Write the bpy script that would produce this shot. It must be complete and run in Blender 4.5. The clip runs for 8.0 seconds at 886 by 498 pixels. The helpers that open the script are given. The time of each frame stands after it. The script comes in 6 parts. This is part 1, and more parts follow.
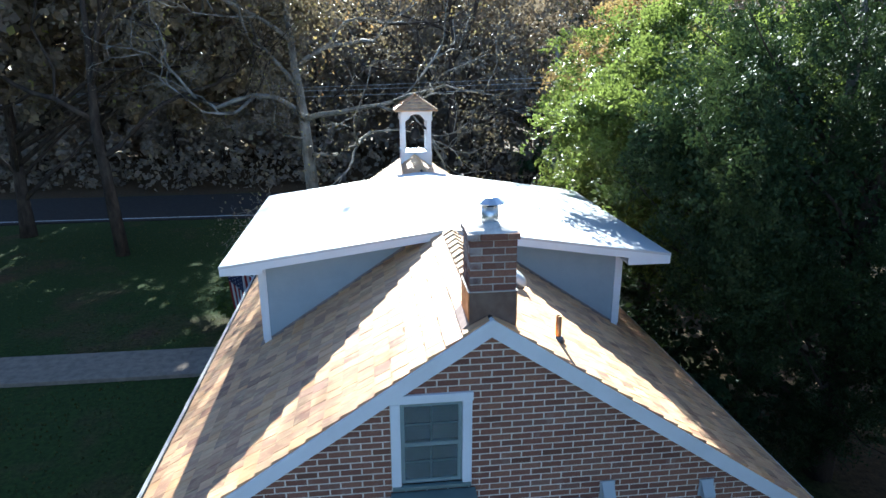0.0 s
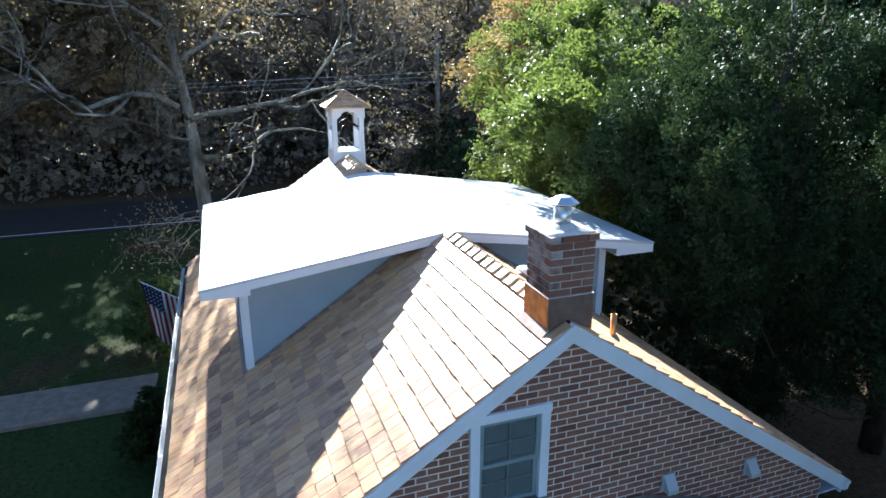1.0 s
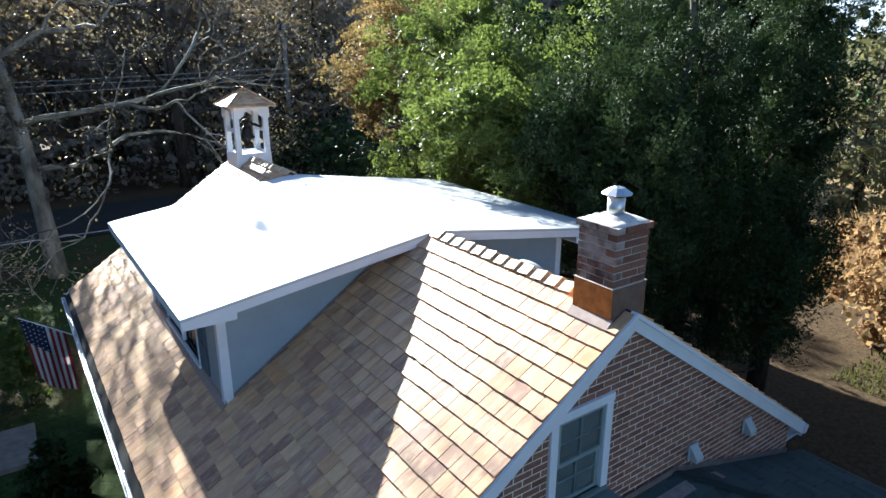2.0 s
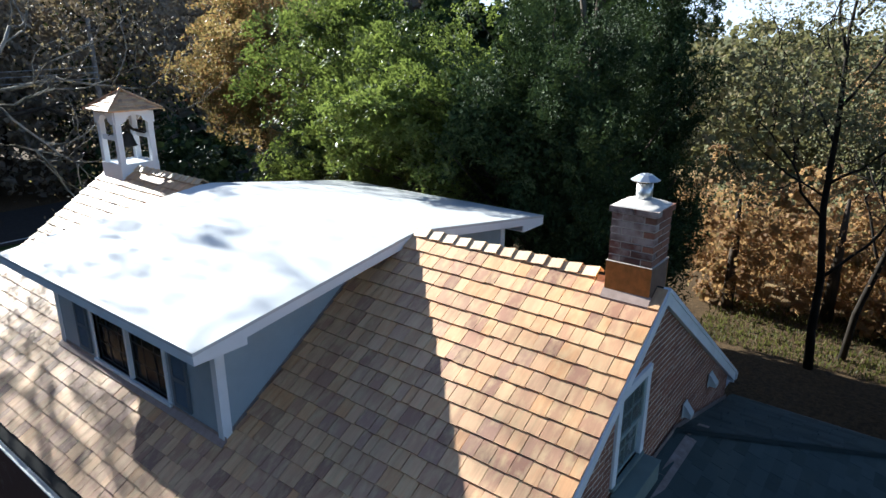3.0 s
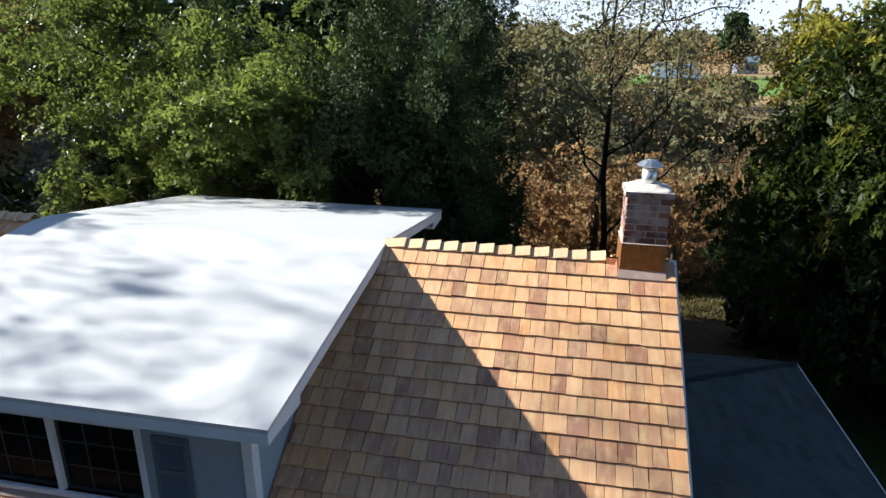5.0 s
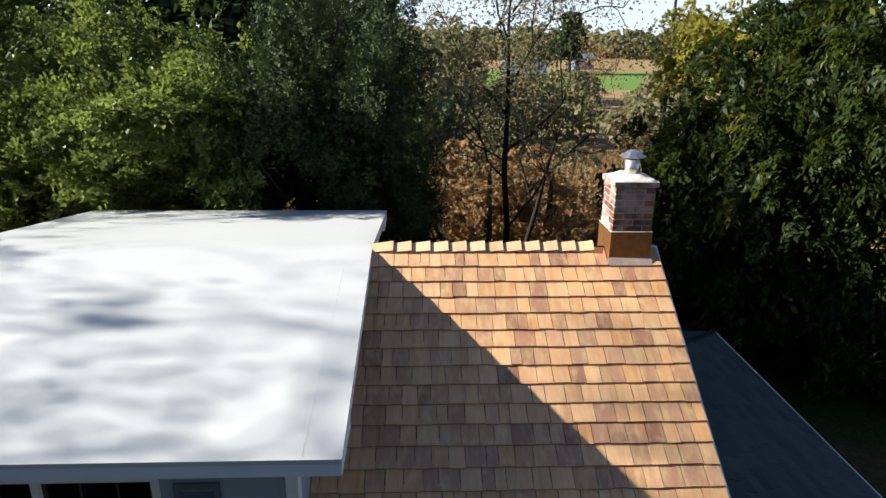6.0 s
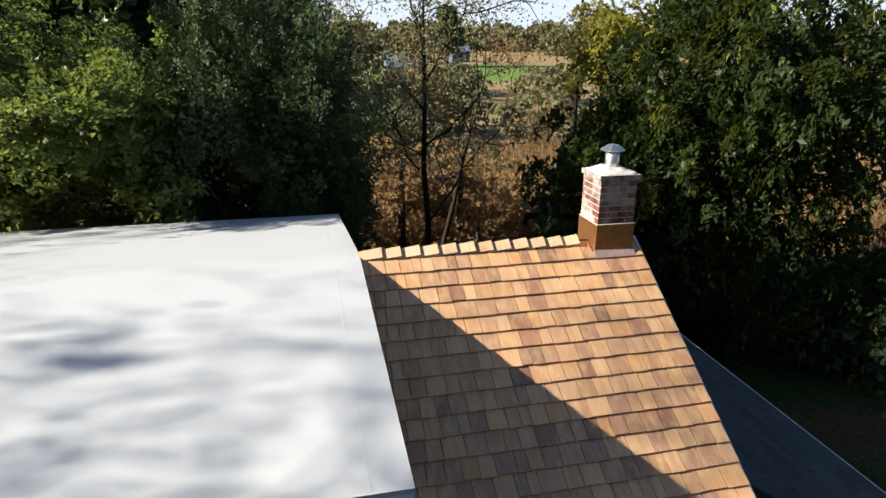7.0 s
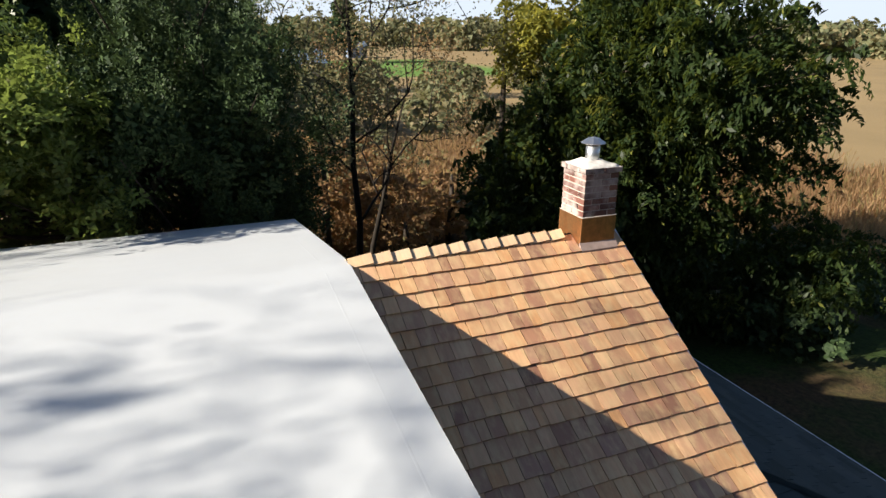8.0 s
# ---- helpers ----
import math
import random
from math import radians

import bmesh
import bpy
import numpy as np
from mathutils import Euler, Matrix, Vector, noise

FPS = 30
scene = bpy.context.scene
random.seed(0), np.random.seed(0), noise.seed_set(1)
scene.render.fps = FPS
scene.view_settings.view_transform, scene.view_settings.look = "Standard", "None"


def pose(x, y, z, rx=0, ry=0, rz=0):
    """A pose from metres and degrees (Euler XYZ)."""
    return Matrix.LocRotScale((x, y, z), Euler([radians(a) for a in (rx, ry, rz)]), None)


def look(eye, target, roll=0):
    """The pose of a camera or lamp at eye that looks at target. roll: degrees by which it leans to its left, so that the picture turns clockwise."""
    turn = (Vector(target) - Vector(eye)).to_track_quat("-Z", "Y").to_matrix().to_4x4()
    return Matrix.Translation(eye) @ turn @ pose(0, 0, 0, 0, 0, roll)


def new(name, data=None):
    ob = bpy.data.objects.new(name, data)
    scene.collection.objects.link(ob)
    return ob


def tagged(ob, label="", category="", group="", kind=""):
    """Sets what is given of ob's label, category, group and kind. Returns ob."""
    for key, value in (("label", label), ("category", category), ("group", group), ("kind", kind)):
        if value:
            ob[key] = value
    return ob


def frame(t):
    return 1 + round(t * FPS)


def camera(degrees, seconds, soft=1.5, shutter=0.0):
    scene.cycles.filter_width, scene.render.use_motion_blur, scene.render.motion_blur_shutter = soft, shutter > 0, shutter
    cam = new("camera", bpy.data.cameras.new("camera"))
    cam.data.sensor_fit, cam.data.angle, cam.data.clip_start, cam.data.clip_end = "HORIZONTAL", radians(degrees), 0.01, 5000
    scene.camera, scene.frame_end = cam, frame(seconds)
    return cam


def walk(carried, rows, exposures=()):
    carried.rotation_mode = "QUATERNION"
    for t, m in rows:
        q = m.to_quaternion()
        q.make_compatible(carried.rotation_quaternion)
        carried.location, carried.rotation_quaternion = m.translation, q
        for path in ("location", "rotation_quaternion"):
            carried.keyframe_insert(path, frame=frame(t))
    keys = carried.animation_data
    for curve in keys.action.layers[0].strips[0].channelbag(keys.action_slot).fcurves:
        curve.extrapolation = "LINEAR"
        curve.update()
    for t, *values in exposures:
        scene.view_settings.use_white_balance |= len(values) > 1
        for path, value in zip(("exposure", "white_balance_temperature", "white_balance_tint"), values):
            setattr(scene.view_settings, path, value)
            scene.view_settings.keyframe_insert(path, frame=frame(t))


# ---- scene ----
cam = camera(70.1, 8.0, soft=1.5)
PATH = [
    (0.0, (0.53, 0.33, 8.36), (0.745, 2.23, 7.78), -0.2),
    (0.5, (-0.255, 0.715, 8.36), (0.132, 2.587, 7.775), -0.2),
    (1.0, (-1.12, 1.16, 8.344), (-0.488, 2.961, 7.748), -0.2),
    (1.5, (-1.878, 1.638, 8.32), (-1.025, 3.344, 7.717), -0.1),
    (3, (-4.112, 3.702, 8.31), (-2.608, 4.868, 7.694), 0.1),
    (3.5, (-4.503, 4.388, 8.323), (-2.875, 5.368, 7.701), 0.2),
    (4, (-4.812, 5.175, 8.341), (-3.076, 5.94, 7.71), 0.2),
    (4.5, (-4.984, 5.855, 8.345), (-3.177, 6.429, 7.708), 0.3),
    (6, (-4.942, 7.995, 8.307), (-3.049, 7.916, 7.666), 0.6),
    (6.5, (-4.787, 8.522, 8.318), (-2.912, 8.269, 7.669), 0.6),
    (7, (-4.58, 9.047, 8.325), (-2.741, 8.614, 7.669), 0.5),
    (7.5, (-4.353, 9.44, 8.314), (-2.555, 8.865, 7.653), 0.4),
    (8, (-4.103, 9.823, 8.302), (-2.36, 9.104, 7.636), 0.4),
]
EXPOSURES = [(0.0, 2.36, 5400, 6), (1.5, 2.16, 5500, 7), (3.0, 1.57, 5740, 9), (4.5, 1.43, 5970, 11), (6.0, 1.26, 6420, 12), (8.0, 1.12, 6600, 13)]
walk(cam, [(t, look(eye, target, roll)) for t, eye, target, roll in PATH], EXPOSURES)

# ---- world and sun ----
SUN_DIR = Vector((0.03, 1.0, 0.483)).normalized()
world = bpy.data.worlds.new("world")
scene.world = world
world.use_nodes = True
wt = world.node_tree
sky = wt.nodes.new("ShaderNodeTexSky")
sky.sky_type = "NISHITA"
sky.sun_disc = False
sky.dust_density, sky.air_density, sky.ozone_density = 0.5, 0.95, 2.2
sky.sun_elevation = math.asin(SUN_DIR.z)
sky.sun_rotation = math.atan2(SUN_DIR.x, SUN_DIR.y)
wt.links.new(sky.outputs[0], wt.nodes["Background"].inputs[0])
wt.nodes["Background"].inputs[1].default_value = 0.050
sun_data = bpy.data.lights.new("sun", "SUN")
sun_data.energy, sun_data.angle, sun_data.color = 5.0, radians(0.53), (1.0, 0.945, 0.80)
sun = new("sun", sun_data)
sun.matrix_world = look(SUN_DIR * 60, (0, 0, 0))


# ---- materials ----
class Nodes:
    """A material's node tree, with short calls."""

    def __init__(self, name):
        self.mat = bpy.data.materials.new(name)
        self.mat.use_nodes = True
        self.tree = self.mat.node_tree
        self.bsdf = self.tree.nodes["Principled BSDF"]
        self.out = self.tree.nodes["Material Output"]
        self.coords = self.tree.nodes.new("ShaderNodeTexCoord")
        self.geo = self.tree.nodes.new("ShaderNodeNewGeometry")

    def node(self, kind, **values):
        n = self.tree.nodes.new(kind)
        for key, value in values.items():
            n.inputs[key.replace("_", " ")].default_value = value
        return n

    def link(self, a, b):
        self.tree.links.new(a, b)

    def place(self, scale=(1, 1, 1), turn=(0, 0, 0), local=False):
        m = self.node("ShaderNodeMapping")
        m.inputs["Scale"].default_value = scale
        m.inputs["Rotation"].default_value = turn
        self.link(self.coords.outputs["Object"] if local else self.geo.outputs["Position"], m.inputs["Vector"])
        return m.outputs[0]

    def noise(self, scale, detail=4.0, vector=None, rough=0.55):
        n = self.node("ShaderNodeTexNoise", Scale=scale, Detail=detail, Roughness=rough)
        self.link(vector if vector is not None else self.geo.outputs["Position"], n.inputs["Vector"])
        return n.outputs["Fac"]

    def ramp(self, fac, stops):
        r = self.tree.nodes.new("ShaderNodeValToRGB")
        while len(r.color_ramp.elements) < len(stops):
            r.color_ramp.elements.new(0.5)
        for e, (p, c) in zip(r.color_ramp.elements, stops):
            e.position, e.color = p, (*c, 1.0) if len(c) == 3 else c
        self.link(fac, r.inputs[0])
        return r.outputs[0]

    def grey(self, fac, lo, hi, a=0.0, b=1.0):
        m = self.node("ShaderNodeMapRange")
        for k, v in (("From Min", lo), ("From Max", hi), ("To Min", a), ("To Max", b)):
            m.inputs[k].default_value = v
        self.link(fac, m.inputs["Value"])
        return m.outputs[0]

    def mix(self, fac, a, b, mode="MIX"):
        m = self.tree.nodes.new("ShaderNodeMix")
        m.data_type, m.blend_type = "RGBA", mode
        if isinstance(fac, float):
            m.inputs[0].default_value = fac
        else:
            self.link(fac, m.inputs[0])
        for socket, v in ((m.inputs[6], a), (m.inputs[7], b)):
            if isinstance(v, tuple):
                socket.default_value = (*v, 1.0)
            else:
                self.link(v, socket)
        return m.outputs[2]

    def bump(self, height, strength, distance=0.01):
        b = self.node("ShaderNodeBump", Strength=strength, Distance=distance)
        self.link(height, b.inputs["Height"])
        self.link(b.outputs[0], self.bsdf.inputs["Normal"])

    def done(self, color, rough=0.6, metal=0.0, spec=0.5):
        for key, value in (("Base Color", color), ("Roughness", rough)):
            if isinstance(value, (tuple, float, int)):
                self.bsdf.inputs[key].default_value = (*value, 1.0) if isinstance(value, tuple) else value
            else:
                self.link(value, self.bsdf.inputs[key])
        self.bsdf.inputs["Metallic"].default_value = metal
        self.bsdf.inputs["Specular IOR Level"].default_value = spec
        return self.mat


def pick(n, joined):
    """One random number for each piece: by object, or by island where pieces are joined."""
    if joined:
        return n.geo.outputs["Random Per Island"]
    return n.tree.nodes.new("ShaderNodeObjectInfo").outputs["Random"]


def cedar(name, joined, stretch=(9, 9, 9), pale=False):
    n = Nodes(name)
    base = n.ramp(pick(n, joined), [(0.0, (0.696, 0.480, 0.303)), (0.5, (0.803, 0.592, 0.392)), (1.0, (0.608, 0.391, 0.235))] if pale else [
        (0.0, (0.250, 0.118, 0.078)), (0.06, (0.456, 0.223, 0.136)), (0.19, (0.781, 0.457, 0.242)), (0.31, (0.50, 0.265, 0.165)), (0.43, (0.869, 0.542, 0.291)),
        (0.55, (0.707, 0.362, 0.158)), (0.66, (0.814, 0.480, 0.264)), (0.78, (0.44, 0.235, 0.160)), (0.9, (0.772, 0.435, 0.207)), (1.0, (0.294, 0.145, 0.101))])
    grain = n.noise(1.0, 5.0, n.place(stretch), 0.6)
    stain = n.noise(5.5, 5.0, n.place((1.0, 2.2, 1.0)), 0.6)
    c = n.mix(n.grey(grain, 0.4, 0.75, 0.0, 0.26), base, (0.342, 0.184, 0.090))
    c = n.mix(n.grey(n.noise(1.0, 3.0, n.place((1.2, 13, 1.2)), 0.5), 0.45, 0.72, 0.0, 0.32), c, (0.332, 0.184, 0.096))
    c = n.mix(n.grey(stain, 0.45, 0.68, 0.0, 0.5), c, (0.804, 0.591, 0.309))
    c = n.mix(n.grey(n.noise(1.3, 3.0), 0.5, 0.75, 0.0, 0.2), c, (0.361, 0.199, 0.129))
    n.bump(grain, 0.4, 0.003)
    return n.done(c, n.grey(grain, 0.3, 0.7, 0.50, 0.66), 0.0, 0.5)


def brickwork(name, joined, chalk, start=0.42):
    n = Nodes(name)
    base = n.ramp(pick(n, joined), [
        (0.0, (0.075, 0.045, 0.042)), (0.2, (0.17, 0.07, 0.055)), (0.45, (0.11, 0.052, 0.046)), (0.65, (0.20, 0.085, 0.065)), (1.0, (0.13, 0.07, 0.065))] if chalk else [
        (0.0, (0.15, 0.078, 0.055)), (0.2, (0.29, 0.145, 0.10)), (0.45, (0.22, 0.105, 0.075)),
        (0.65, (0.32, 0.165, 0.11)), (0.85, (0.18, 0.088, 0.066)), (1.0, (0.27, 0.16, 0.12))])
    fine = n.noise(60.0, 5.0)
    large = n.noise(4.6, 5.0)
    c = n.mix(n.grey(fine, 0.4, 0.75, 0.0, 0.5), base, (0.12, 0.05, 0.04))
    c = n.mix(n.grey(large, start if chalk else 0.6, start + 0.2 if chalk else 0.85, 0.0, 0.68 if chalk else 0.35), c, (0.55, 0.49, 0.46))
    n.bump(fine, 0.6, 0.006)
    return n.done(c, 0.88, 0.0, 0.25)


def mortar_mat():
    n = Nodes("mortar")
    f = n.noise(45.0, 5.0)
    c = n.mix(n.grey(n.noise(2.5), 0.35, 0.7), (0.80, 0.72, 0.62), (0.66, 0.59, 0.50))
    n.bump(f, 0.7, 0.006)
    return n.done(c, 0.95, 0.0, 0.2)


def paint(name, color, dirt, rough=0.45, scale=2.4):
    n = Nodes(name)
    f = n.noise(scale, 6.0, None, 0.65)
    g = n.noise(70.0, 3.0)
    c = n.mix(n.grey(f, 0.45, 0.8, 0.0, 0.55), color, dirt)
    n.bump(g, 0.12, 0.002)
    return n.done(c, n.grey(f, 0.3, 0.7, rough - 0.06, rough + 0.12), 0.0, 0.45)


def metal(name, color, rough, tarnish, amount=0.5):
    n = Nodes(name)
    f = n.noise(9.0, 6.0, None, 0.65)
    c = n.mix(n.grey(f, 0.38, 0.68, 0.0, amount), color, tarnish)
    n.bump(n.noise(30.0, 2.0), 0.08, 0.003)
    return n.done(c, n.grey(f, 0.3, 0.7, rough, rough + 0.2), 1.0)


def membrane_mat():
    n = Nodes("roof_membrane")
    blotch = n.noise(0.9, 5.0, n.place((1.0, 0.45, 1.0)), 0.6)
    fine = n.noise(14.0, 4.0)
    c = n.mix(n.grey(blotch, 0.45, 0.75, 0.0, 0.4), (0.585, 0.605, 0.625), (0.50, 0.525, 0.56))
    c = n.mix(n.grey(fine, 0.55, 0.8, 0.0, 0.18), c, (0.55, 0.54, 0.52))
    n.bump(n.noise(3.0, 3.0), 0.12, 0.02)
    return n.done(c, n.grey(blotch, 0.3, 0.7, 0.42, 0.6), 0.0, 0.5)


def asphalt_shingle(name, joined):
    n = Nodes(name)
    r = n.ramp(pick(n, joined), [(0.0, (0.029, 0.044, 0.046)), (0.5, (0.055, 0.078, 0.081)), (1.0, (0.039, 0.057, 0.061))])
    g = n.noise(160.0, 3.0)
    c = n.mix(n.grey(g, 0.45, 0.8, 0.0, 0.5), r, (0.091, 0.112, 0.112))
    c = n.mix(n.grey(n.noise(1.4, 5.0), 0.5, 0.8, 0.0, 0.35), c, (0.111, 0.128, 0.108))
    n.bump(g, 0.5, 0.003)
    return n.done(c, 0.9, 0.0, 0.25)


def bark(name, light, dark, scale=5.0):
    n = Nodes(name)
    f = n.noise(scale, 6.0, n.place((1, 1, 0.35)), 0.65)
    c = n.mix(n.grey(f, 0.35, 0.65), dark, light)
    n.bump(f, 0.8, 0.02)
    return n.done(c, 0.9, 0.0, 0.2)


def foliage(name, stops, through_colour, share=0.35, rough=0.55, patch=0.5, gloss=0.25):
    """Leaves: each its own shade, patches of shade over the crown, and light that passes through."""
    n = Nodes(name)
    c = n.ramp(n.geo.outputs["Random Per Island"], stops)
    big = n.noise(patch, 3.0)
    c = n.mix(n.grey(big, 0.4, 0.65, 0.0, 0.45), c, stops[0][1])
    n.done(c, rough, 0.0, gloss)
    glow = n.node("ShaderNodeBsdfTranslucent")
    n.link(n.mix(0.75, c, through_colour), glow.inputs["Color"])
    m = n.node("ShaderNodeMixShader", Fac=share)
    n.link(n.bsdf.outputs[0], m.inputs[1])
    n.link(glow.outputs[0], m.inputs[2])
    n.link(m.outputs[0], n.out.inputs["Surface"])
    return n.mat


def ground_mat():
    n = Nodes("ground_cover")
    sep = n.node("ShaderNodeSeparateXYZ")
    n.link(n.geo.outputs["Position"], sep.inputs[0])
    fine = n.noise(9.0, 6.0, None, 0.7)
    mid = n.noise(0.35, 5.0)
    lawn = n.mix(n.grey(fine, 0.35, 0.7), (0.02, 0.036, 0.011), (0.058, 0.09, 0.021))
    litter = n.mix(n.grey(fine, 0.35, 0.65), (0.05, 0.034, 0.02), (0.125, 0.082, 0.042))
    near = n.mix(n.grey(mid, 0.53, 0.68), lawn, litter)
    near = n.mix(n.grey(sep.outputs[1], 36.0, 38.0), near, litter)
    under_trees = n.node("ShaderNodeMath")
    under_trees.operation = "MULTIPLY"
    n.link(n.grey(sep.outputs[0], 8.0, 9.5), under_trees.inputs[0])
    n.link(n.grey(sep.outputs[1], -4.0, -1.0), under_trees.inputs[1])
    near = n.mix(under_trees.outputs[0], near, litter)
    straw = n.mix(n.grey(n.noise(0.09, 5.0), 0.35, 0.7), (0.34, 0.245, 0.125), (0.27, 0.20, 0.105))
    straw = n.mix(n.grey(fine, 0.35, 0.7, 0.0, 0.5), straw, (0.22, 0.15, 0.075))
    wobble = n.node("ShaderNodeMath")
    wobble.operation = "MULTIPLY_ADD"
    n.link(mid, wobble.inputs[0])
    wobble.inputs[1].default_value = 8.0
    n.link(sep.outputs[0], wobble.inputs[2])
    south = n.grey(sep.outputs[1], -6.0, -46.0, 0.0, 44.0)
    rough = n.node("ShaderNodeMath")
    n.link(wobble.outputs[0], rough.inputs[0])
    n.link(south, rough.inputs[1])
    c = n.mix(n.grey(rough.outputs[0], 23.0, 26.0), near, straw)
    green = n.mix(n.grey(fine, 0.3, 0.7), (0.10, 0.19, 0.04), (0.15, 0.25, 0.06))
    pasture = n.node("ShaderNodeMath")
    pasture.operation = "MULTIPLY"
    n.link(n.grey(wobble.outputs[0], 104.0, 108.0), pasture.inputs[0])
    n.link(n.grey(sep.outputs[1], -56.0, -50.0), pasture.inputs[1])
    c = n.mix(pasture.outputs[0], c, green)
    c = n.mix(n.grey(wobble.outputs[0], 158.0, 166.0), c, straw)
    n.bump(fine, 0.9, 0.05)
    return n.done(c, 0.95, 0.0, 0.15)


def flat_noise(name, a, b, scale, rough=0.9, bump=0.4):
    n = Nodes(name)
    f = n.noise(scale, 6.0, None, 0.65)
    n.bump(f, bump, 0.01)
    return n.done(n.mix(n.grey(f, 0.35, 0.68), a, b), rough, 0.0, 0.25)


def glass_mat(name="window_glass", tint=(0.55, 0.62, 0.62), rough=0.03, spec=0.3):
    n = Nodes(name)
    n.bsdf.inputs["Transmission Weight"].default_value = 0.85
    n.bump(n.noise(1.5, 2.0), 0.03, 0.02)
    return n.done(tint, rough, 0.0, spec)


CEDAR = cedar("cedar", False, (3.5, 55, 3.5))
CEDAR_JOINED = cedar("cedar_joined", True, (3.5, 55, 3.5))
# lighter copy of the cedar: sun on the ridge caps, and weathered edges
CEDAR_SUNLIT = cedar("sunlit_cedar", False, (3.5, 55, 3.5), True)
BRICK = brickwork("brick", False, False)
BRICK_JOINED = brickwork("brick_joined", True, False)
BRICK_CHIMNEY = brickwork("chimney_brick", False, True)
BRICK_WASHED = brickwork("washed_brick", False, True, 0.37)
MORTAR_OLD = flat_noise("old_mortar", (0.58, 0.52, 0.46), (0.40, 0.35, 0.31), 18.0)
MORTAR = mortar_mat()
WHITE = paint("white_paint", (0.78, 0.82, 0.87), (0.62, 0.64, 0.66))
SIDING = paint("blue_grey_siding", (0.33, 0.405, 0.46), (0.25, 0.31, 0.37), 0.55)
SHUTTER = paint("slate_shutter_paint", (0.10, 0.135, 0.17), (0.13, 0.16, 0.19), 0.6)
GREEN_PAINT = paint("grey_green_paint", (0.16, 0.21, 0.20), (0.10, 0.13, 0.13), 0.6)
MEMBRANE = membrane_mat()
ASPHALT_SHINGLE = asphalt_shingle("asphalt_shingles", True)
ASPHALT_TAB = asphalt_shingle("asphalt_tab", False)
COPPER = metal("copper", (0.60, 0.30, 0.13), 0.38, (0.30, 0.17, 0.08), 0.8)
LEAD = metal("lead_flashing", (0.34, 0.31, 0.31), 0.6, (0.25, 0.20, 0.18), 0.6)
LEAD_MATT = flat_noise("matt_brown_flashing", (0.13, 0.085, 0.065), (0.19, 0.135, 0.105), 7.0, 0.7, 0.1)
STEEL = metal("galvanised_steel", (0.72, 0.74, 0.76), 0.3, (0.55, 0.57, 0.60), 0.5)
ALUMINIUM = paint("aluminium_gutter_paint", (0.78, 0.79, 0.80), (0.50, 0.49, 0.46), 0.35)
VENT_GREY = paint("grey_vent_paint", (0.44, 0.49, 0.52), (0.34, 0.37, 0.39), 0.5)
CEMENT = flat_noise("cement_wash", (0.70, 0.67, 0.63), (0.46, 0.43, 0.40), 14.0)
BRONZE = metal("dark_bronze", (0.06, 0.055, 0.05), 0.5, (0.035, 0.035, 0.035), 0.6)
ACRYLIC = paint("white_acrylic", (0.78, 0.78, 0.76), (0.6, 0.6, 0.58), 0.2)
GLASS = glass_mat()
GLASS_DARK = glass_mat("tinted_glass", (0.035, 0.038, 0.042), 0.12, 0.3)
GLASS_DARK.node_tree.nodes["Principled BSDF"].inputs["IOR"].default_value = 1.14
APRON = flat_noise("aged_apron", (0.42, 0.31, 0.27), (0.30, 0.22, 0.19), 9.0, 0.55, 0.1)
SASH = paint("grey_sash_paint", (0.24, 0.31, 0.31), (0.18, 0.24, 0.24), 0.5)
MUNTIN_GREEN = paint("green_muntin_paint", (0.13, 0.18, 0.18), (0.10, 0.14, 0.14), 0.5)
MUNTIN = paint("dark_sash_paint", (0.03, 0.03, 0.032), (0.05, 0.05, 0.05), 0.5)
BLIND = paint("blind_cloth", (0.13, 0.185, 0.18), (0.10, 0.14, 0.14), 0.7)
INTERIOR = flat_noise("interior_plaster", (0.035, 0.034, 0.033), (0.022, 0.022, 0.022), 3.0)
# plain emission for the added ring that brightens the low sky
SKY_GLOW = bpy.data.materials.new("sky_glow")
SKY_GLOW.use_nodes = True
SKY_GLOW.node_tree.nodes.clear()
sky_glow_light = SKY_GLOW.node_tree.nodes.new("ShaderNodeEmission")
sky_glow_light.inputs[0].default_value, sky_glow_light.inputs[1].default_value = (0.76, 0.88, 1.0, 1.0), 0.48
SKY_GLOW.node_tree.links.new(sky_glow_light.outputs[0], SKY_GLOW.node_tree.nodes.new("ShaderNodeOutputMaterial").inputs[0])
GROUND = ground_mat()
ROAD = flat_noise("road_asphalt", (0.028, 0.026, 0.025), (0.044, 0.041, 0.038), 7.0)
LINE = paint("road_line_paint", (0.62, 0.62, 0.60), (0.35, 0.35, 0.34), 0.7, 6.0)
CONCRETE = flat_noise("path_concrete", (0.30, 0.245, 0.195), (0.19, 0.155, 0.125), 5.0)
BARK_DARK = bark("dark_bark", (0.085, 0.065, 0.05), (0.03, 0.024, 0.02))
BARK_BLACK = bark("black_bark", (0.04, 0.032, 0.025), (0.016, 0.013, 0.011))
BARK_GREY = bark("grey_bark", (0.22, 0.19, 0.15), (0.10, 0.085, 0.07), 4.0)
BARK_PALE = bark("sycamore_bark", (0.34, 0.32, 0.285), (0.09, 0.08, 0.066), 1.9)
POLE_WOOD = bark("pole_wood", (0.320, 0.280, 0.240), (0.180, 0.160, 0.140), 6.0)
WIRE = flat_noise("wire_metal", (0.34, 0.34, 0.35), (0.42, 0.42, 0.42), 20.0, 0.6)
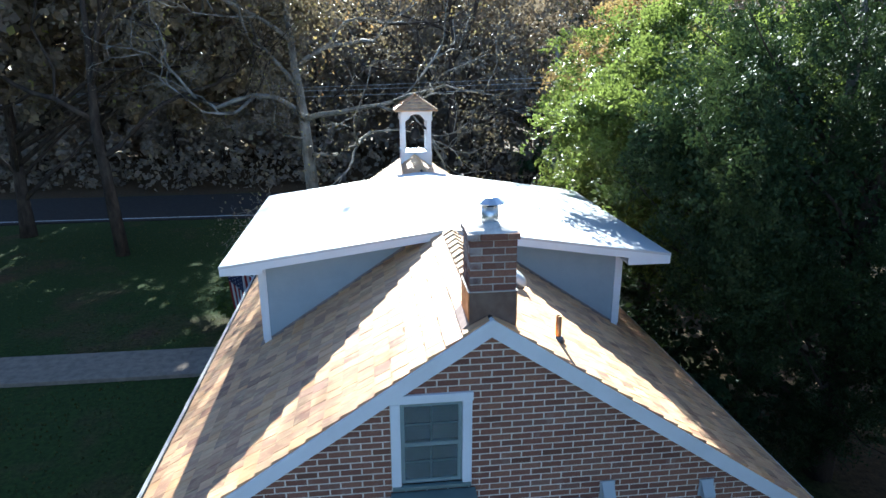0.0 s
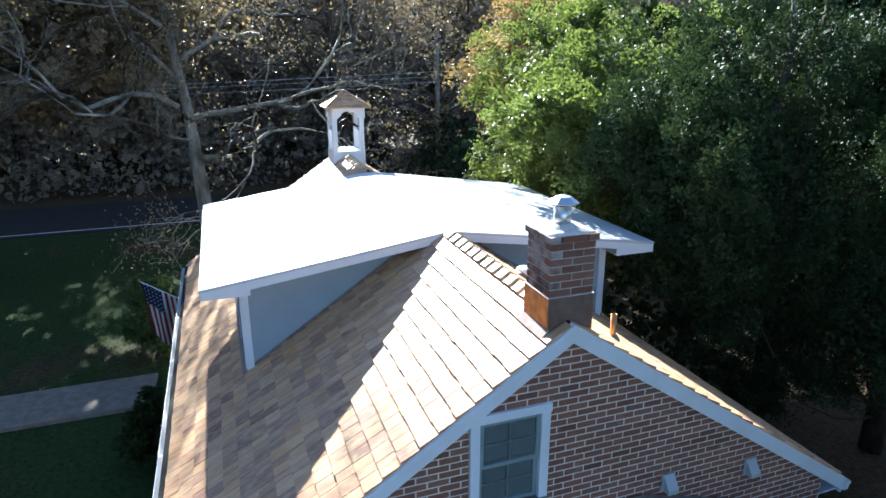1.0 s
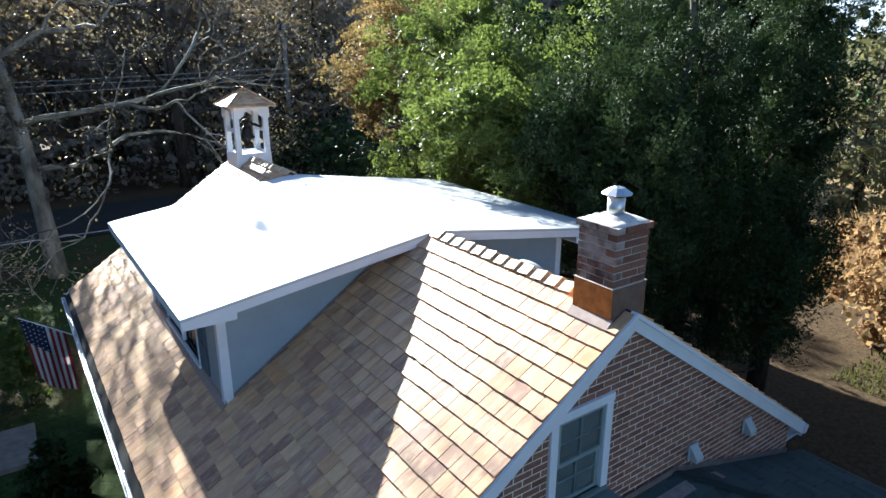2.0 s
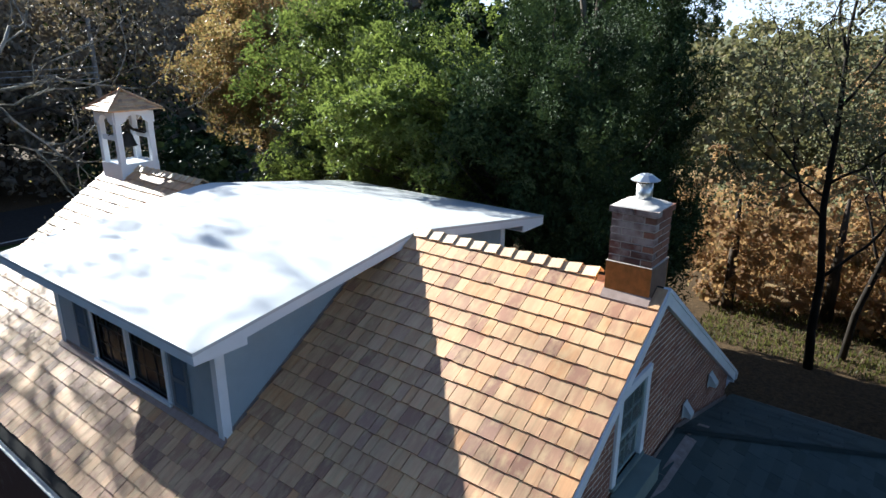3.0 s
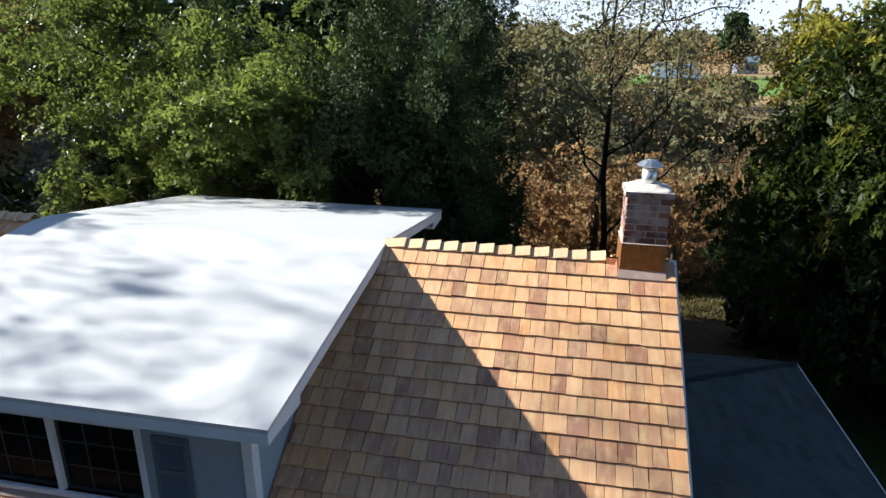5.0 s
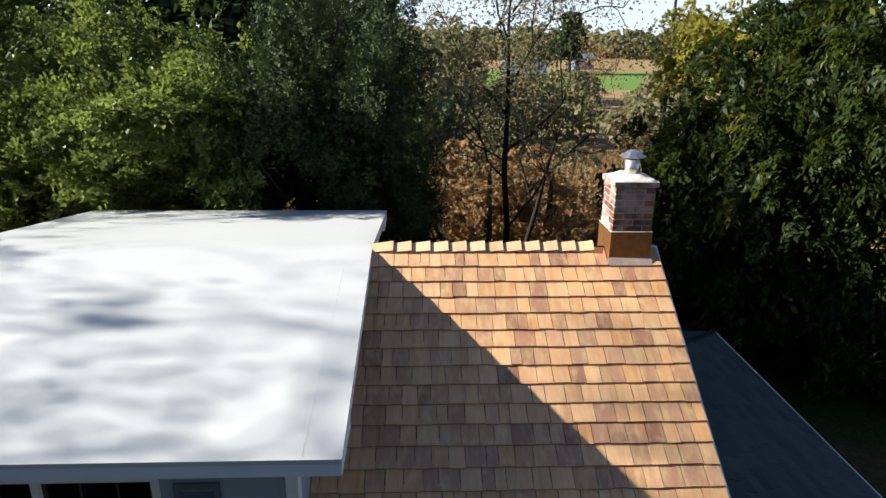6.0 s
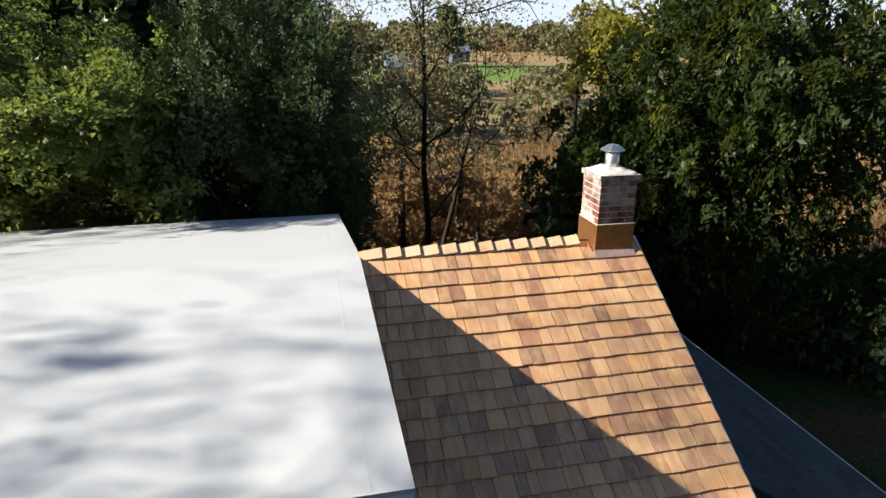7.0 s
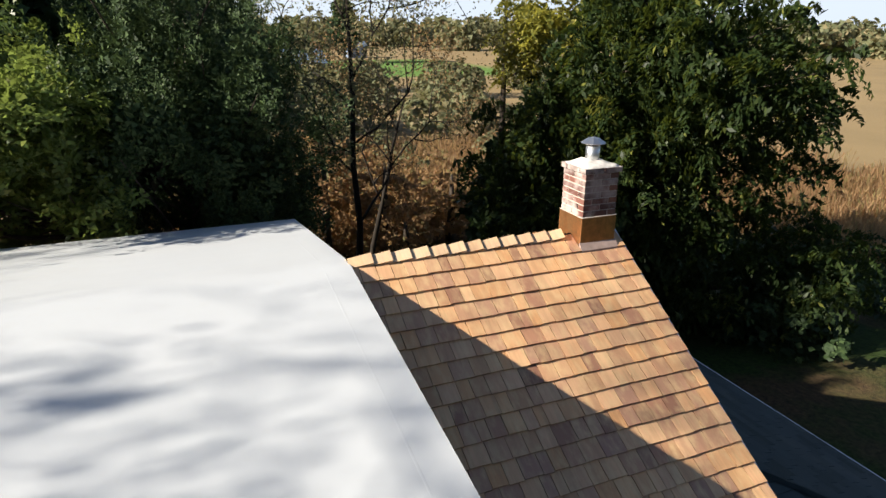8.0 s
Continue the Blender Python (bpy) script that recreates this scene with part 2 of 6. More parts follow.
LEAF_CEDAR = foliage("dark_evergreen_leaves", [(0.0, (0.022, 0.038, 0.017)), (0.6, (0.044, 0.073, 0.030)), (1.0, (0.082, 0.122, 0.048))], (0.086, 0.128, 0.040), 0.12, 0.55, 0.5, 0.12)
LEAF_GREEN = foliage("fresh_green_leaves", [(0.0, (0.035, 0.059, 0.017)), (0.55, (0.072, 0.117, 0.032)), (0.9, (0.128, 0.182, 0.048)), (1.0, (0.231, 0.221, 0.069))], (0.298, 0.373, 0.077), 0.40, 0.40, 0.5, 0.25)
LEAF_HOLLY = foliage("glossy_holly_leaves", [(0.0, (0.035, 0.05, 0.03)), (0.6, (0.06, 0.08, 0.045)), (1.0, (0.11, 0.13, 0.075))], (0.14, 0.18, 0.06), 0.12, 0.24, 0.5, 0.6)
LEAF_AUTUMN = foliage("autumn_leaves", [(0.0, (0.103, 0.117, 0.052)), (0.3, (0.226, 0.197, 0.072)), (0.55, (0.244, 0.244, 0.091)), (0.72, (0.395, 0.197, 0.104)), (1.0, (0.432, 0.160, 0.091))], (0.432, 0.310, 0.117), 0.40)
LEAF_YELLOW = foliage("yellowing_leaves", [(0.0, (0.10, 0.12, 0.03)), (0.5, (0.22, 0.22, 0.045)), (1.0, (0.42, 0.36, 0.07))], (0.55, 0.50, 0.08), 0.45, 0.5)
LEAF_WALNUT = foliage("deep_green_leaves", [(0.0, (0.012, 0.023, 0.008)), (0.6, (0.026, 0.044, 0.014)), (0.95, (0.050, 0.070, 0.021)), (1.0, (0.194, 0.200, 0.044))], (0.158, 0.200, 0.026), 0.26, 0.45, 0.5, 0.14)
# sunlight through the leaves put into a yellower colour
LEAF_SPRIG = foliage("backlit_leaves", [(0.0, (0.05, 0.075, 0.02)), (0.6, (0.12, 0.145, 0.035)), (1.0, (0.30, 0.25, 0.06))], (0.34, 0.33, 0.06), 0.34, 0.5)
LEAF_SYCAMORE = foliage("sycamore_leaves", [(0.0, (0.14, 0.11, 0.08)), (0.6, (0.21, 0.165, 0.11)), (0.95, (0.27, 0.21, 0.12)), (1.0, (0.46, 0.45, 0.10))], (0.32, 0.26, 0.13), 0.24)
LEAF_WOODS = foliage("woodland_leaves", [(0.0, (0.19, 0.17, 0.145)), (0.55, (0.26, 0.225, 0.18)), (0.85, (0.31, 0.245, 0.175)), (1.0, (0.36, 0.29, 0.17))], (0.36, 0.28, 0.17), 0.2, 0.8, 0.12)
LEAF_FAR = foliage("far_leaves", [(0.0, (0.10, 0.115, 0.06)), (0.5, (0.17, 0.175, 0.09)), (1.0, (0.26, 0.20, 0.11))], (0.30, 0.28, 0.11), 0.3, 0.7, 0.05)
LEAF_DRY = foliage("dry_leaves", [(0.0, (0.16, 0.10, 0.055)), (0.4, (0.31, 0.18, 0.09)), (0.75, (0.43, 0.28, 0.15)), (0.88, (0.22, 0.20, 0.075)), (1.0, (0.16, 0.16, 0.055))], (0.54, 0.34, 0.15), 0.5, 0.7)
GRASS = foliage("grass_blades", [(0.0, (0.034, 0.036, 0.014)), (0.7, (0.075, 0.07, 0.025)), (1.0, (0.17, 0.14, 0.05))], (0.18, 0.19, 0.05), 0.35, 0.6)
FLAG_RED = paint("flag_red", (0.32, 0.03, 0.035), (0.26, 0.025, 0.03), 0.7)
FLAG_WHITE = paint("flag_white", (0.74, 0.73, 0.72), (0.66, 0.65, 0.64), 0.7)
FLAG_BLUE = paint("flag_blue", (0.02, 0.025, 0.09), (0.015, 0.02, 0.07), 0.7)


# ---- building helpers ----
def mesh_of(name, verts, faces, material, smooth=False):
    me = bpy.data.meshes.new(name)
    me.from_pydata(verts, [], faces)
    me.update()
    me.materials.append(material)
    if smooth:
        me.polygons.foreach_set("use_smooth", [True] * len(me.polygons))
    return me


def part(name, bm, material, parent=None, label="", smooth=False):
    me = bpy.data.meshes.new(name)
    bmesh.ops.recalc_face_normals(bm, faces=bm.faces)
    bm.to_mesh(me)
    bm.free()
    me.materials.append(material)
    if smooth:
        me.polygons.foreach_set("use_smooth", [True] * len(me.polygons))
    ob = new(name, me)
    ob.parent = parent
    return tagged(ob, label)


def thing(name, label, category, group="", kind="", at=(0, 0, 0)):
    ob = new(name)
    ob.empty_display_size = 0.2
    ob.location = at
    return tagged(ob, label, category, group, kind)


def box(bm, lo, hi, bevel=0.0, m=None):
    """An upright box between two corners, its edges rounded."""
    c = [(a + b) / 2 for a, b in zip(lo, hi)]
    s = [b - a for a, b in zip(lo, hi)]
    made = bmesh.ops.create_cube(bm, size=1.0, matrix=Matrix.Translation(c) @ Matrix.Diagonal((*s, 1)))
    verts = made["verts"]
    if m is not None:
        bmesh.ops.transform(bm, matrix=m, verts=verts)
    if bevel:
        edges = list({e for v in verts for e in v.link_edges})
        bmesh.ops.bevel(bm, geom=edges, offset=bevel, segments=1, affect="EDGES")
    return bm


def prism(bm, outline, axis, lo, hi):
    """A solid of the flat outline (two coordinates), drawn out along the axis from lo to hi."""
    def at(p, v):
        return {"x": (v, p[0], p[1]), "y": (p[0], v, p[1]), "z": (p[0], p[1], v)}[axis]
    a = [bm.verts.new(at(p, lo)) for p in outline]
    b = [bm.verts.new(at(p, hi)) for p in outline]
    bm.faces.new(a)
    bm.faces.new(b[::-1])
    for k in range(len(a)):
        q = (k + 1) % len(a)
        bm.faces.new((a[k], a[q], b[q], b[k]))
    return bm


def lathe(bm, profile, centre, n=20):
    """A solid turned round an upright axis from (radius, height) pairs."""
    rings = []
    for r, z in profile:
        rings.append([bm.verts.new((centre[0] + r * math.cos(2 * math.pi * k / n), centre[1] + r * math.sin(2 * math.pi * k / n), centre[2] + z)) for k in range(n)])
    for a, b in zip(rings, rings[1:]):
        for k in range(n):
            bm.faces.new((a[k], a[(k + 1) % n], b[(k + 1) % n], b[k]))
    bm.faces.new(rings[0][::-1])
    bm.faces.new(rings[-1])
    return bm


def tube_data(points, radii, n=7):
    """Vertices and faces of a tapered round limb along points."""
    verts, faces = [], []
    pts = [Vector(p) for p in points]
    for i, p in enumerate(pts):
        d = (pts[min(i + 1, len(pts) - 1)] - pts[max(i - 1, 0)]).normalized()
        u = d.orthogonal().normalized()
        w = d.cross(u)
        for k in range(n):
            a = 2 * math.pi * k / n
            verts.append(tuple(p + (u * math.cos(a) + w * math.sin(a)) * radii[i]))
    for i in range(len(pts) - 1):
        for k in range(n):
            q = (k + 1) % n
            faces.append((i * n + k, i * n + q, (i + 1) * n + q, (i + 1) * n + k))
    faces.append(tuple(range(n))[::-1])
    faces.append(tuple((len(pts) - 1) * n + k for k in range(n)))
    return verts, faces


def tube(bm, points, radii, n=7):
    verts, faces = tube_data(points, radii if isinstance(radii, list) else [radii] * len(points), n)
    made = [bm.verts.new(v) for v in verts]
    for f in faces:
        bm.faces.new([made[k] for k in f])
    return bm


CUBE_FACES = [(0, 3, 2, 1), (4, 5, 6, 7), (0, 1, 5, 4), (1, 2, 6, 5), (2, 3, 7, 6), (3, 0, 4, 7)]


def joined_boxes(name, corners, material, parent, label="", kind="stuff"):
    """Many small solids of eight corners each in one mesh."""
    verts, faces = [], []
    for c in corners:
        k = len(verts)
        verts.extend(c)
        faces.extend(tuple(k + j for j in f) for f in CUBE_FACES)
    ob = new(name, mesh_of(name, verts, faces, material))
    ob.parent = parent
    return tagged(ob, label, kind=kind)


# ---- plan of the house ----
XR, ZR, S = 1.54, 6.16, 0.667          # ridge line and roof slope
Y_S, Y_N = 5.45, 15.95                 # faces of the two gable walls
EAVE = 3.70                            # from the ridge to the eave, level
GZ = 0.9                               # ground
DX, DY0, DY1 = 2.62, 8.89, 12.62       # dormer: half width, its two cheeks
ANG = math.atan(S)


def roof_z(x):
    return ZR - S * abs(x - XR)


def slab_z(x):
    """Top of the dormers' white roof."""
    return 6.15 - (0.137 if x < XR else 0.147) * abs(x - XR)


# ---- ground, road and path ----
def ground_sheet():
    """One sheet to the horizon, finer near the house."""
    steps = [-4000, -1500, -600, -250, -120] + list(range(-60, 64, 4)) + [80, 120, 180, 260, 400, 700, 1500, 4000]
    verts, faces = [], []
    for y in steps:
        for x in steps:
            near = max(0.0, 1 - max(abs(x), abs(y - 10)) / 90)
            z = GZ + 0.10 * noise.noise((x * 0.15, y * 0.15, 0)) * near
            z -= 0.9 * min(1.0, max(0.0, (x - 6) / 10.0))
            verts.append((x, y, z - 0.03))
    n = len(steps)
    for j in range(n - 1):
        for i in range(n - 1):
            faces.append((j * n + i, j * n + i + 1, (j + 1) * n + i + 1, (j + 1) * n + i))
    ob = new("ground", mesh_of("ground", verts, faces, GROUND, True))
    return tagged(ob, "lawn with fallen leaves, running out into tan stubble fields", "ground", kind="structure")


ground_sheet()
road = part("road", box(bmesh.new(), (-90, 31.2, GZ - 0.3), (60, 37.0, GZ + 0.03)), ROAD, None, "dark asphalt road past the lawn")
tagged(road, category="road", kind="structure")
line = part("road_line", box(bmesh.new(), (-90, 31.55, GZ + 0.02), (60, 31.67, GZ + 0.036)), LINE, road, "worn white edge line")
bm = bmesh.new()
for k in range(10):
    box(bm, (-3.1 - 1.25 * (k + 1) + 0.003, 14.85, GZ - 0.1), (-3.1 - 1.25 * k, 16.35, GZ + 0.07), 0.003)
tagged(part("garden_path", bm, CONCRETE, None, "pale concrete path across the shaded lawn"), category="path", kind="structure")

# ---- house shell ----
house = thing("house", "brick house with a new cedar shingle roof and wide white dormers", "house", kind="structure", at=(XR, 10.7, GZ))


def under(ob, parent):
    ob.parent = parent
    ob.matrix_parent_inverse = Matrix.Translation(-Vector(parent.location))
    return ob


def hpart(name, bm, material, label="", smooth=False, parent=None):
    return under(part(name, bm, material, None, label, smooth), parent or house)


WALL_T = 0.25
HALF = EAVE - 0.32                      # half width of the walls


def gable_outline(drop=0.10):
    return [(XR - HALF, GZ - 0.2), (XR + HALF, GZ - 0.2), (XR + HALF, roof_z(XR + HALF) - drop), (XR, ZR - drop), (XR - HALF, roof_z(XR - HALF) - drop)]


WX0, WX1, WZ0, WZ1 = 0.70, 1.29, 4.46, 5.34      # opening of the gable window
# the south gable wall in strips round its window
bm = bmesh.new()
zt = lambda x: roof_z(x) - 0.10
lo = GZ - 0.2
prism(bm, [(XR - HALF, lo), (WX0, lo), (WX0, zt(WX0)), (XR - HALF, zt(XR - HALF))], "y", Y_S, Y_S + WALL_T)
prism(bm, [(WX0, lo), (WX1, lo), (WX1, WZ0), (WX0, WZ0)], "y", Y_S, Y_S + WALL_T)
prism(bm, [(WX0, WZ1), (WX1, WZ1), (WX1, zt(WX1)), (WX0, zt(WX0))], "y", Y_S, Y_S + WALL_T)
prism(bm, [(WX1, lo), (XR + HALF, lo), (XR + HALF, zt(XR + HALF)), (XR, zt(XR)), (WX1, zt(WX1))], "y", Y_S, Y_S + WALL_T)
wall_south = hpart("wall_south", bm, MORTAR, "gable wall of red-brown brick with pale mortar")
wall_north = hpart("wall_north", prism(bmesh.new(), gable_outline(), "y", Y_N - WALL_T, Y_N), MORTAR, "brick gable wall")
wall_west = hpart("wall_west", box(bmesh.new(), (XR - HALF, Y_S + WALL_T, lo), (XR - HALF + WALL_T, Y_N - WALL_T, roof_z(XR - HALF) - 0.12)), BRICK_JOINED, "brick side wall under the eave")
wall_east = hpart("wall_east", box(bmesh.new(), (XR + HALF - WALL_T, Y_S + WALL_T, lo), (XR + HALF, Y_N - WALL_T, roof_z(XR + HALF) - 0.12)), BRICK_JOINED, "brick side wall under the eave")
attic_floor = hpart("attic_floor", box(bmesh.new(), (XR - HALF + WALL_T, Y_S + WALL_T, 3.35), (XR + HALF - WALL_T, Y_N - WALL_T, 3.5)), INTERIOR)


SY0_, SY1_ = 8.50, 13.0               # reach of the white slab over the ridge


def deck(side):
    """The boards under the shingles of one slope, open where the dormer stands."""
    bm = bmesh.new()

    def strip(d0, d1, y0, y1):
        q = [(XR + side * d, roof_z(XR + side * d) - 0.015) for d in (d0, d1)]
        prism(bm, [q[0], q[1], (q[1][0], q[1][1] - 0.05), (q[0][0], q[0][1] - 0.05)], "y", y0, y1)
    y0, y1 = Y_S - 0.04, Y_N + 0.07
    strip(0.0, EAVE, y0, SY0_)
    strip(0.36, EAVE, SY0_, DY0)
    strip(0.36, EAVE, DY1, SY1_)
    strip(0.0, EAVE, SY1_, y1)
    strip(DX, EAVE, DY0, DY1)
    return bm


hpart("roof_deck", deck(-1), INTERIOR)
hpart("roof_deck", deck(1), INTERIOR)


def rake(side, y0, y1, deep=0.17):
    """White board along the gable's slope."""
    a, b = 0.0, EAVE - 0.02
    top = 0.014
    p = [(XR + side * a, ZR - top - S * a), (XR + side * b, ZR - top - S * b), (XR + side * b, ZR - top - S * b - deep), (XR + side * a, ZR - top - deep - S * a)]
    bm = prism(bmesh.new(), p, "y", y0, y1)
    # a small moulding under the shingles
    p2 = [(XR + side * a, ZR - top + 0.004 - S * a), (XR + side * b, ZR - top + 0.004 - S * b), (XR + side * b, ZR - top - 0.04 - S * b), (XR + side * a, ZR - top - 0.04 - S * a)]
    return prism(bm, p2, "y", y0 - 0.014 if y0 < 10 else y0, y1 if y0 < 10 else y1 + 0.018)


for side in (-1, 1):
    hpart("rake_board", rake(side, Y_S - 0.055, Y_S), WHITE, "white painted rake board")
    hpart("rake_board", rake(side, Y_N, Y_N + 0.05), WHITE, "white painted rake board")
    e = XR + side * (EAVE - 0.03)
    hpart("eave_board", box(bmesh.new(), (min(e, e - side * 0.03), Y_S - 0.05, roof_z(e) - 0.21), (max(e, e - side * 0.03), Y_N + 0.05, roof_z(e) - 0.055)), WHITE, "white painted eave board")
    # soffit between wall and eave
    w = XR + side * HALF
    hpart("soffit", box(bmesh.new(), (min(w, e - side * 0.03), Y_S, roof_z(e) - 0.21), (max(w, e - side * 0.03), Y_N, roof_z(e) - 0.19)), WHITE)


def gutter(side):
    """An open K-shaped trough with end caps, hung along one eave."""
    x0 = XR + side * (EAVE - 0.028)
    z0 = roof_z(x0) - 0.075
    prof = [(0.0, 0.0), (0.0, -0.10), (0.062, -0.10), (0.075, -0.05), (0.095, -0.02), (0.095, 0.0), (0.086, 0.0), (0.086, -0.016), (0.066, -0.046), (0.056, -0.09), (0.008, -0.09), (0.008, 0.0)]
    g = thing("gutter", "white aluminium gutter hung along the eave", "gutter", "gutters", at=(x0, 10.7, z0))
    bm = prism(bmesh.new(), [(x0 + side * u, z0 + v) for u, v in prof], "y", Y_S - 0.07, Y_N + 0.07)
    under(part("trough", bm, ALUMINIUM), g)
    for y in (Y_S - 0.073, Y_N + 0.071):
        bm = prism(bmesh.new(), [(x0 + side * u, z0 + v) for u, v in prof[:6]], "y", y, y + 0.004)
        under(part("end_cap", bm, ALUMINIUM), g)
    for k in range(12):
        y = Y_S + 0.4 + k * 0.9
        under(part("bracket", box(bmesh.new(), (min(x0 + side * 0.005, x0 + side * 0.09), y, z0 - 0.008), (max(x0 + side * 0.005, x0 + side * 0.09), y + 0.02, z0 - 0.003)), ALUMINIUM), g)
    return g


gutter(-1)
gutter(1)


# ---- gable window ----
def gable_window():
    w = thing("window_1", "white double-hung sash window with divided panes", "window", kind="structure", at=((WX0 + WX1) / 2, Y_S, WZ0))
    y = Y_S

    def add(name, lo, hi, mat=WHITE, bevel=0.004, label="", parent=w):
        ob = part(name, box(bmesh.new(), lo, hi, bevel), mat, None, label)
        return under(ob, parent)
    c = 0.085
    add("casing", (WX0 - c, y - 0.03, WZ0), (WX0 + 0.005, y + 0.06, WZ1))
    add("casing", (WX1 - 0.005, y - 0.03, WZ0), (WX1 + c, y + 0.06, WZ1))
    add("casing", (WX0 - c - 0.01, y - 0.034, WZ1), (WX1 + c + 0.01, y + 0.06, WZ1 + c))
    add("sill", (WX0 - c + 0.005, y - 0.045, WZ0 - 0.04), (WX1 + c - 0.005, y + 0.12, WZ0), GREEN_PAINT, 0.004, "grey-green painted sill")
    mid = (WZ0 + WZ1) / 2
    for name, z0, z1, yy in (("lower_sash", WZ0, mid + 0.018, y + 0.020), ("upper_sash", mid - 0.018, WZ1, y - 0.014)):
        f, d = 0.036, 0.032
        bm = bmesh.new()
        xa, xb = WX0 + 0.008, WX1 - 0.008
        box(bm, (xa, yy, z0), (xa + f, yy + d, z1))
        box(bm, (xb - f, yy, z0), (xb, yy + d, z1))
        box(bm, (xa + f, yy, z0), (xb - f, yy + d, z0 + f))
        box(bm, (xa + f, yy, z1 - f), (xb - f, yy + d, z1))
        xm, zm = (xa + xb) / 2, (z0 + z1) / 2
        sash = under(part(name, bm, SASH), w)
        bm = bmesh.new()
        box(bm, (xm - 0.008, yy + 0.004, z0 + f), (xm + 0.008, yy + d - 0.004, z1 - f))
        box(bm, (xa + f, yy + 0.006, zm - 0.008), (xb - f, yy + d - 0.006, zm + 0.008))
        under(part("muntin", bm, MUNTIN_GREEN), sash)
        for k in range(2):
            for j in range(2):
                pa = xa + f if k == 0 else xm + 0.008
                pz = z0 + f if j == 0 else zm + 0.008
                pane = part("pane", box(bmesh.new(), (pa, yy + 0.014, pz), (pa + (xb - xa) / 2 - f - 0.008, yy + 0.018, pz + (z1 - z0) / 2 - f - 0.008)), GLASS)
                pane.visible_shadow = False
                under(pane, sash)
    add("roller_blind", (WX0, y + 0.054, WZ0), (WX1, y + 0.060, WZ1), BLIND, 0.0, "grey-green blind drawn behind the glass")
    return w


gable_window()
planter = thing("window_box", "grey-green painted box under the gable window", "box", at=(1.0, Y_S, 4.2))
under(part("front_panel", box(bmesh.new(), (0.61, Y_S - 0.20, 4.17), (1.40, Y_S - 0.18, 4.385), 0.004), GREEN_PAINT), planter)
under(part("side_panel", box(bmesh.new(), (0.61, Y_S - 0.18, 4.17), (0.63, Y_S - 0.022, 4.385), 0.004), GREEN_PAINT), planter)
under(part("side_panel", box(bmesh.new(), (1.38, Y_S - 0.18, 4.17), (1.40, Y_S - 0.022, 4.385), 0.004), GREEN_PAINT), planter)
under(part("top_panel", box(bmesh.new(), (0.60, Y_S - 0.21, 4.385), (1.41, Y_S - 0.022, 4.40), 0.004), GREEN_PAINT), planter)


def wall_vent(x, z):
    """A small louvred hood vent."""
    v = thing("wall_vent", "small pale grey hooded vent on the brick gable", "vent", "wall vents", at=(x, Y_S - 0.022, z))
    y = Y_S - 0.022
    under(part("back_plate", box(bmesh.new(), (x - 0.075, y - 0.012, z - 0.095), (x + 0.075, y + 0.004, z + 0.095), 0.003), VENT_GREY), v)
    bm = prism(bmesh.new(), [(y - 0.012, z + 0.085), (y - 0.10, z - 0.03), (y - 0.10, z - 0.075), (y - 0.012, z - 0.075)], "x", x - 0.06, x + 0.06)
    under(part("hood", bm, VENT_GREY), v)
    return v


wall_vent(2.74, 4.25)
wall_vent(3.78, 4.18)


# ---- white dormer roofs ----
X0, X1, SY0, SY1 = -1.52, 4.72, 8.49, 13.01
slab = thing("dormer_roof", "broad white membrane roof over both dormers, streaked with grey", "roof", kind="structure", at=(XR, 10.7, 6.0))


def slab_sheet():
    """The membrane, very slightly uneven, lapped over the edge."""
    nx, ny = 64, 48
    verts, faces = [], []
    for j in range(ny + 1):
        for i in range(nx + 1):
            x = X0 - 0.004 + (X1 - X0 + 0.008) * i / nx
            y = SY0 - 0.004 + (SY1 - SY0 + 0.008) * j / ny
            edge = min(i, nx - i, j, ny - j)
            z = slab_z(x) + (0.0 if edge == 0 else 0.006 * noise.noise((x * 1.1, y * 1.1, 0.3)) + 0.003)
            if abs(x - XR) < 0.12:
                z -= 0.012 * (1 - abs(x - XR) / 0.12)
            verts.append((x, y, z))
    top = len(verts)
    for j in range(ny):
        for i in range(nx):
            k = j * (nx + 1) + i
            faces.append((k, k + 1, k + nx + 2, k + nx + 1))
    ring = [i for i in range(nx + 1)] + [j * (nx + 1) + nx for j in range(1, ny + 1)] + [ny * (nx + 1) + i for i in range(nx - 1, -1, -1)] + [j * (nx + 1) for j in range(ny - 1, 0, -1)]
    for k in ring:
        x, y, z = verts[k]
        verts.append((x, y, z - 0.035))
    for k in ring:
        verts.append(verts[k])
    m = len(ring)
    for a in range(m):
        b = (a + 1) % m
        faces.append((top + m + a, top + a, top + b, top + m + b))
    return mesh_of("membrane", verts, faces, MEMBRANE, False)


me = slab_sheet()
me.polygons.foreach_set("use_smooth", [p.normal.z > 0.5 for p in me.polygons])
under(new("membrane", me), slab)
# seams welded along both edges of the membrane
for y in (SY0 + 0.26, SY1 - 0.26):
    bm = bmesh.new()
    n = 48
    rows = []
    for k in range(n + 1):
        x = X0 + 0.02 + (X1 - X0 - 0.04) * k / n
        z = slab_z(x) + 0.003 + 0.006 * noise.noise((x * 1.1, y * 1.1, 0.3)) - (0.012 * (1 - abs(x - XR) / 0.12) if abs(x - XR) < 0.12 else 0)
        rows.append([bm.verts.new((x, y + d, z + h)) for d, h in ((-0.009, 0.0002), (-0.006, 0.0006), (0.006, 0.0006), (0.009, 0.0002))])
    for a, b in zip(rows, rows[1:]):
        for k in range(3):
            bm.faces.new((a[k], a[k + 1], b[k + 1], b[k]))
    under(part("seam", bm, MEMBRANE), slab)


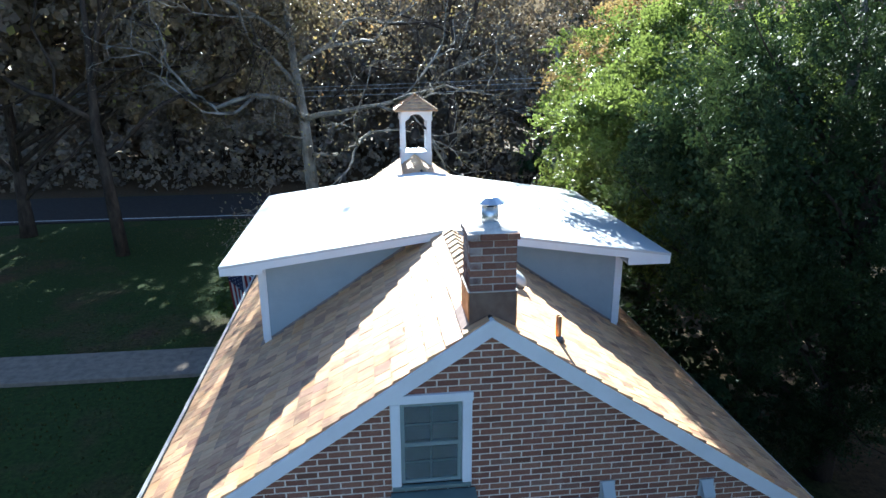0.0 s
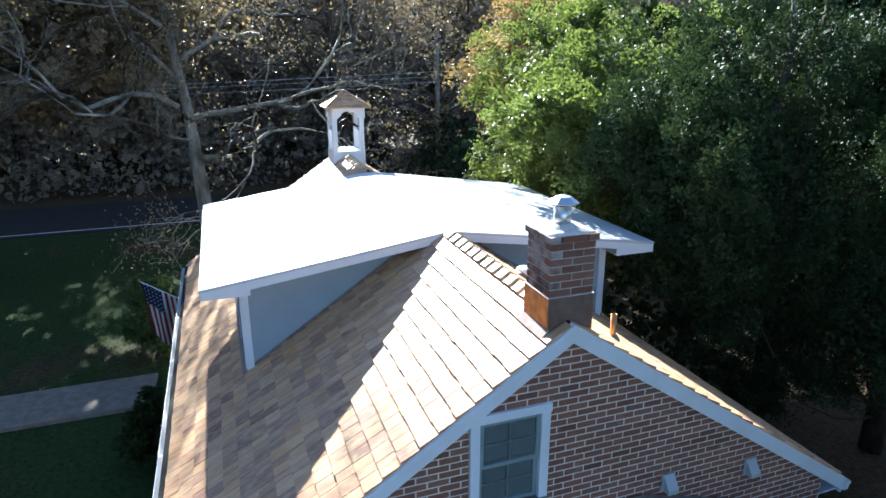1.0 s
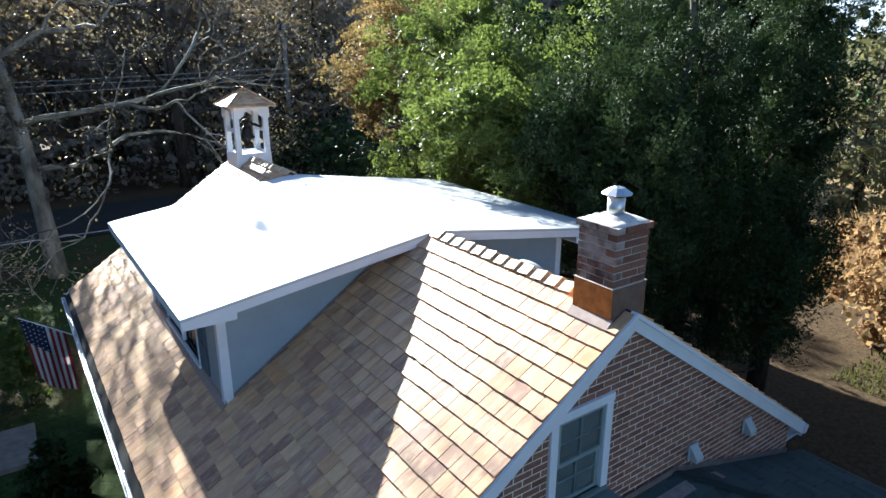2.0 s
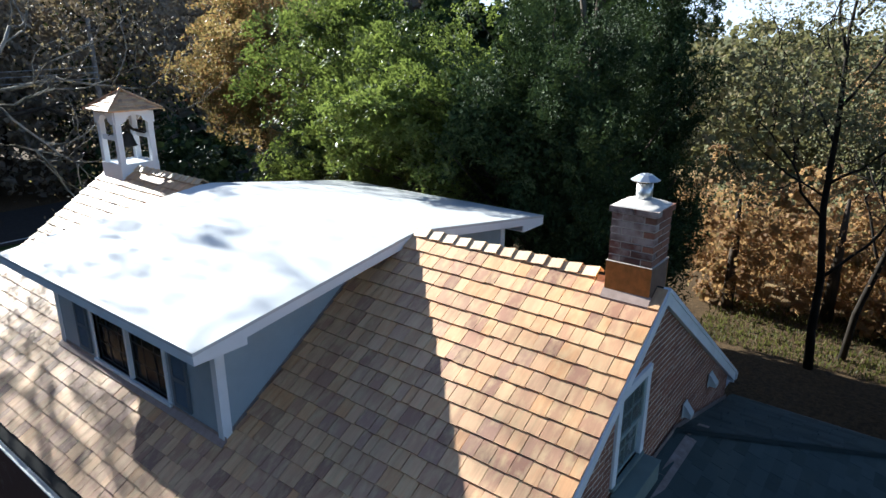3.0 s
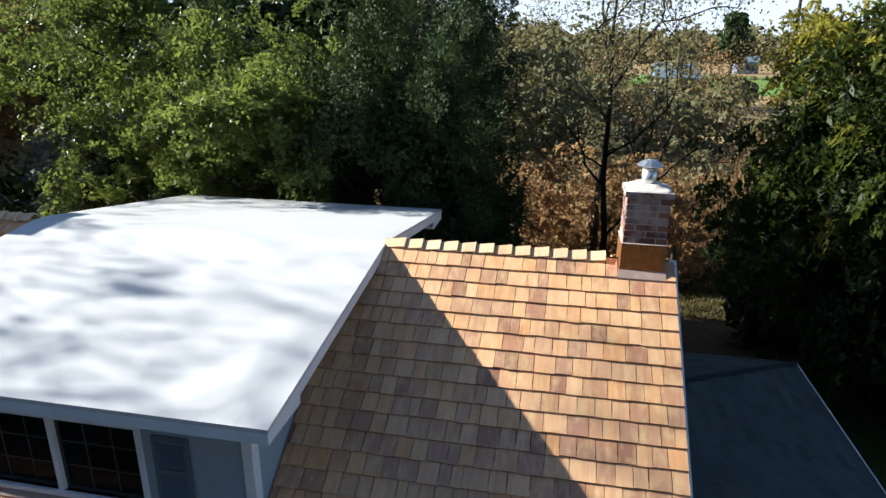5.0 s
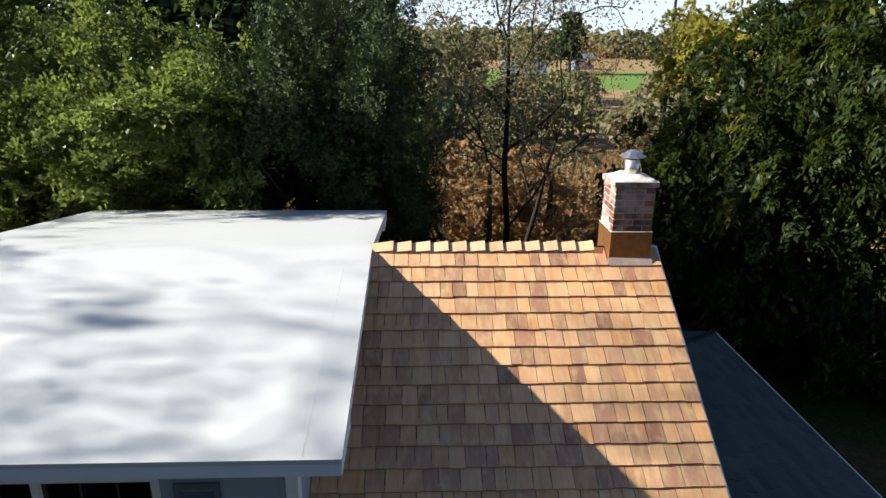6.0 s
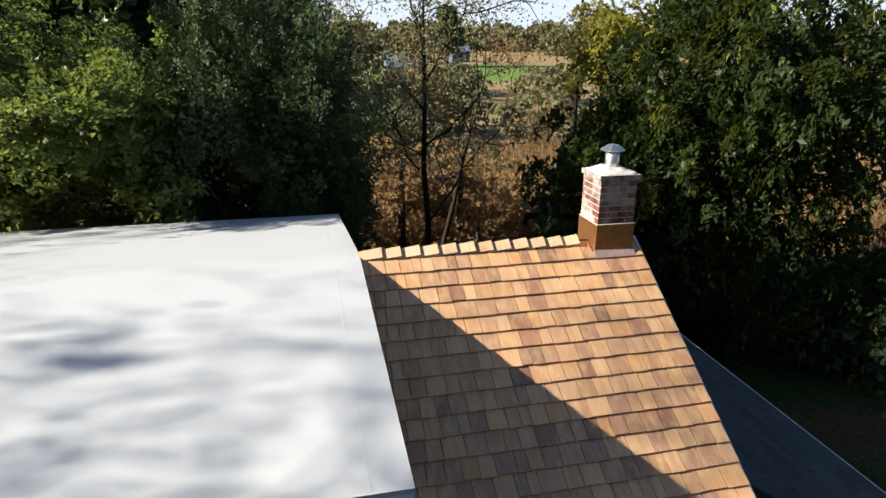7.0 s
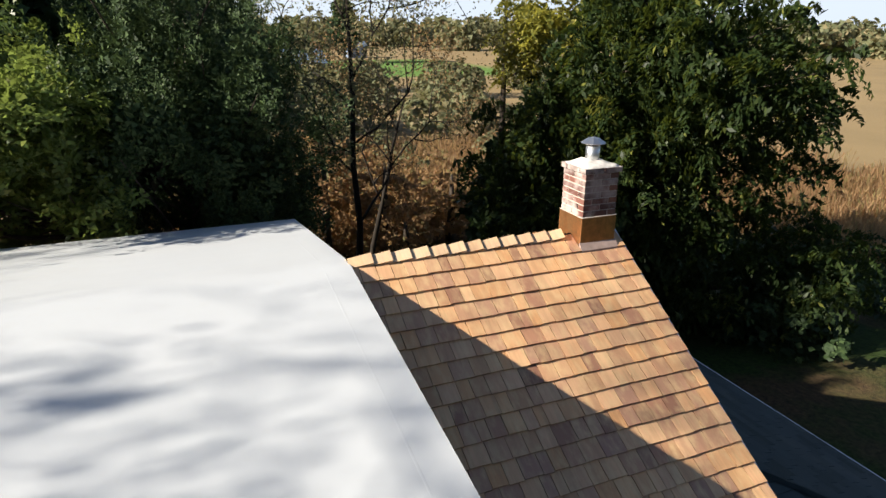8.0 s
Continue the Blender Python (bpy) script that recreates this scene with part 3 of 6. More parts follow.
def slab_body():
    bm = bmesh.new()
    t = 0.035
    for a, b in ((X0 + 0.02, XR), (XR, X1 - 0.02)):
        prism(bm, [(a, slab_z(a) - t), (b, slab_z(b) - t), (b, slab_z(b) - 0.13), (a, slab_z(a) - 0.13)], "y", SY0 + 0.02, SY1 - 0.02)
    return bm


under(part("roof_boards", slab_body(), WHITE), slab)


LW_, LE_ = 5.60, 5.53                    # level undersides of the boxed eaves


def fascia_y(y0, y1):
    """Edge boards along the slope, with a level boxed return over the overhang at each end."""
    made = []
    for a, b, za, zb in ((X0, X0 + 0.56, LW_, LW_), (X0 + 0.56, XR, None, None), (XR, X1 - 0.62, None, None), (X1 - 0.62, X1, LE_, LE_)):
        za = slab_z(a) - 0.135 if za is None else za
        zb = slab_z(b) - 0.135 if zb is None else zb
        bm = prism(bmesh.new(), [(a, slab_z(a) - 0.03), (b, slab_z(b) - 0.03), (b, zb), (a, za)], "y", y0, y1)
        made.append(part("fascia", bm, WHITE, None, "white painted fascia board"))
    return made


for ob in fascia_y(SY0, SY0 + 0.022) + fascia_y(SY1 - 0.022, SY1):
    under(ob, slab)
for x0, x1, zl in ((X0, X0 + 0.022, LW_), (X1 - 0.022, X1, LE_)):
    z = slab_z((x0 + x1) / 2)
    under(part("fascia", box(bmesh.new(), (x0, SY0 + 0.022, zl), (x1, SY1 - 0.022, z - 0.03)), WHITE, None, "white painted fascia board"), slab)
# boxed soffit under the overhang
for a, b, zl in ((X0 + 0.022, XR - DX, LW_), (XR + DX, X1 - 0.022, LE_)):
    under(part("soffit", box(bmesh.new(), (a, SY0 + 0.022, zl + 0.003), (b, SY1 - 0.022, zl + 0.018)), WHITE), slab)
for a, b, zl in ((XR - DX, X0 + 0.56, LW_), (X1 - 0.62, XR + DX, LE_)):
    for y0, y1 in ((SY0 + 0.022, DY0 - 0.02), (DY1 + 0.02, SY1 - 0.022)):
        under(part("soffit", box(bmesh.new(), (a, y0, zl + 0.003), (b, y1, zl + 0.018)), WHITE), slab)


# ---- dormer walls ----
def dormer(side):
    """Blue-grey front wall with a pair of windows, and its two cheeks."""
    d = thing("dormer", "blue-grey dormer with white corner boards and paired windows", "dormer", "dormers", kind="structure", at=(XR + side * DX, (DY0 + DY1) / 2, roof_z(XR + DX)))
    xf = XR + side * DX
    zb, zc = roof_z(xf) - 0.06, slab_z(xf) - 0.13

    def add(name, lo, hi, mat=SIDING, bevel=0.0, label="", parent=d):
        return under(part(name, box(bmesh.new(), tuple(min(a, b) for a, b in zip(lo, hi)), tuple(max(a, b) for a, b in zip(lo, hi)), bevel), mat, None, label), parent)

    xi = xf - side * 0.09
    ya, yb, za, zd = 9.93, 11.58, 4.50, 5.24
    add("front_wall", (xf, DY0, zb), (xi, ya, zc))
    add("front_wall", (xf, yb, zb), (xi, DY1, zc))
    add("front_wall", (xf, ya, zb), (xi, yb, za))
    add("front_wall", (xf, ya, zd), (xi, yb, zc))
    # cheeks run up to where the roof meets the white slab
    for y0, y1 in ((DY0, DY0 + 0.09), (DY1 - 0.09, DY1)):
        up = 0.28
        p = [(xi, zb), (xi, slab_z(xi) - 0.13), (XR + side * up, slab_z(XR + side * up) - 0.13), (XR + side * up, roof_z(XR + side * up) - 0.06)]
        under(part("cheek_wall", prism(bmesh.new(), p, "y", y0, y1), SIDING), d)
    o = xf + side * 0.018
    for y0, y1 in ((DY0 - 0.018, DY0 + 0.075), (DY1 - 0.075, DY1 + 0.018)):
        add("corner_board", (o, y0, zb), (xf, y1, zc + 0.03), WHITE, 0.003, "white corner board")
    for y0, y1 in ((DY0 - 0.018, DY0), (DY1, DY1 + 0.018)):
        add("corner_board", (xf, y0, zb), (xf - side * 0.09, y1, slab_z(xf) - 0.135), WHITE, 0.003, "white corner board")
    # windows: frame, mullion, two sashes of glass
    f = 0.055
    add("window_frame", (o, ya - f, za - 0.03), (xi, ya, zd + f), WHITE, 0.003)
    add("window_frame", (o, yb, za - 0.03), (xi, yb + f, zd + f), WHITE, 0.003)
    add("window_frame", (o, ya, zd), (xi, yb, zd + f), WHITE, 0.003)
    ym = (ya + yb) / 2
    add("mullion", (o, ym - 0.025, za), (xi, ym + 0.025, zd), WHITE, 0.003)
    add("sill", (o + side * 0.02, ya - f - 0.02, za - 0.045), (xi, yb + f + 0.03, za), WHITE, 0.004)
    for y0, y1 in ((ya, ym - 0.025), (ym + 0.025, yb)):
        bm = bmesh.new()
        xs = sorted((xf - side * 0.03, xf - side * 0.06))
        box(bm, (xs[0], y0, za), (xs[1], y0 + 0.03, zd))
        box(bm, (xs[0], y1 - 0.03, za), (xs[1], y1, zd))
        box(bm, (xs[0], y0 + 0.03, za), (xs[1], y1 - 0.03, za + 0.035))
        box(bm, (xs[0], y0 + 0.03, zd - 0.03), (xs[1], y1 - 0.03, zd))
        sash = under(part("sash", bm, MUNTIN), d)
        for k in range(1, 3):
            yy = y0 + (y1 - y0) * k / 3
            add("muntin", (xf - side * 0.036, yy - 0.006, za + 0.035), (xf - side * 0.054, yy + 0.006, zd - 0.03), MUNTIN, parent=sash)
        for k in range(1, 3):
            zz = za + (zd - za) * k / 3
            add("muntin", (xf - side * 0.038, y0 + 0.03, zz - 0.006), (xf - side * 0.052, y1 - 0.03, zz + 0.006), MUNTIN, parent=sash)
        g = add("pane", (xf - side * 0.043, y0 + 0.02, za + 0.02), (xf - side * 0.047, y1 - 0.02, zd - 0.02), GLASS_DARK, parent=sash)
        g.visible_shadow = False
    add("inner_blind", (xf - side * 0.20, ya - 0.1, za - 0.1), (xf - side * 0.21, yb + 0.1, zd + 0.1), INTERIOR)
    for y0 in (9.44, 11.72):
        bm = bmesh.new()
        xs = sorted((xf + side * 0.002, xf + side * 0.028))
        w, z0, z1 = 0.33, 4.53, 5.22
        box(bm, (xs[0], y0, z0), (xs[1], y0 + 0.045, z1))
        box(bm, (xs[0], y0 + w - 0.045, z0), (xs[1], y0 + w, z1))
        for zz in (z0, (z0 + z1) / 2 - 0.025, z1 - 0.05):
            box(bm, (xs[0], y0 + 0.045, zz), (xs[1], y0 + w - 0.045, zz + 0.05))
        sh = under(part("shutter", bm, SHUTTER, None, "dark slate shutter"), d)
        for k in range(16):
            zz = z0 + 0.065 + k * 0.038
            if abs(zz - (z0 + z1) / 2) < 0.035 or zz > z1 - 0.07:
                continue
            m = Matrix.Translation((xf + side * 0.014, y0 + w / 2, zz)) @ Matrix.Rotation(side * 0.6, 4, "Y")
            under(part("louvre", box(bmesh.new(), (-0.016, -w / 2 + 0.045, -0.003), (0.016, w / 2 - 0.045, 0.003), 0, m), SHUTTER), sh)
    # apron flashing at the foot of the wall and step flashing beside the cheeks
    p = [(xf + side * 0.004, roof_z(xf) + 0.075), (xf + side * 0.009, roof_z(xf) + 0.075), (xf + side * 0.009, roof_z(xf) + 0.038), (xf + side * 0.07, roof_z(xf + side * 0.07) + 0.034), (xf + side * 0.07, roof_z(xf + side * 0.07) + 0.028), (xf + side * 0.004, roof_z(xf) + 0.026)]
    under(part("apron_flashing", prism(bmesh.new(), p, "y", DY0 - 0.05, DY1 + 0.05), APRON, None, "dull copper-brown flashing"), d)
    for y in (DY0 - 0.006, DY1 + 0.002):
        a, b = DX - 0.09, 0.32
        p = [(XR + side * a, roof_z(XR + a) + 0.055), (XR + side * b, roof_z(XR + b) + 0.055), (XR + side * b, roof_z(XR + b)), (XR + side * a, roof_z(XR + a))]
        under(part("step_flashing", prism(bmesh.new(), p, "y", y, y + 0.004), LEAD), d)
    return d


dormer(-1)
dormer(1)


# ---- lower wing with a dark asphalt roof ----
wing = thing("wing", "low brick wing under a hipped dark asphalt shingle roof", "house wing", kind="structure", at=(XR, 4.0, GZ))
WE, WY0, WZE, WS = 3.80, 2.58, 3.22, 0.31       # half width, south eave, eave height, pitch


def wing_z(x, y=5.45):
    """The hipped roof: it rises from three eaves to the gable wall."""
    return WZE + WS * max(0.0, min(WE - abs(x - XR), y - WY0))


DEEP = Y_S - WY0
bm = bmesh.new()
box(bm, (XR - 3.4, WY0 + 0.3, lo), (XR + 3.4, WY0 + 0.5, WZE - 0.02))
box(bm, (XR - 3.4, WY0 + 0.5, lo), (XR - 3.2, Y_S, WZE - 0.02))
box(bm, (XR + 3.2, WY0 + 0.5, lo), (XR + 3.4, Y_S, WZE - 0.02))
under(part("walls", bm, BRICK_JOINED), wing)
# three sloping faces of boards with a level underside
bm = bmesh.new()
t_ = -0.014
outer = [(XR - WE, Y_S, WZE), (XR - WE, WY0, WZE), (XR + WE, WY0, WZE), (XR + WE, Y_S, WZE)]
inner = [(XR - WE + DEEP, Y_S, WZE + WS * DEEP), (XR + WE - DEEP, Y_S, WZE + WS * DEEP)]
vo = [bm.verts.new((x, y, z + t_)) for x, y, z in outer]
vi = [bm.verts.new((x, y, z + t_)) for x, y, z in inner]
vb = [bm.verts.new((x, y, z - 0.11)) for x, y, z in outer]
bm.faces.new((vo[0], vo[1], vi[0]))
bm.faces.new((vo[1], vo[2], vi[1], vi[0]))
bm.faces.new((vo[2], vo[3], vi[1]))
bm.faces.new(vb)
for a in range(3):
    bm.faces.new((vo[a], vb[a], vb[a + 1], vo[a + 1]))
bm.faces.new((vo[3], vb[3], vb[0], vo[0], vi[0], vi[1]))
under(part("roof_deck", bm, ASPHALT_SHINGLE), wing)
for name, lo_, hi_ in (("eave_board", (XR - WE, WY0 - 0.015, WZE - 0.13), (XR + WE, WY0 + 0.0, WZE + 0.010)), ("eave_board", (XR + WE, WY0, WZE - 0.13), (XR + WE + 0.012, Y_S - 0.03, WZE + 0.004)), ("eave_board", (XR - WE - 0.012, WY0, WZE - 0.13), (XR - WE, Y_S - 0.03, WZE + 0.004))):
    under(part(name, box(bmesh.new(), lo_, hi_), WHITE if lo_[1] < WY0 else LEAD, None, "thin metal-edged eave board"), wing)


def tabs(length, width_at, place, seed):
    """Rows of tabs on one face: d runs down the slope, u along the eave."""
    rng = random.Random(seed)
    ca = math.atan(WS)
    boxes = []
    run = 0.0
    while run < length - 0.06:
        d1 = length - run
        d0 = max(0.0, d1 - 0.16)
        u0, u1 = width_at(d1)
        u = u0 - rng.uniform(0, 0.3)
        while u < u1:
            a, b = max(u + 0.003, u0), min(u + 0.297, u1)
            if b - a > 0.03:
                h = rng.uniform(0.006, 0.010)
                v0, v1 = width_at(d0)
                a0, b0 = min(max(a, v0), v1), max(min(b, v1), v0)
                if b0 - a0 > 0.01:
                    boxes.append([place(d0, a0, -0.010), place(d1, a, -0.006), place(d1, b, -0.006), place(d0, b0, -0.010), place(d0, a0, 0.001), place(d1, a, h), place(d1, b, h), place(d0, b0, 0.001)])
            u += 0.30
        run += 0.14
    return boxes


ca = math.atan(WS)
LW = DEEP / math.cos(ca)


def south_face(d, u, h):
    return (u, Y_S - d * math.cos(ca), WZE + WS * DEEP - d * math.sin(ca) + h)


boxes = tabs(LW, lambda d: (XR - WE + DEEP - d * math.cos(ca), XR + WE - DEEP + d * math.cos(ca)), south_face, 41)
for side in (-1, 1):
    def side_face(d, u, h, side=side):
        return (XR + side * (WE - DEEP + d * math.cos(ca)), u, WZE + WS * DEEP - d * math.sin(ca) + h)
    boxes += tabs(LW, lambda d: (Y_S - d * math.cos(ca), Y_S - 0.03), side_face, 43 + side)
# the tabs nearest the ridge of the house stand singly, the rest in one piece
boxes.sort(key=lambda b: abs(b[0][0] - 3.2) + 0.6 * abs(b[0][1] - 4.4))
for b in boxes[:300]:
    under(new("asphalt_tab", mesh_of("asphalt_tab", b, CUBE_FACES, ASPHALT_TAB)), wing)
tagged(under(joined_boxes("asphalt_tabs", boxes[300:], ASPHALT_SHINGLE, None, "dark blue-grey asphalt shingle tabs"), wing), kind="stuff")
for side in (-1, 1):
    a, b = Vector((XR + side * (WE - DEEP), Y_S - 0.03, WZE + WS * DEEP + 0.004)), Vector((XR + side * WE, WY0, WZE + 0.006))
    n = 20
    for k in range(n):
        p, q = a.lerp(b, k / n), a.lerp(b, (k + 1) / n + 0.01)
        bm = bmesh.new()
        w = 0.075
        v = [bm.verts.new(c) for c in ((p.x, p.y, p.z + 0.018), (p.x - side * w, p.y, p.z + 0.014), (q.x - side * w, q.y, q.z + 0.020), (q.x, q.y, q.z + 0.026), (q.x, q.y + w, q.z + 0.020), (p.x, p.y + w, p.z + 0.014))]
        bm.faces.new((v[0], v[1], v[2], v[3]))
        bm.faces.new((v[0], v[3], v[4], v[5]))
        bmesh.ops.solidify(bm, geom=bm.faces[:], thickness=0.003)
        under(part("hip_cap", bm, ASPHALT_SHINGLE), wing)
p = [(0.55, wing_z(0.55) + 0.014), (XR + WE - DEEP, wing_z(XR + WE - DEEP) + 0.014), (3.05, wing_z(3.05) + 0.014), (3.05, wing_z(3.05) + 0.009), (XR + WE - DEEP, wing_z(XR + WE - DEEP) + 0.009), (0.55, wing_z(0.55) + 0.009)]
bm = prism(bmesh.new(), p, "y", Y_S - 0.26, Y_S - 0.14)
for v in bm.verts:
    v.co.z -= WS * (Y_S - v.co.y) if v.co.x < XR + WE - DEEP + 0.01 else 0.0
under(part("apron_flashing", bm, LEAD, None, "pale metal flashing strip"), wing)
p = [(XR - HALF, wing_z(XR - HALF) + 0.07), (XR - WE + DEEP, wing_z(XR) + 0.07), (XR + WE - DEEP, wing_z(XR) + 0.07), (XR + HALF, wing_z(XR + HALF) + 0.07), (XR + HALF, wing_z(XR + HALF)), (XR + WE - DEEP, wing_z(XR)), (XR - WE + DEEP, wing_z(XR)), (XR - HALF, wing_z(XR - HALF))]
under(part("wall_flashing", prism(bmesh.new(), p, "y", Y_S - 0.030, Y_S - 0.024), LEAD, None, "pale metal flashing along the brick"), wing)


# ---- chimney ----
CX0, CX1, CY0, CY1 = 1.355, 1.775, 5.53, 5.95
CZ0, CZ1 = 6.355, 6.87
chimney = thing("chimney", "weathered brick chimney with copper base flashing and cement crown", "chimney", at=((CX0 + CX1) / 2, (CY0 + CY1) / 2, 6.1))


def cpart(name, bm, mat, label="", smooth=False):
    return under(part(name, bm, mat, None, label, smooth), chimney)


cpart("mortar_core", box(bmesh.new(), (CX0 + 0.006, CY0 + 0.006, 5.7), (CX1 - 0.006, CY1 - 0.006, CZ1 + 0.02)), MORTAR_OLD, "pale mortar in the joints")
unit_brick = mesh_of("brick", [(x, y, z) for z in (-0.5, 0.5) for x, y in ((-0.5, -0.5), (0.5, -0.5), (0.5, 0.5), (-0.5, 0.5))], CUBE_FACES, BRICK_CHIMNEY)
gable_brick = unit_brick.copy()
gable_brick.materials[0] = BRICK
washed_brick = unit_brick.copy()
washed_brick.materials[0] = BRICK_WASHED
rng = random.Random(11)


def lay(mesh, centre, size, parent, turn=0.0):
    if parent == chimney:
        # north bricks have the most lime wash, west ones less, the others are bare
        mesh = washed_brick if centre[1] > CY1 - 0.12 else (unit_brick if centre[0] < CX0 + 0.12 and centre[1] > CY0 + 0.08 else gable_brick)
    ob = new("brick", mesh)
    ob.matrix_world = Matrix.Translation(centre) @ Matrix.Rotation(turn, 4, "Z") @ Matrix.Diagonal((*size, 1))
    ob.parent = parent
    ob.matrix_parent_inverse = Matrix.Translation(-Vector(parent.location))
    return ob


CH = 0.0677
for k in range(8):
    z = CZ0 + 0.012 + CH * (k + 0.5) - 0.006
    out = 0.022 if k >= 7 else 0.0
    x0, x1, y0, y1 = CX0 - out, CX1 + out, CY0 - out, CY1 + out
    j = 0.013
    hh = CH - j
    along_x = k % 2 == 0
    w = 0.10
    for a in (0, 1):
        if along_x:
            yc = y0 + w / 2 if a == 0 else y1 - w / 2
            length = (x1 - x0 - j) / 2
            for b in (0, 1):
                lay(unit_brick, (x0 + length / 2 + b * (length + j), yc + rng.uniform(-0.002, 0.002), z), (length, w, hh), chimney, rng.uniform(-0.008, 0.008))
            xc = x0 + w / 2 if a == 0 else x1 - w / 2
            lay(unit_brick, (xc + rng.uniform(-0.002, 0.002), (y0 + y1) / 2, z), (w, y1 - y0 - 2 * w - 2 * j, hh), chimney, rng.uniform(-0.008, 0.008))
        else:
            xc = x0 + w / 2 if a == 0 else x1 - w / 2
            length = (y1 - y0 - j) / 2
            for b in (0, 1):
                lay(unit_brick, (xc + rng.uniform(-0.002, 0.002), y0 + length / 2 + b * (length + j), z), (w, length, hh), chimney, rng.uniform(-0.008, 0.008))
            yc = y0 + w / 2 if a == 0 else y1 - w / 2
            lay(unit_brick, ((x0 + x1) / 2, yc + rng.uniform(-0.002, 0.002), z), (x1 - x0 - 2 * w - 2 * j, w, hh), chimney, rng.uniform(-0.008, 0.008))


def cement_crown():
    """A lumpy mortar wash, sloping up to the flue."""
    bm = bmesh.new()
    n, rings = 36, 7
    cx, cy = (CX0 + CX1) / 2, (CY0 + CY1) / 2
    zt = CZ0 + 8 * CH
    half = (CX1 - CX0) / 2 + 0.012
    rows = []
    for r in range(rings):
        f = 1 - r / rings * 0.72
        row = []
        for k in range(n):
            a = 2 * math.pi * k / n
            q = max(abs(math.cos(a)), abs(math.sin(a)))
            rad = half / q * f
            x, y = cx + math.cos(a) * rad, cy + math.sin(a) * rad
            rag = 0.016 * noise.noise((x * 14, y * 14, 5))
            z = zt + 0.004 + (1 - f) * 0.085 + (rag if r else -0.004)
            row.append(bm.verts.new((x + (rag if r == 0 else 0), y, z)))
        rows.append(row)
    for a, b in zip(rows, rows[1:]):
        for k in range(n):
            bm.faces.new((a[k], a[(k + 1) % n], b[(k + 1) % n], b[k]))
    bm.faces.new(rows[-1])
    low = [bm.verts.new((v.co.x, v.co.y, zt - 0.006)) for v in rows[0]]
    for k in range(n):
        bm.faces.new((low[k], low[(k + 1) % n], rows[0][(k + 1) % n], rows[0][k]))
    bm.faces.new(low[::-1])
    return bm


cpart("crown", cement_crown(), CEMENT, "rough pale cement crown", True)
FX, FY, FZ = (CX0 + CX1) / 2 + 0.0, (CY0 + CY1) / 2, CZ0 + 8 * CH + 0.03
flue = cpart("flue_pipe", lathe(bmesh.new(), [(0.075, -0.02), (0.075, 0.175), (0.068, 0.175), (0.066, -0.01)], (FX, FY, FZ), 28), STEEL, "galvanised metal flue", True)


def fpart(name, bm, mat, label="", smooth=False):
    return under(part(name, bm, mat, None, label, smooth), flue)


# dark ring painted in for the shade of the gap below the cap
fpart("cap_gap_ring", lathe(bmesh.new(), [(0.060, 0.165), (0.060, 0.205), (0.056, 0.205), (0.056, 0.166)], (FX, FY, FZ), 24), BRONZE, "dark ring standing in for the shaded gap under the cap", True)
for k in range(4):
    a = 0.5 + k * math.pi / 2
    x, y = FX + 0.068 * math.cos(a), FY + 0.068 * math.sin(a)
    fpart("cap_strap", box(bmesh.new(), (x - 0.008, y - 0.003, FZ + 0.15), (x + 0.008, y + 0.003, FZ + 0.225)), STEEL)


def cap():
    """An eight-sided sheet metal rain cap with a small peak."""
    return lathe(bmesh.new(), [(0.132, 0.196), (0.136, 0.203), (0.062, 0.252), (0.030, 0.258), (0.026, 0.262), (0.012, 0.262), (0.026, 0.25), (0.058, 0.244)], (FX, FY, FZ), 10)


fpart("rain_cap", cap(), STEEL, "pointed galvanised rain cap")
# copper wrapped round the foot, in folded sheets; the south sheet is matt brown
z_top = CZ0 + 0.004
g = 0.012
for name, x0, x1, y0, y1 in (("west", CX0 - g, CX0 - 0.002, CY0 - g, CY1 + g), ("east", CX1 + 0.002, CX1 + g, CY0 - g, CY1 + g), ("south", CX0 - 0.002, CX1 + 0.002, CY0 - g, CY0 - 0.002), ("north", CX0 - 0.002, CX1 + 0.002, CY1 + 0.002, CY1 + g)):
    zb = min(roof_z(x0), roof_z(x1)) + 0.005
    cpart("base_flashing", box(bmesh.new(), (x0, y0, zb), (x1, y1, z_top), 0.002), LEAD_MATT if name == "south" else COPPER, "metal base flashing")
cpart("flashing_edge", box(bmesh.new(), (CX0 - 0.017, CY0 - 0.017, z_top - 0.002), (CX1 + 0.017, CY1 + 0.017, z_top + 0.006), 0.003), MORTAR_OLD, "mortar bead over the flashing")
p = [(CX0 - 0.006, roof_z(CX0) + 0.05), (CX0 - 0.006, roof_z(CX0) - 0.012), (CX0 - 0.075, roof_z(CX0 - 0.075) - 0.012), (CX0 - 0.075, roof_z(CX0 - 0.075) + 0.024)]
cpart("apron_flashing", prism(bmesh.new(), p, "y", CY0 - 0.03, CY1 + 0.02), APRON, "dull metal apron lying on the shingles")

# ---- small fittings on the far slope ----
pipe = thing("vent_pipe", "short copper vent pipe rising from the cedar roof", "pipe", at=(2.32, 5.95, roof_z(2.32)))
under(part("pipe", lathe(bmesh.new(), [(0.030, -0.15), (0.030, 0.27), (0.026, 0.27), (0.026, -0.1)], (2.32, 5.95, roof_z(2.32)), 16), COPPER, None, "", True), pipe)
under(part("collar", lathe(bmesh.new(), [(0.075, 0.0), (0.045, 0.05), (0.031, 0.06), (0.029, 0.0)], (2.32, 5.95, roof_z(2.32)), 16), LEAD, None, "lead collar", True), pipe)
dome = thing("skylight_dome", "round white skylight dome beside the ridge", "skylight", at=(2.1, 7.4, roof_z(2.1)))
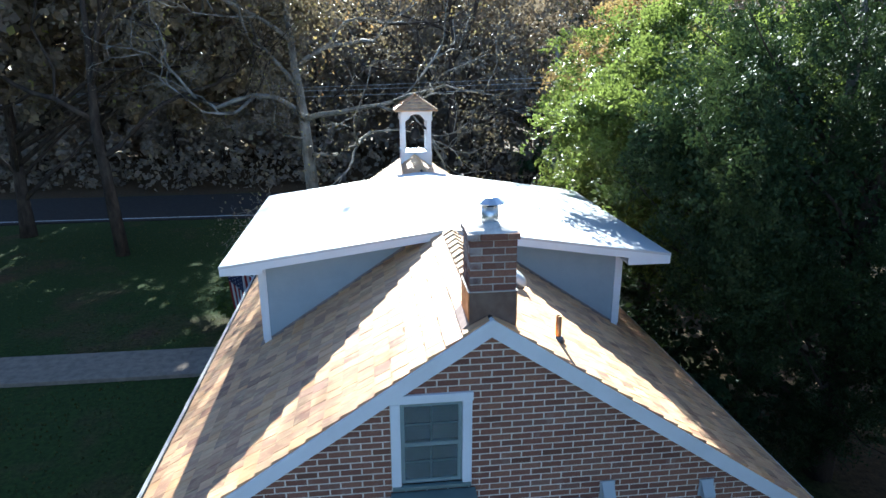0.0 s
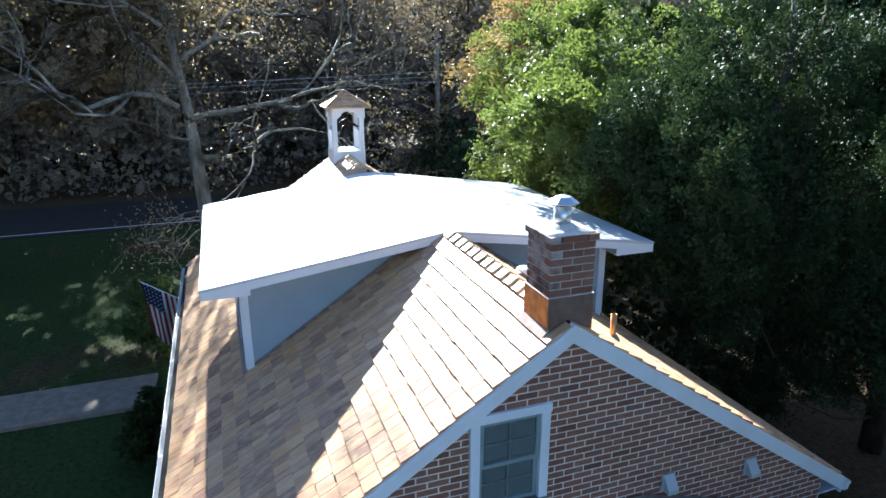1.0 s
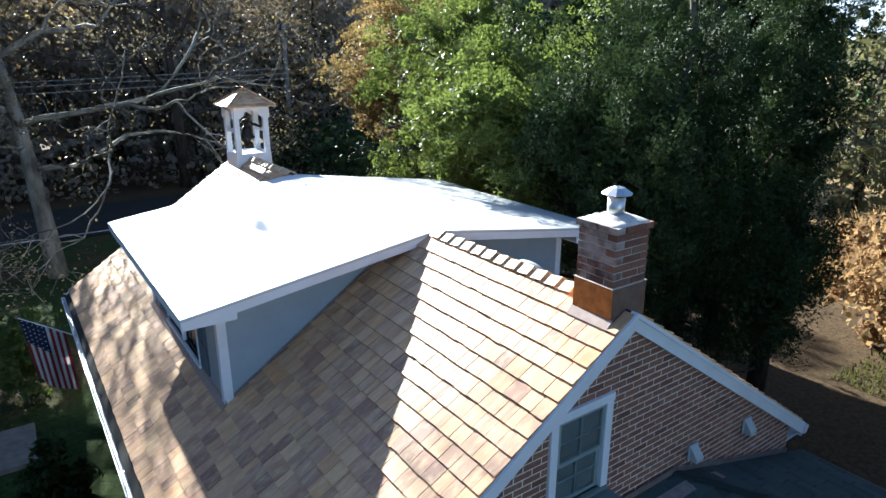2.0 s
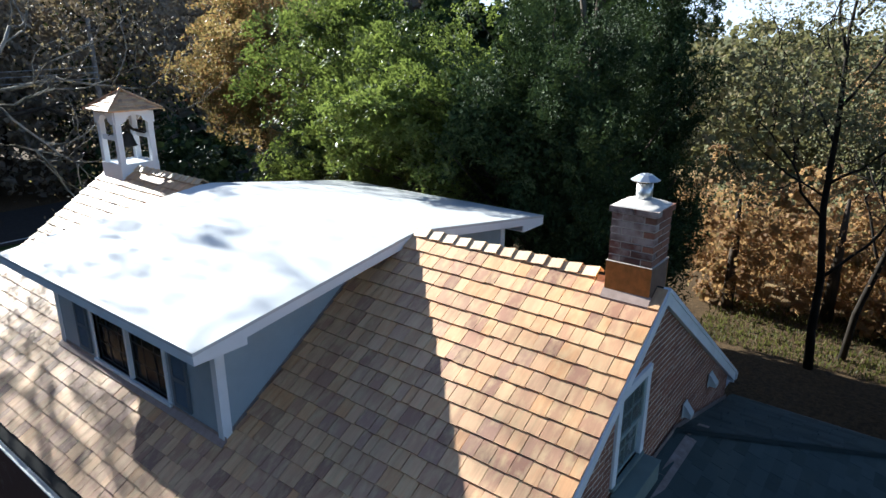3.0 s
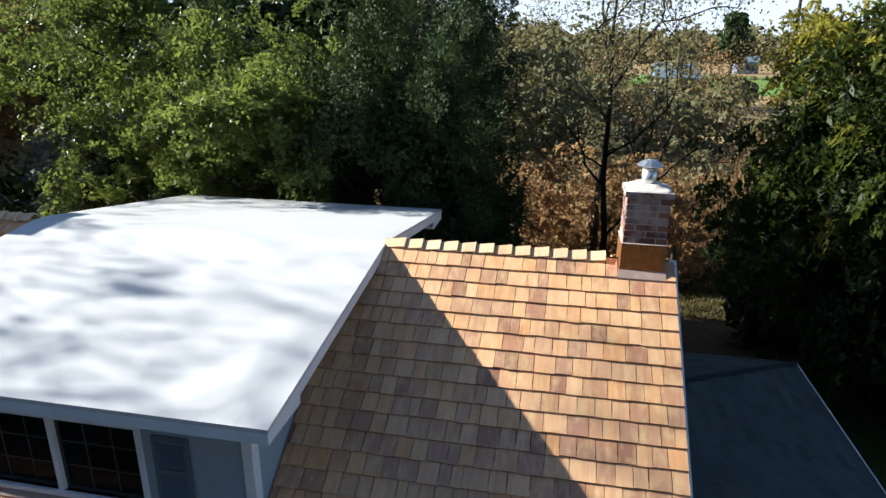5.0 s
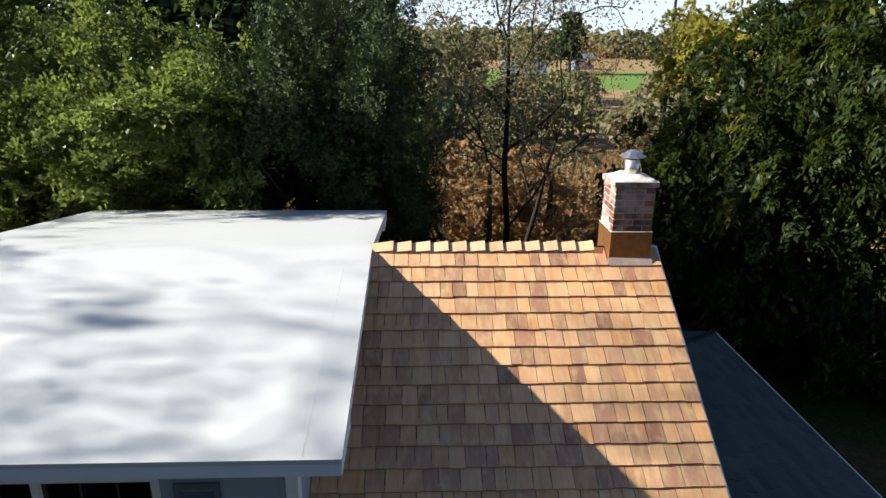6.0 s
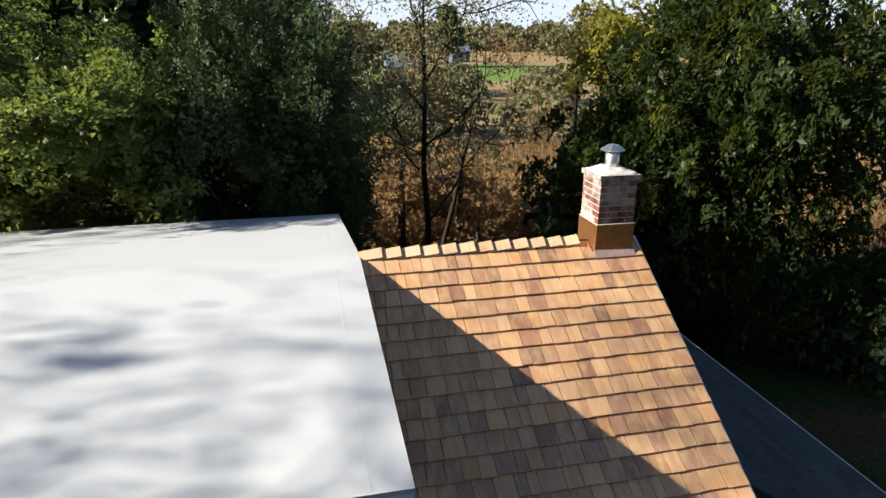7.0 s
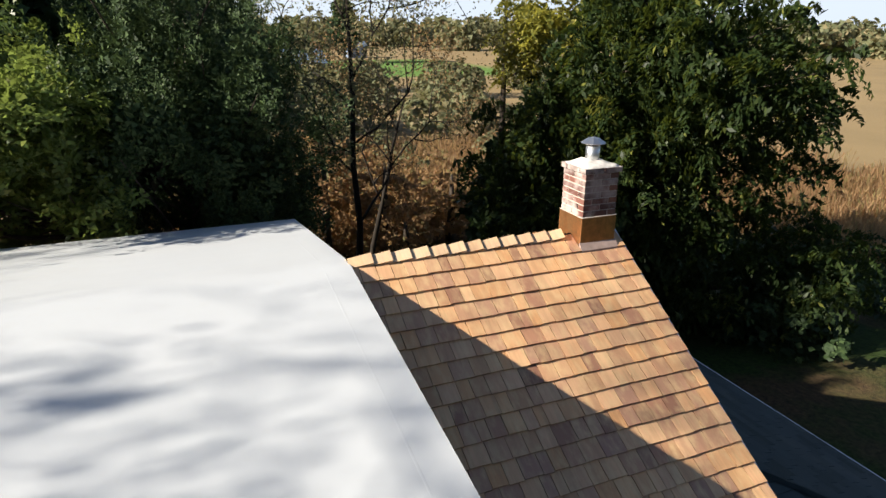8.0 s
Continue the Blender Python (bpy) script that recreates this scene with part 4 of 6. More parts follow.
m = Matrix.Translation((2.14, 7.4, roof_z(2.14) + 0.02)) @ Matrix.Rotation(ANG, 4, "Y")
bm = lathe(bmesh.new(), [(0.20, -0.06), (0.20, 0.05), (0.185, 0.055), (0.185, -0.05)], (0, 0, 0), 28)
bmesh.ops.transform(bm, matrix=m, verts=bm.verts)
under(part("curb", bm, LEAD, None, "grey metal curb", True), dome)
bm = lathe(bmesh.new(), [(0.205, 0.045), (0.205, 0.06)] + [(0.195 * math.cos(a), 0.06 + 0.09 * math.sin(a)) for a in [0.15 * k for k in range(1, 10)]] + [(0.01, 0.151)], (0, 0, 0), 28)
bmesh.ops.transform(bm, matrix=m, verts=bm.verts)
under(part("dome", bm, ACRYLIC, None, "white translucent dome", True), dome)


# ---- bell cupola ----
def cupola():
    cx, cy, h = XR + 0.05, 15.52, 0.36
    c = thing("bell_cupola", "white wooden bell cupola with a small shingled roof", "cupola", at=(cx, cy, ZR))
    zb, zt, zp, ze = 5.86, 6.24, 6.98, 7.18

    def add(name, lo, hi, mat=WHITE, bevel=0.005, label=""):
        return under(part(name, box(bmesh.new(), lo, hi, bevel), mat, None, label), c)
    # base: four boards round an open box, with a floor
    b = 0.03
    add("base_board", (cx - h, cy - h, zb - 0.12), (cx + h, cy - h + b, zt))
    add("base_board", (cx - h, cy + h - b, zb - 0.12), (cx + h, cy + h, zt))
    add("base_board", (cx - h, cy - h + b, zb - 0.12), (cx - h + b, cy + h - b, zt))
    add("base_board", (cx + h - b, cy - h + b, zb - 0.12), (cx + h, cy + h - b, zt))
    add("floor_board", (cx - h + b, cy - h + b, zt - 0.05), (cx + h - b, cy + h - b, zt - 0.02))
    w = 0.105
    for sx in (-1, 1):
        for sy in (-1, 1):
            x, y = cx + sx * (h - w / 2 - 0.008), cy + sy * (h - w / 2 - 0.008)
            add("post", (x - w / 2, y - w / 2, zt - 0.03), (x + w / 2, y + w / 2, ze))
    # arched head boards between the posts
    def arch(axis, face):
        n = 16
        a, bq = -h + 0.008, h - 0.008
        top = ze
        pts = [(a, top), (a, zp - 0.03), (a + w + 0.015, zp - 0.03), (a + w + 0.03, zp - 0.005), (a + w + 0.08, zp + 0.02), (a + w + 0.10, zp + 0.05)]
        half = bq - w - 0.10
        for k in range(1, n):
            t = math.pi * k / n
            pts.append((-half * math.cos(t), zp + 0.05 + 0.075 * math.sin(t) ** 0.8))
        pts += [(bq - w - 0.10, zp + 0.05), (bq - w - 0.08, zp + 0.02), (bq - w - 0.03, zp - 0.005), (bq - w - 0.015, zp - 0.03), (bq, zp - 0.03), (bq, top)]
        off = cx if axis == "y" else cy
        pts = [(p + off, q) for p, q in pts]
        lo_, hi_ = face
        return prism(bmesh.new(), pts, axis, lo_, hi_)
    for axis, mid in (("y", cy), ("x", cx)):
        for s in (-1, 1):
            f0 = mid + s * h
            under(part("head_board", arch(axis, (min(f0, f0 + s * 0.02), max(f0, f0 + s * 0.02))), WHITE), c)
    # rails that carry the bell
    zr = 6.70
    for s in (-1, 1):
        add("rail", (cx + s * (h - 0.06) - 0.025, cy - h + w, zr - 0.045), (cx + s * (h - 0.06) + 0.025, cy + h - w, zr + 0.045))
    # roof: four slopes of little shingles with hips
    e = 0.475
    cap_roof = under(part("roof_boards", prism_pyramid(cx, cy, e, ze + 0.005, 7.50), CEDAR_JOINED), c)
    rng = random.Random(5)
    boxes = []
    rise = 7.50 - ze
    for face in range(4):
        rot = Matrix.Translation((cx, cy, 0)) @ Matrix.Rotation(face * math.pi / 2, 4, "Z")
        for k in range(5):
            d1 = e + 0.02 - k * 0.098                  # butt, level distance from the middle
            d0 = max(0.02, d1 - 0.125)
            z1, z0 = 7.50 - rise * d1 / e + 0.030, 7.50 - rise * d0 / e + 0.010
            x = -d1
            while x < d1 - 0.01:
                wd = min(rng.uniform(0.08, 0.15), d1 - x)
                xa, xb = x + 0.003, x + wd - 0.003
                f = d0 / d1
                q = rng.uniform(-0.004, 0.012)
                d2 = d1 + rng.uniform(-0.012, 0.012)
                pts = [(xa, -d2, z1 - 0.018), (xb, -d2, z1 - 0.018), (xb * f, -d0, z0 - 0.012), (xa * f, -d0, z0 - 0.012), (xa, -d2, z1 + q), (xb, -d2, z1 + q), (xb * f, -d0, z0), (xa * f, -d0, z0)]
                boxes.append([tuple(rot @ Vector(v)) for v in pts])
                x += wd
    under(joined_boxes("roof_shingles", boxes, CEDAR_JOINED, None, "small cedar shingles"), cap_roof)
    for sx in (-1, 1):
        for sy in (-1, 1):
            under(part("hip_board", tube(bmesh.new(), [(cx + sx * (e + 0.01), cy + sy * (e + 0.01), ze + 0.032), (cx + sx * 0.02, cy + sy * 0.02, 7.525)], 0.020, 5), CEDAR), cap_roof)
    under(part("finial", lathe(bmesh.new(), [(0.055, -0.02), (0.05, 0.02), (0.02, 0.045), (0.005, 0.05)], (cx, cy, 7.51), 14), COPPER, None, "bright metal cap at the peak", True), cap_roof)
    return c


def prism_pyramid(cx, cy, e, z0, z1):
    bm = bmesh.new()
    v = [bm.verts.new((cx + a * e, cy + b * e, z0)) for a, b in ((-1, -1), (1, -1), (1, 1), (-1, 1))]
    t = bm.verts.new((cx, cy, z1))
    bm.faces.new(v[::-1])
    for k in range(4):
        bm.faces.new((v[k], v[(k + 1) % 4], t))
    return bm


cupola()
bell = thing("bell", "dark bronze bell hung between the cupola posts", "bell", at=((XR + 0.05), 15.52, 6.5))
BX, BY, BZ = XR + 0.05, 15.52, 6.665
prof = [(0.20, -0.20), (0.205, -0.185), (0.175, -0.12), (0.145, -0.02), (0.125, 0.06), (0.09, 0.12), (0.03, 0.15), (0.03, 0.145), (0.085, 0.11), (0.115, 0.05), (0.135, -0.02), (0.165, -0.12), (0.192, -0.19)]
prof = [(0.76 * r, 0.76 * z) for r, z in prof]
bell_body = under(part("bell_body", lathe(bmesh.new(), prof, (BX, BY, BZ), 28), BRONZE, None, "", True), bell)
arms = [(BX - 0.325, BY, 6.73), (BX - 0.25, BY, 6.75), (BX - 0.19, BY, 6.80), (BX - 0.13, BY, 6.80), (BX - 0.07, BY, 6.86), (BX, BY, 6.885), (BX + 0.07, BY, 6.86), (BX + 0.13, BY, 6.80), (BX + 0.19, BY, 6.80), (BX + 0.25, BY, 6.75), (BX + 0.325, BY, 6.73)]
under(part("yoke", tube(bmesh.new(), arms, [0.022, 0.02, 0.02, 0.022, 0.03, 0.036, 0.03, 0.022, 0.02, 0.02, 0.022], 8), BRONZE, None, "curved iron yoke across the rails", True), bell)
under(part("hanger", lathe(bmesh.new(), [(0.05, 0.10), (0.06, 0.14), (0.05, 0.19), (0.03, 0.21), (0.01, 0.215)], (BX, BY, BZ), 12), BRONZE, None, "", True), bell)
under(part("clapper", lathe(bmesh.new(), [(0.008, 0.07), (0.009, -0.13), (0.03, -0.15), (0.027, -0.18), (0.008, -0.19)], (BX, BY, BZ), 12), BRONZE, None, "", True), bell_body)
under(part("wheel_arm", tube(bmesh.new(), [(BX + 0.12, BY, 6.79), (BX + 0.20, BY - 0.08, 6.76), (BX + 0.25, BY - 0.16, 6.74), (BX + 0.27, BY - 0.25, 6.79)], 0.014, 6), BRONZE), bell)


# ---- flag ----
def flag_on_pole():
    f = thing("flag", "red and white striped flag with blue starred corner on a pole", "flag", at=(-1.85, 14.85, 3.2))
    a, b = Vector((-1.84, 14.9, 3.02)), Vector((-2.98, 14.75, 3.86))
    mast = under(part("pole", tube(bmesh.new(), [a, a.lerp(b, 0.5), b], [0.014, 0.013, 0.011], 10), WHITE, None, "white wooden pole", True), f)
    under(part("bracket", box(bmesh.new(), (-1.90, 14.86, 2.93), (-1.83, 14.94, 3.07), 0.01), STEEL), f)
    under(part("ball", lathe(bmesh.new(), [(0.005, -0.03), (0.025, -0.015), (0.028, 0.0), (0.02, 0.02), (0.005, 0.03)], b, 12), COPPER, None, "gilt ball", True), mast)
    hoist = [a.lerp(b, 0.40), b - (b - a) * 0.03]
    n, m = 26, 30
    fly = 1.18

    def cloth(u, v):
        p = hoist[1].lerp(hoist[0], u)
        fold = 0.05 * math.sin(u * 9 + v * 1.5) * min(1, v * 2.5) + 0.02 * math.sin(u * 17 + v * 6)
        return (p.x + 0.10 * v - 0.05 * u * v, p.y + fold, p.z - fly * v - 0.10 * math.sin(u * 3.1) * v)
    for name, mat, chosen in (("red_stripes", FLAG_RED, lambda i, j: (i * 13 // n) % 2 == 0 and not (i < 14 and j < 12)), ("white_stripes", FLAG_WHITE, lambda i, j: (i * 13 // n) % 2 == 1 and not (i < 14 and j < 12)), ("blue_corner", FLAG_BLUE, lambda i, j: i < 14 and j < 12)):
        bm = bmesh.new()
        made = {}
        for i in range(n):
            for j in range(m):
                if chosen(i, j):
                    q = []
                    for di, dj in ((0, 0), (1, 0), (1, 1), (0, 1)):
                        key = (i + di, j + dj)
                        if key not in made:
                            made[key] = bm.verts.new(cloth(key[0] / n, key[1] / m))
                        q.append(made[key])
                    bm.faces.new(q)
        bmesh.ops.solidify(bm, geom=bm.faces, thickness=0.003)
        corner = under(part(name, bm, mat), f)
    bm = bmesh.new()
    for r in range(5):
        for k in range(6):
            u, v = (1.4 + r * 2.7) / n, (1.1 + k * 2.0) / m
            c = Vector(cloth(u, v))
            for s in (-1, 1):
                star = [bm.verts.new((c.x + 0.017 * (1 if q % 2 == 0 else 0.42) * math.sin(q * math.pi / 5), c.y + s * 0.006, c.z + 0.017 * (1 if q % 2 == 0 else 0.42) * math.cos(q * math.pi / 5))) for q in range(10)]
                bm.faces.new(star)
    tagged(under(part("stars", bm, FLAG_WHITE), corner), kind="stuff")
    return f


flag_on_pole()
# ---- trees and plants ----
def leaves_mesh(name, centres, size, material, seed, droop=0.0, narrow=0.45, spread=0.35, facing=None, tri=False):
    """Small folded leaves, one face each, at the given places. droop: how far they hang."""
    g = np.random.default_rng(seed)
    n = len(centres)
    d = g.normal(size=(n, 3))
    d[:, 2] -= droop
    d /= np.linalg.norm(d, axis=1)[:, None] + 1e-9
    up = g.normal(size=(n, 3)) + np.array([0, 0, 0.6])
    if facing is not None:
        up = facing + 0.25 * g.normal(size=(n, 3))
        d = d - up * (d * up).sum(axis=1)[:, None] / ((up * up).sum(axis=1)[:, None] + 1e-9) * 0.8
        d /= np.linalg.norm(d, axis=1)[:, None] + 1e-9
    s = np.cross(d, up)
    s /= np.linalg.norm(s, axis=1)[:, None] + 1e-9
    nn = np.cross(s, d)
    length = size * (1 + spread * g.uniform(-1, 1, size=n))[:, None]
    fold = 0.12 * length
    if tri:
        v = np.empty((n, 3, 3))
        v[:, 0] = centres - d * length * 0.5 + s * length * narrow * 0.5
        v[:, 1] = centres - d * length * 0.5 - s * length * narrow * 0.5 + nn * fold
        v[:, 2] = centres + d * length * 0.5
    else:
        v = np.empty((n, 4, 3))
        v[:, 0] = centres - d * length * 0.5
        v[:, 1] = centres + s * length * narrow * 0.5 + nn * fold
        v[:, 2] = centres + d * length * 0.5
        v[:, 3] = centres - s * length * narrow * 0.5 + nn * fold
    k = v.shape[1]
    me = bpy.data.meshes.new(name)
    me.vertices.add(k * n)
    me.vertices.foreach_set("co", v.reshape(-1))
    me.loops.add(k * n)
    me.loops.foreach_set("vertex_index", np.arange(k * n, dtype=np.int32))
    me.polygons.add(n)
    me.polygons.foreach_set("loop_start", np.arange(0, k * n, k, dtype=np.int32))
    me.update(calc_edges=True)
    me.materials.append(material)
    return me


def clumps_in(g, centre, radii, count, inner=0.45, lobes=0.28, floor=-1.0):
    """Places for leaf clumps inside an uneven crown."""
    centre, radii = np.array(centre, float), np.array(radii, float)
    d = g.normal(size=(count, 3))
    d /= np.linalg.norm(d, axis=1)[:, None]
    d[:, 2] = np.maximum(d[:, 2], floor)
    k = g.uniform(2.0, 4.0, size=(4, 3))
    ph = g.uniform(0, 6.3, size=(4, 3))
    wob = sum(np.sin(d @ np.diag(k[i]) * 1.6 + ph[i]).sum(axis=1) for i in range(4)) / 12
    r = (inner + (1 - inner) * g.uniform(0, 1, size=count) ** 0.5) * (1 + lobes * wob * 2)
    return centre + d * r[:, None] * radii


def spaced(places, count, gap):
    """Up to count of the places, no two closer than the gap where room allows."""
    kept = [places[0]]
    for p in places[1:]:
        if len(kept) >= count:
            break
        if min(((q - p) ** 2).sum() for q in kept) > gap * gap:
            kept.append(p)
    return np.array(kept)


def clump_leaves(g, clumps, per, radius, flat=0.7, droop=0.0):
    """Leaves scattered round each clump."""
    n = len(clumps)
    size = radius * g.uniform(0.55, 1.25, size=(n, 1, 1))
    off = g.normal(size=(n, per, 3)) * size * np.array([1, 1, flat])
    off[:, :, 2] -= droop * np.abs(off[:, :, 0] + off[:, :, 1])
    return (clumps[:, None, :] + off).reshape(-1, 3)


def limb_paths(g, base, top, clumps, count, bend=0.18):
    """Bent limbs from the trunk out to some of the clumps."""
    base, top = np.array(base, float), np.array(top, float)
    chosen = clumps[g.choice(len(clumps), size=min(count, len(clumps)), replace=False)]
    out = []
    for c in chosen:
        f = np.clip((c[2] - base[2]) / max(0.1, top[2] - base[2]) - g.uniform(0.15, 0.35), 0.12, 0.92)
        a = base + (top - base) * f
        mid = a + (c - a) * 0.5 + g.normal(size=3) * bend * np.linalg.norm(c - a) * 0.5 + np.array([0, 0, 0.08 * np.linalg.norm(c - a)])
        out.append((a, a + (mid - a) * 0.55 + g.normal(size=3) * 0.05, mid, mid + (c - mid) * 0.5 + g.normal(size=3) * 0.08, c))
    return out


def lobed_leaves(g, middle, lobes, size, per, flat, spray=0.17, lift=0.5, bunch=16):
    """Leaves in flat sprays over the outer shell of many rounded boughs, and the way each one faces."""
    n, m = len(lobes), max(2, per // bunch)
    r = size * g.uniform(0.55, 1.35, size=(n, 1, 1))
    d = g.normal(size=(n, m, 3))
    d /= np.linalg.norm(d, axis=2)[:, :, None]
    out = lobes - np.array(middle)
    out /= np.linalg.norm(out, axis=1)[:, None] + 1e-9
    d += out[:, None, :] * 0.7 + np.array([0, 0, 0.35])
    d /= np.linalg.norm(d, axis=2)[:, :, None]
    rag = 1 - 0.45 * g.uniform(0, 1, size=(n, m, 1)) ** 2
    k = g.uniform(2.5, 5.0, size=(n, 1, 3))
    ph = g.uniform(0, 6.3, size=(n, 1, 3))
    rag *= 1 + 0.25 * np.sin(d * k + ph).sum(axis=2, keepdims=True)
    hub = lobes[:, None, :] + d * r * rag * np.array([1, 1, flat])
    face = d * 1.0 + np.array([0, 0, lift]) + 0.22 * g.normal(size=(n, m, 3))
    face /= np.linalg.norm(face, axis=2)[:, :, None]
    rs = spray * size * g.uniform(0.6, 1.4, size=(n, m, 1, 1))
    off = np.clip(g.normal(size=(n, m, bunch, 3)), -1.7, 1.7)
    off -= face[:, :, None, :] * (off * face[:, :, None, :]).sum(axis=3, keepdims=True) * 0.8
    pos = hub[:, :, None, :] + off * rs
    # the rim of each spray hangs a little
    pos[:, :, :, 2] -= 0.35 * np.linalg.norm(off * rs, axis=3)
    ways = np.broadcast_to(face[:, :, None, :], pos.shape)
    return pos.reshape(-1, 3), ways.reshape(-1, 3)


def tree(name, label, category, base, height, crowns, leaf, material, barkmat, seed, trunk_r=0.2, limbs=16, lean=(0, 0), group="", droop=0.3, narrow=0.45, flat=0.75, dense=30, big=0.0, tri=False, hollows=()):
    """A tapered trunk, limbs, and a crown of many small leaves on rounded boughs. crowns: (centre, radii, boughs, leaves on each, bough radius)."""
    g = np.random.default_rng(seed)
    t = thing(name, label, category, group, at=base)
    top = (base[0] + lean[0], base[1] + lean[1], base[2] + height)
    pts, rad = [], []
    for k in range(9):
        f = k / 8
        pts.append((base[0] + lean[0] * f + 0.12 * math.sin(3 * f + seed), base[1] + lean[1] * f + 0.12 * math.cos(2.3 * f + seed), base[2] - 0.2 + (height + 0.2) * f))
        rad.append(max(0.02, trunk_r * (1.25 if k == 0 else 1.0) * (1 - 0.88 * f)))
    under(part("trunk", tube(bmesh.new(), pts, rad, 10), barkmat, None, "", True), t)
    places, facing, all_clumps, core = [], [], [], []
    for centre, radii, count, per, radius in crowns:
        c = spaced(clumps_in(g, centre, radii, count * 6, 0.62, 0.25), count, radius * 1.15)
        all_clumps.append(c)
        p, d = lobed_leaves(g, centre, c, radius, per, flat)
        places.append(p)
        facing.append(d)
        # larger leaves inside each bough, and a few deep in the crown
        ball = g.normal(size=(len(c), dense, 3))
        ball *= g.uniform(0, 1, size=(len(c), dense, 1)) ** 0.5 / np.linalg.norm(ball, axis=2, keepdims=True)
        core.append((c[:, None, :] + ball * radius * 0.72 * np.array([1, 1, flat])).reshape(-1, 3))
        core.append(clumps_in(g, centre, np.array(radii) * 0.62, len(c) * dense, 0.1, 0.2))
    clumps = np.concatenate(all_clumps)
    core, leaf_at, leaf_up = np.concatenate(core), np.concatenate(places), np.concatenate(facing)
    for centre, radii in hollows:
        def outside(p):
            return (((p - np.array(centre)) / np.array(radii)) ** 2).sum(axis=1) > g.uniform(0.6, 1.2, size=len(p))
        core = core[outside(core)]
        keep = outside(leaf_at)
        leaf_at, leaf_up = leaf_at[keep], leaf_up[keep]
    under(new("inner_leaves", leaves_mesh("inner_leaves", core, big or leaf * 1.7, material, seed + 2, droop, 0.8, 0.35, None, tri)), t)
    for path in limb_paths(g, base, top, clumps, limbs):
        r = trunk_r * g.uniform(0.22, 0.4)
        under(part("limb", tube(bmesh.new(), path, [r, r * 0.8, r * 0.55, r * 0.35, 0.008], 6), barkmat, None, "", True), t)
    under(new("crown", leaves_mesh("crown", leaf_at, leaf, material, seed + 1, droop, narrow, 0.35, leaf_up, tri)), t)
    return t


def bough_sprays(g, starts, tips, sprays, per, length, plume, lift, droop, face_up):
    """Leaves in flat sprays set along the outer part of each bough, and the way each one faces."""
    n = len(tips)
    run = tips - starts
    reach = np.linalg.norm(run, axis=1)[:, None]
    way = run / (reach + 1e-9)
    back = np.minimum(reach, 1.7 + 0.6 * g.uniform(size=(n, 1)))
    f = g.uniform(0, 1, size=(n, sprays, 1)) ** 0.8
    hub = tips[:, None, :] - way[:, None, :] * back[:, None, :] * (1 - f)
    off = g.normal(size=(n, sprays, 3))
    off /= np.linalg.norm(off, axis=2, keepdims=True)
    wide = plume * g.uniform(0.6, 1.3, size=(n, 1, 1)) * (0.35 + 0.65 * np.sin(np.pi * np.clip(f * 0.9 + 0.12, 0, 1)))
    hub = hub + off * wide * g.uniform(0.2, 1.0, size=(n, sprays, 1)) ** 0.5
    s = way[:, None, :] * 0.6 + off * 0.75 + np.array([0, 0, lift]) + 0.25 * g.normal(size=off.shape)
    s /= np.linalg.norm(s, axis=2, keepdims=True)
    nrm = off * 0.55 + np.array([0, 0, face_up]) + 0.35 * g.normal(size=off.shape)
    nrm -= s * (nrm * s).sum(axis=2, keepdims=True)
    nrm /= np.linalg.norm(nrm, axis=2, keepdims=True) + 1e-9
    side = np.cross(s, nrm)
    size = (length * g.uniform(0.6, 1.35, size=(n, sprays, 1)))[:, :, None, :]
    u = g.uniform(0, 1, size=(n, sprays, per, 1))
    v = np.clip(g.normal(size=u.shape), -1.8, 1.8) * 0.26 * (1.15 - 0.7 * u)
    w = g.normal(size=u.shape) * 0.07
    pos = hub[:, :, None, :] + (s[:, :, None, :] * u + side[:, :, None, :] * v + nrm[:, :, None, :] * w) * size
    pos[:, :, :, 2] -= droop * (size * u * u)[..., 0]
    ways = np.broadcast_to(nrm[:, :, None, :], pos.shape)
    return pos.reshape(-1, 3), ways.reshape(-1, 3)


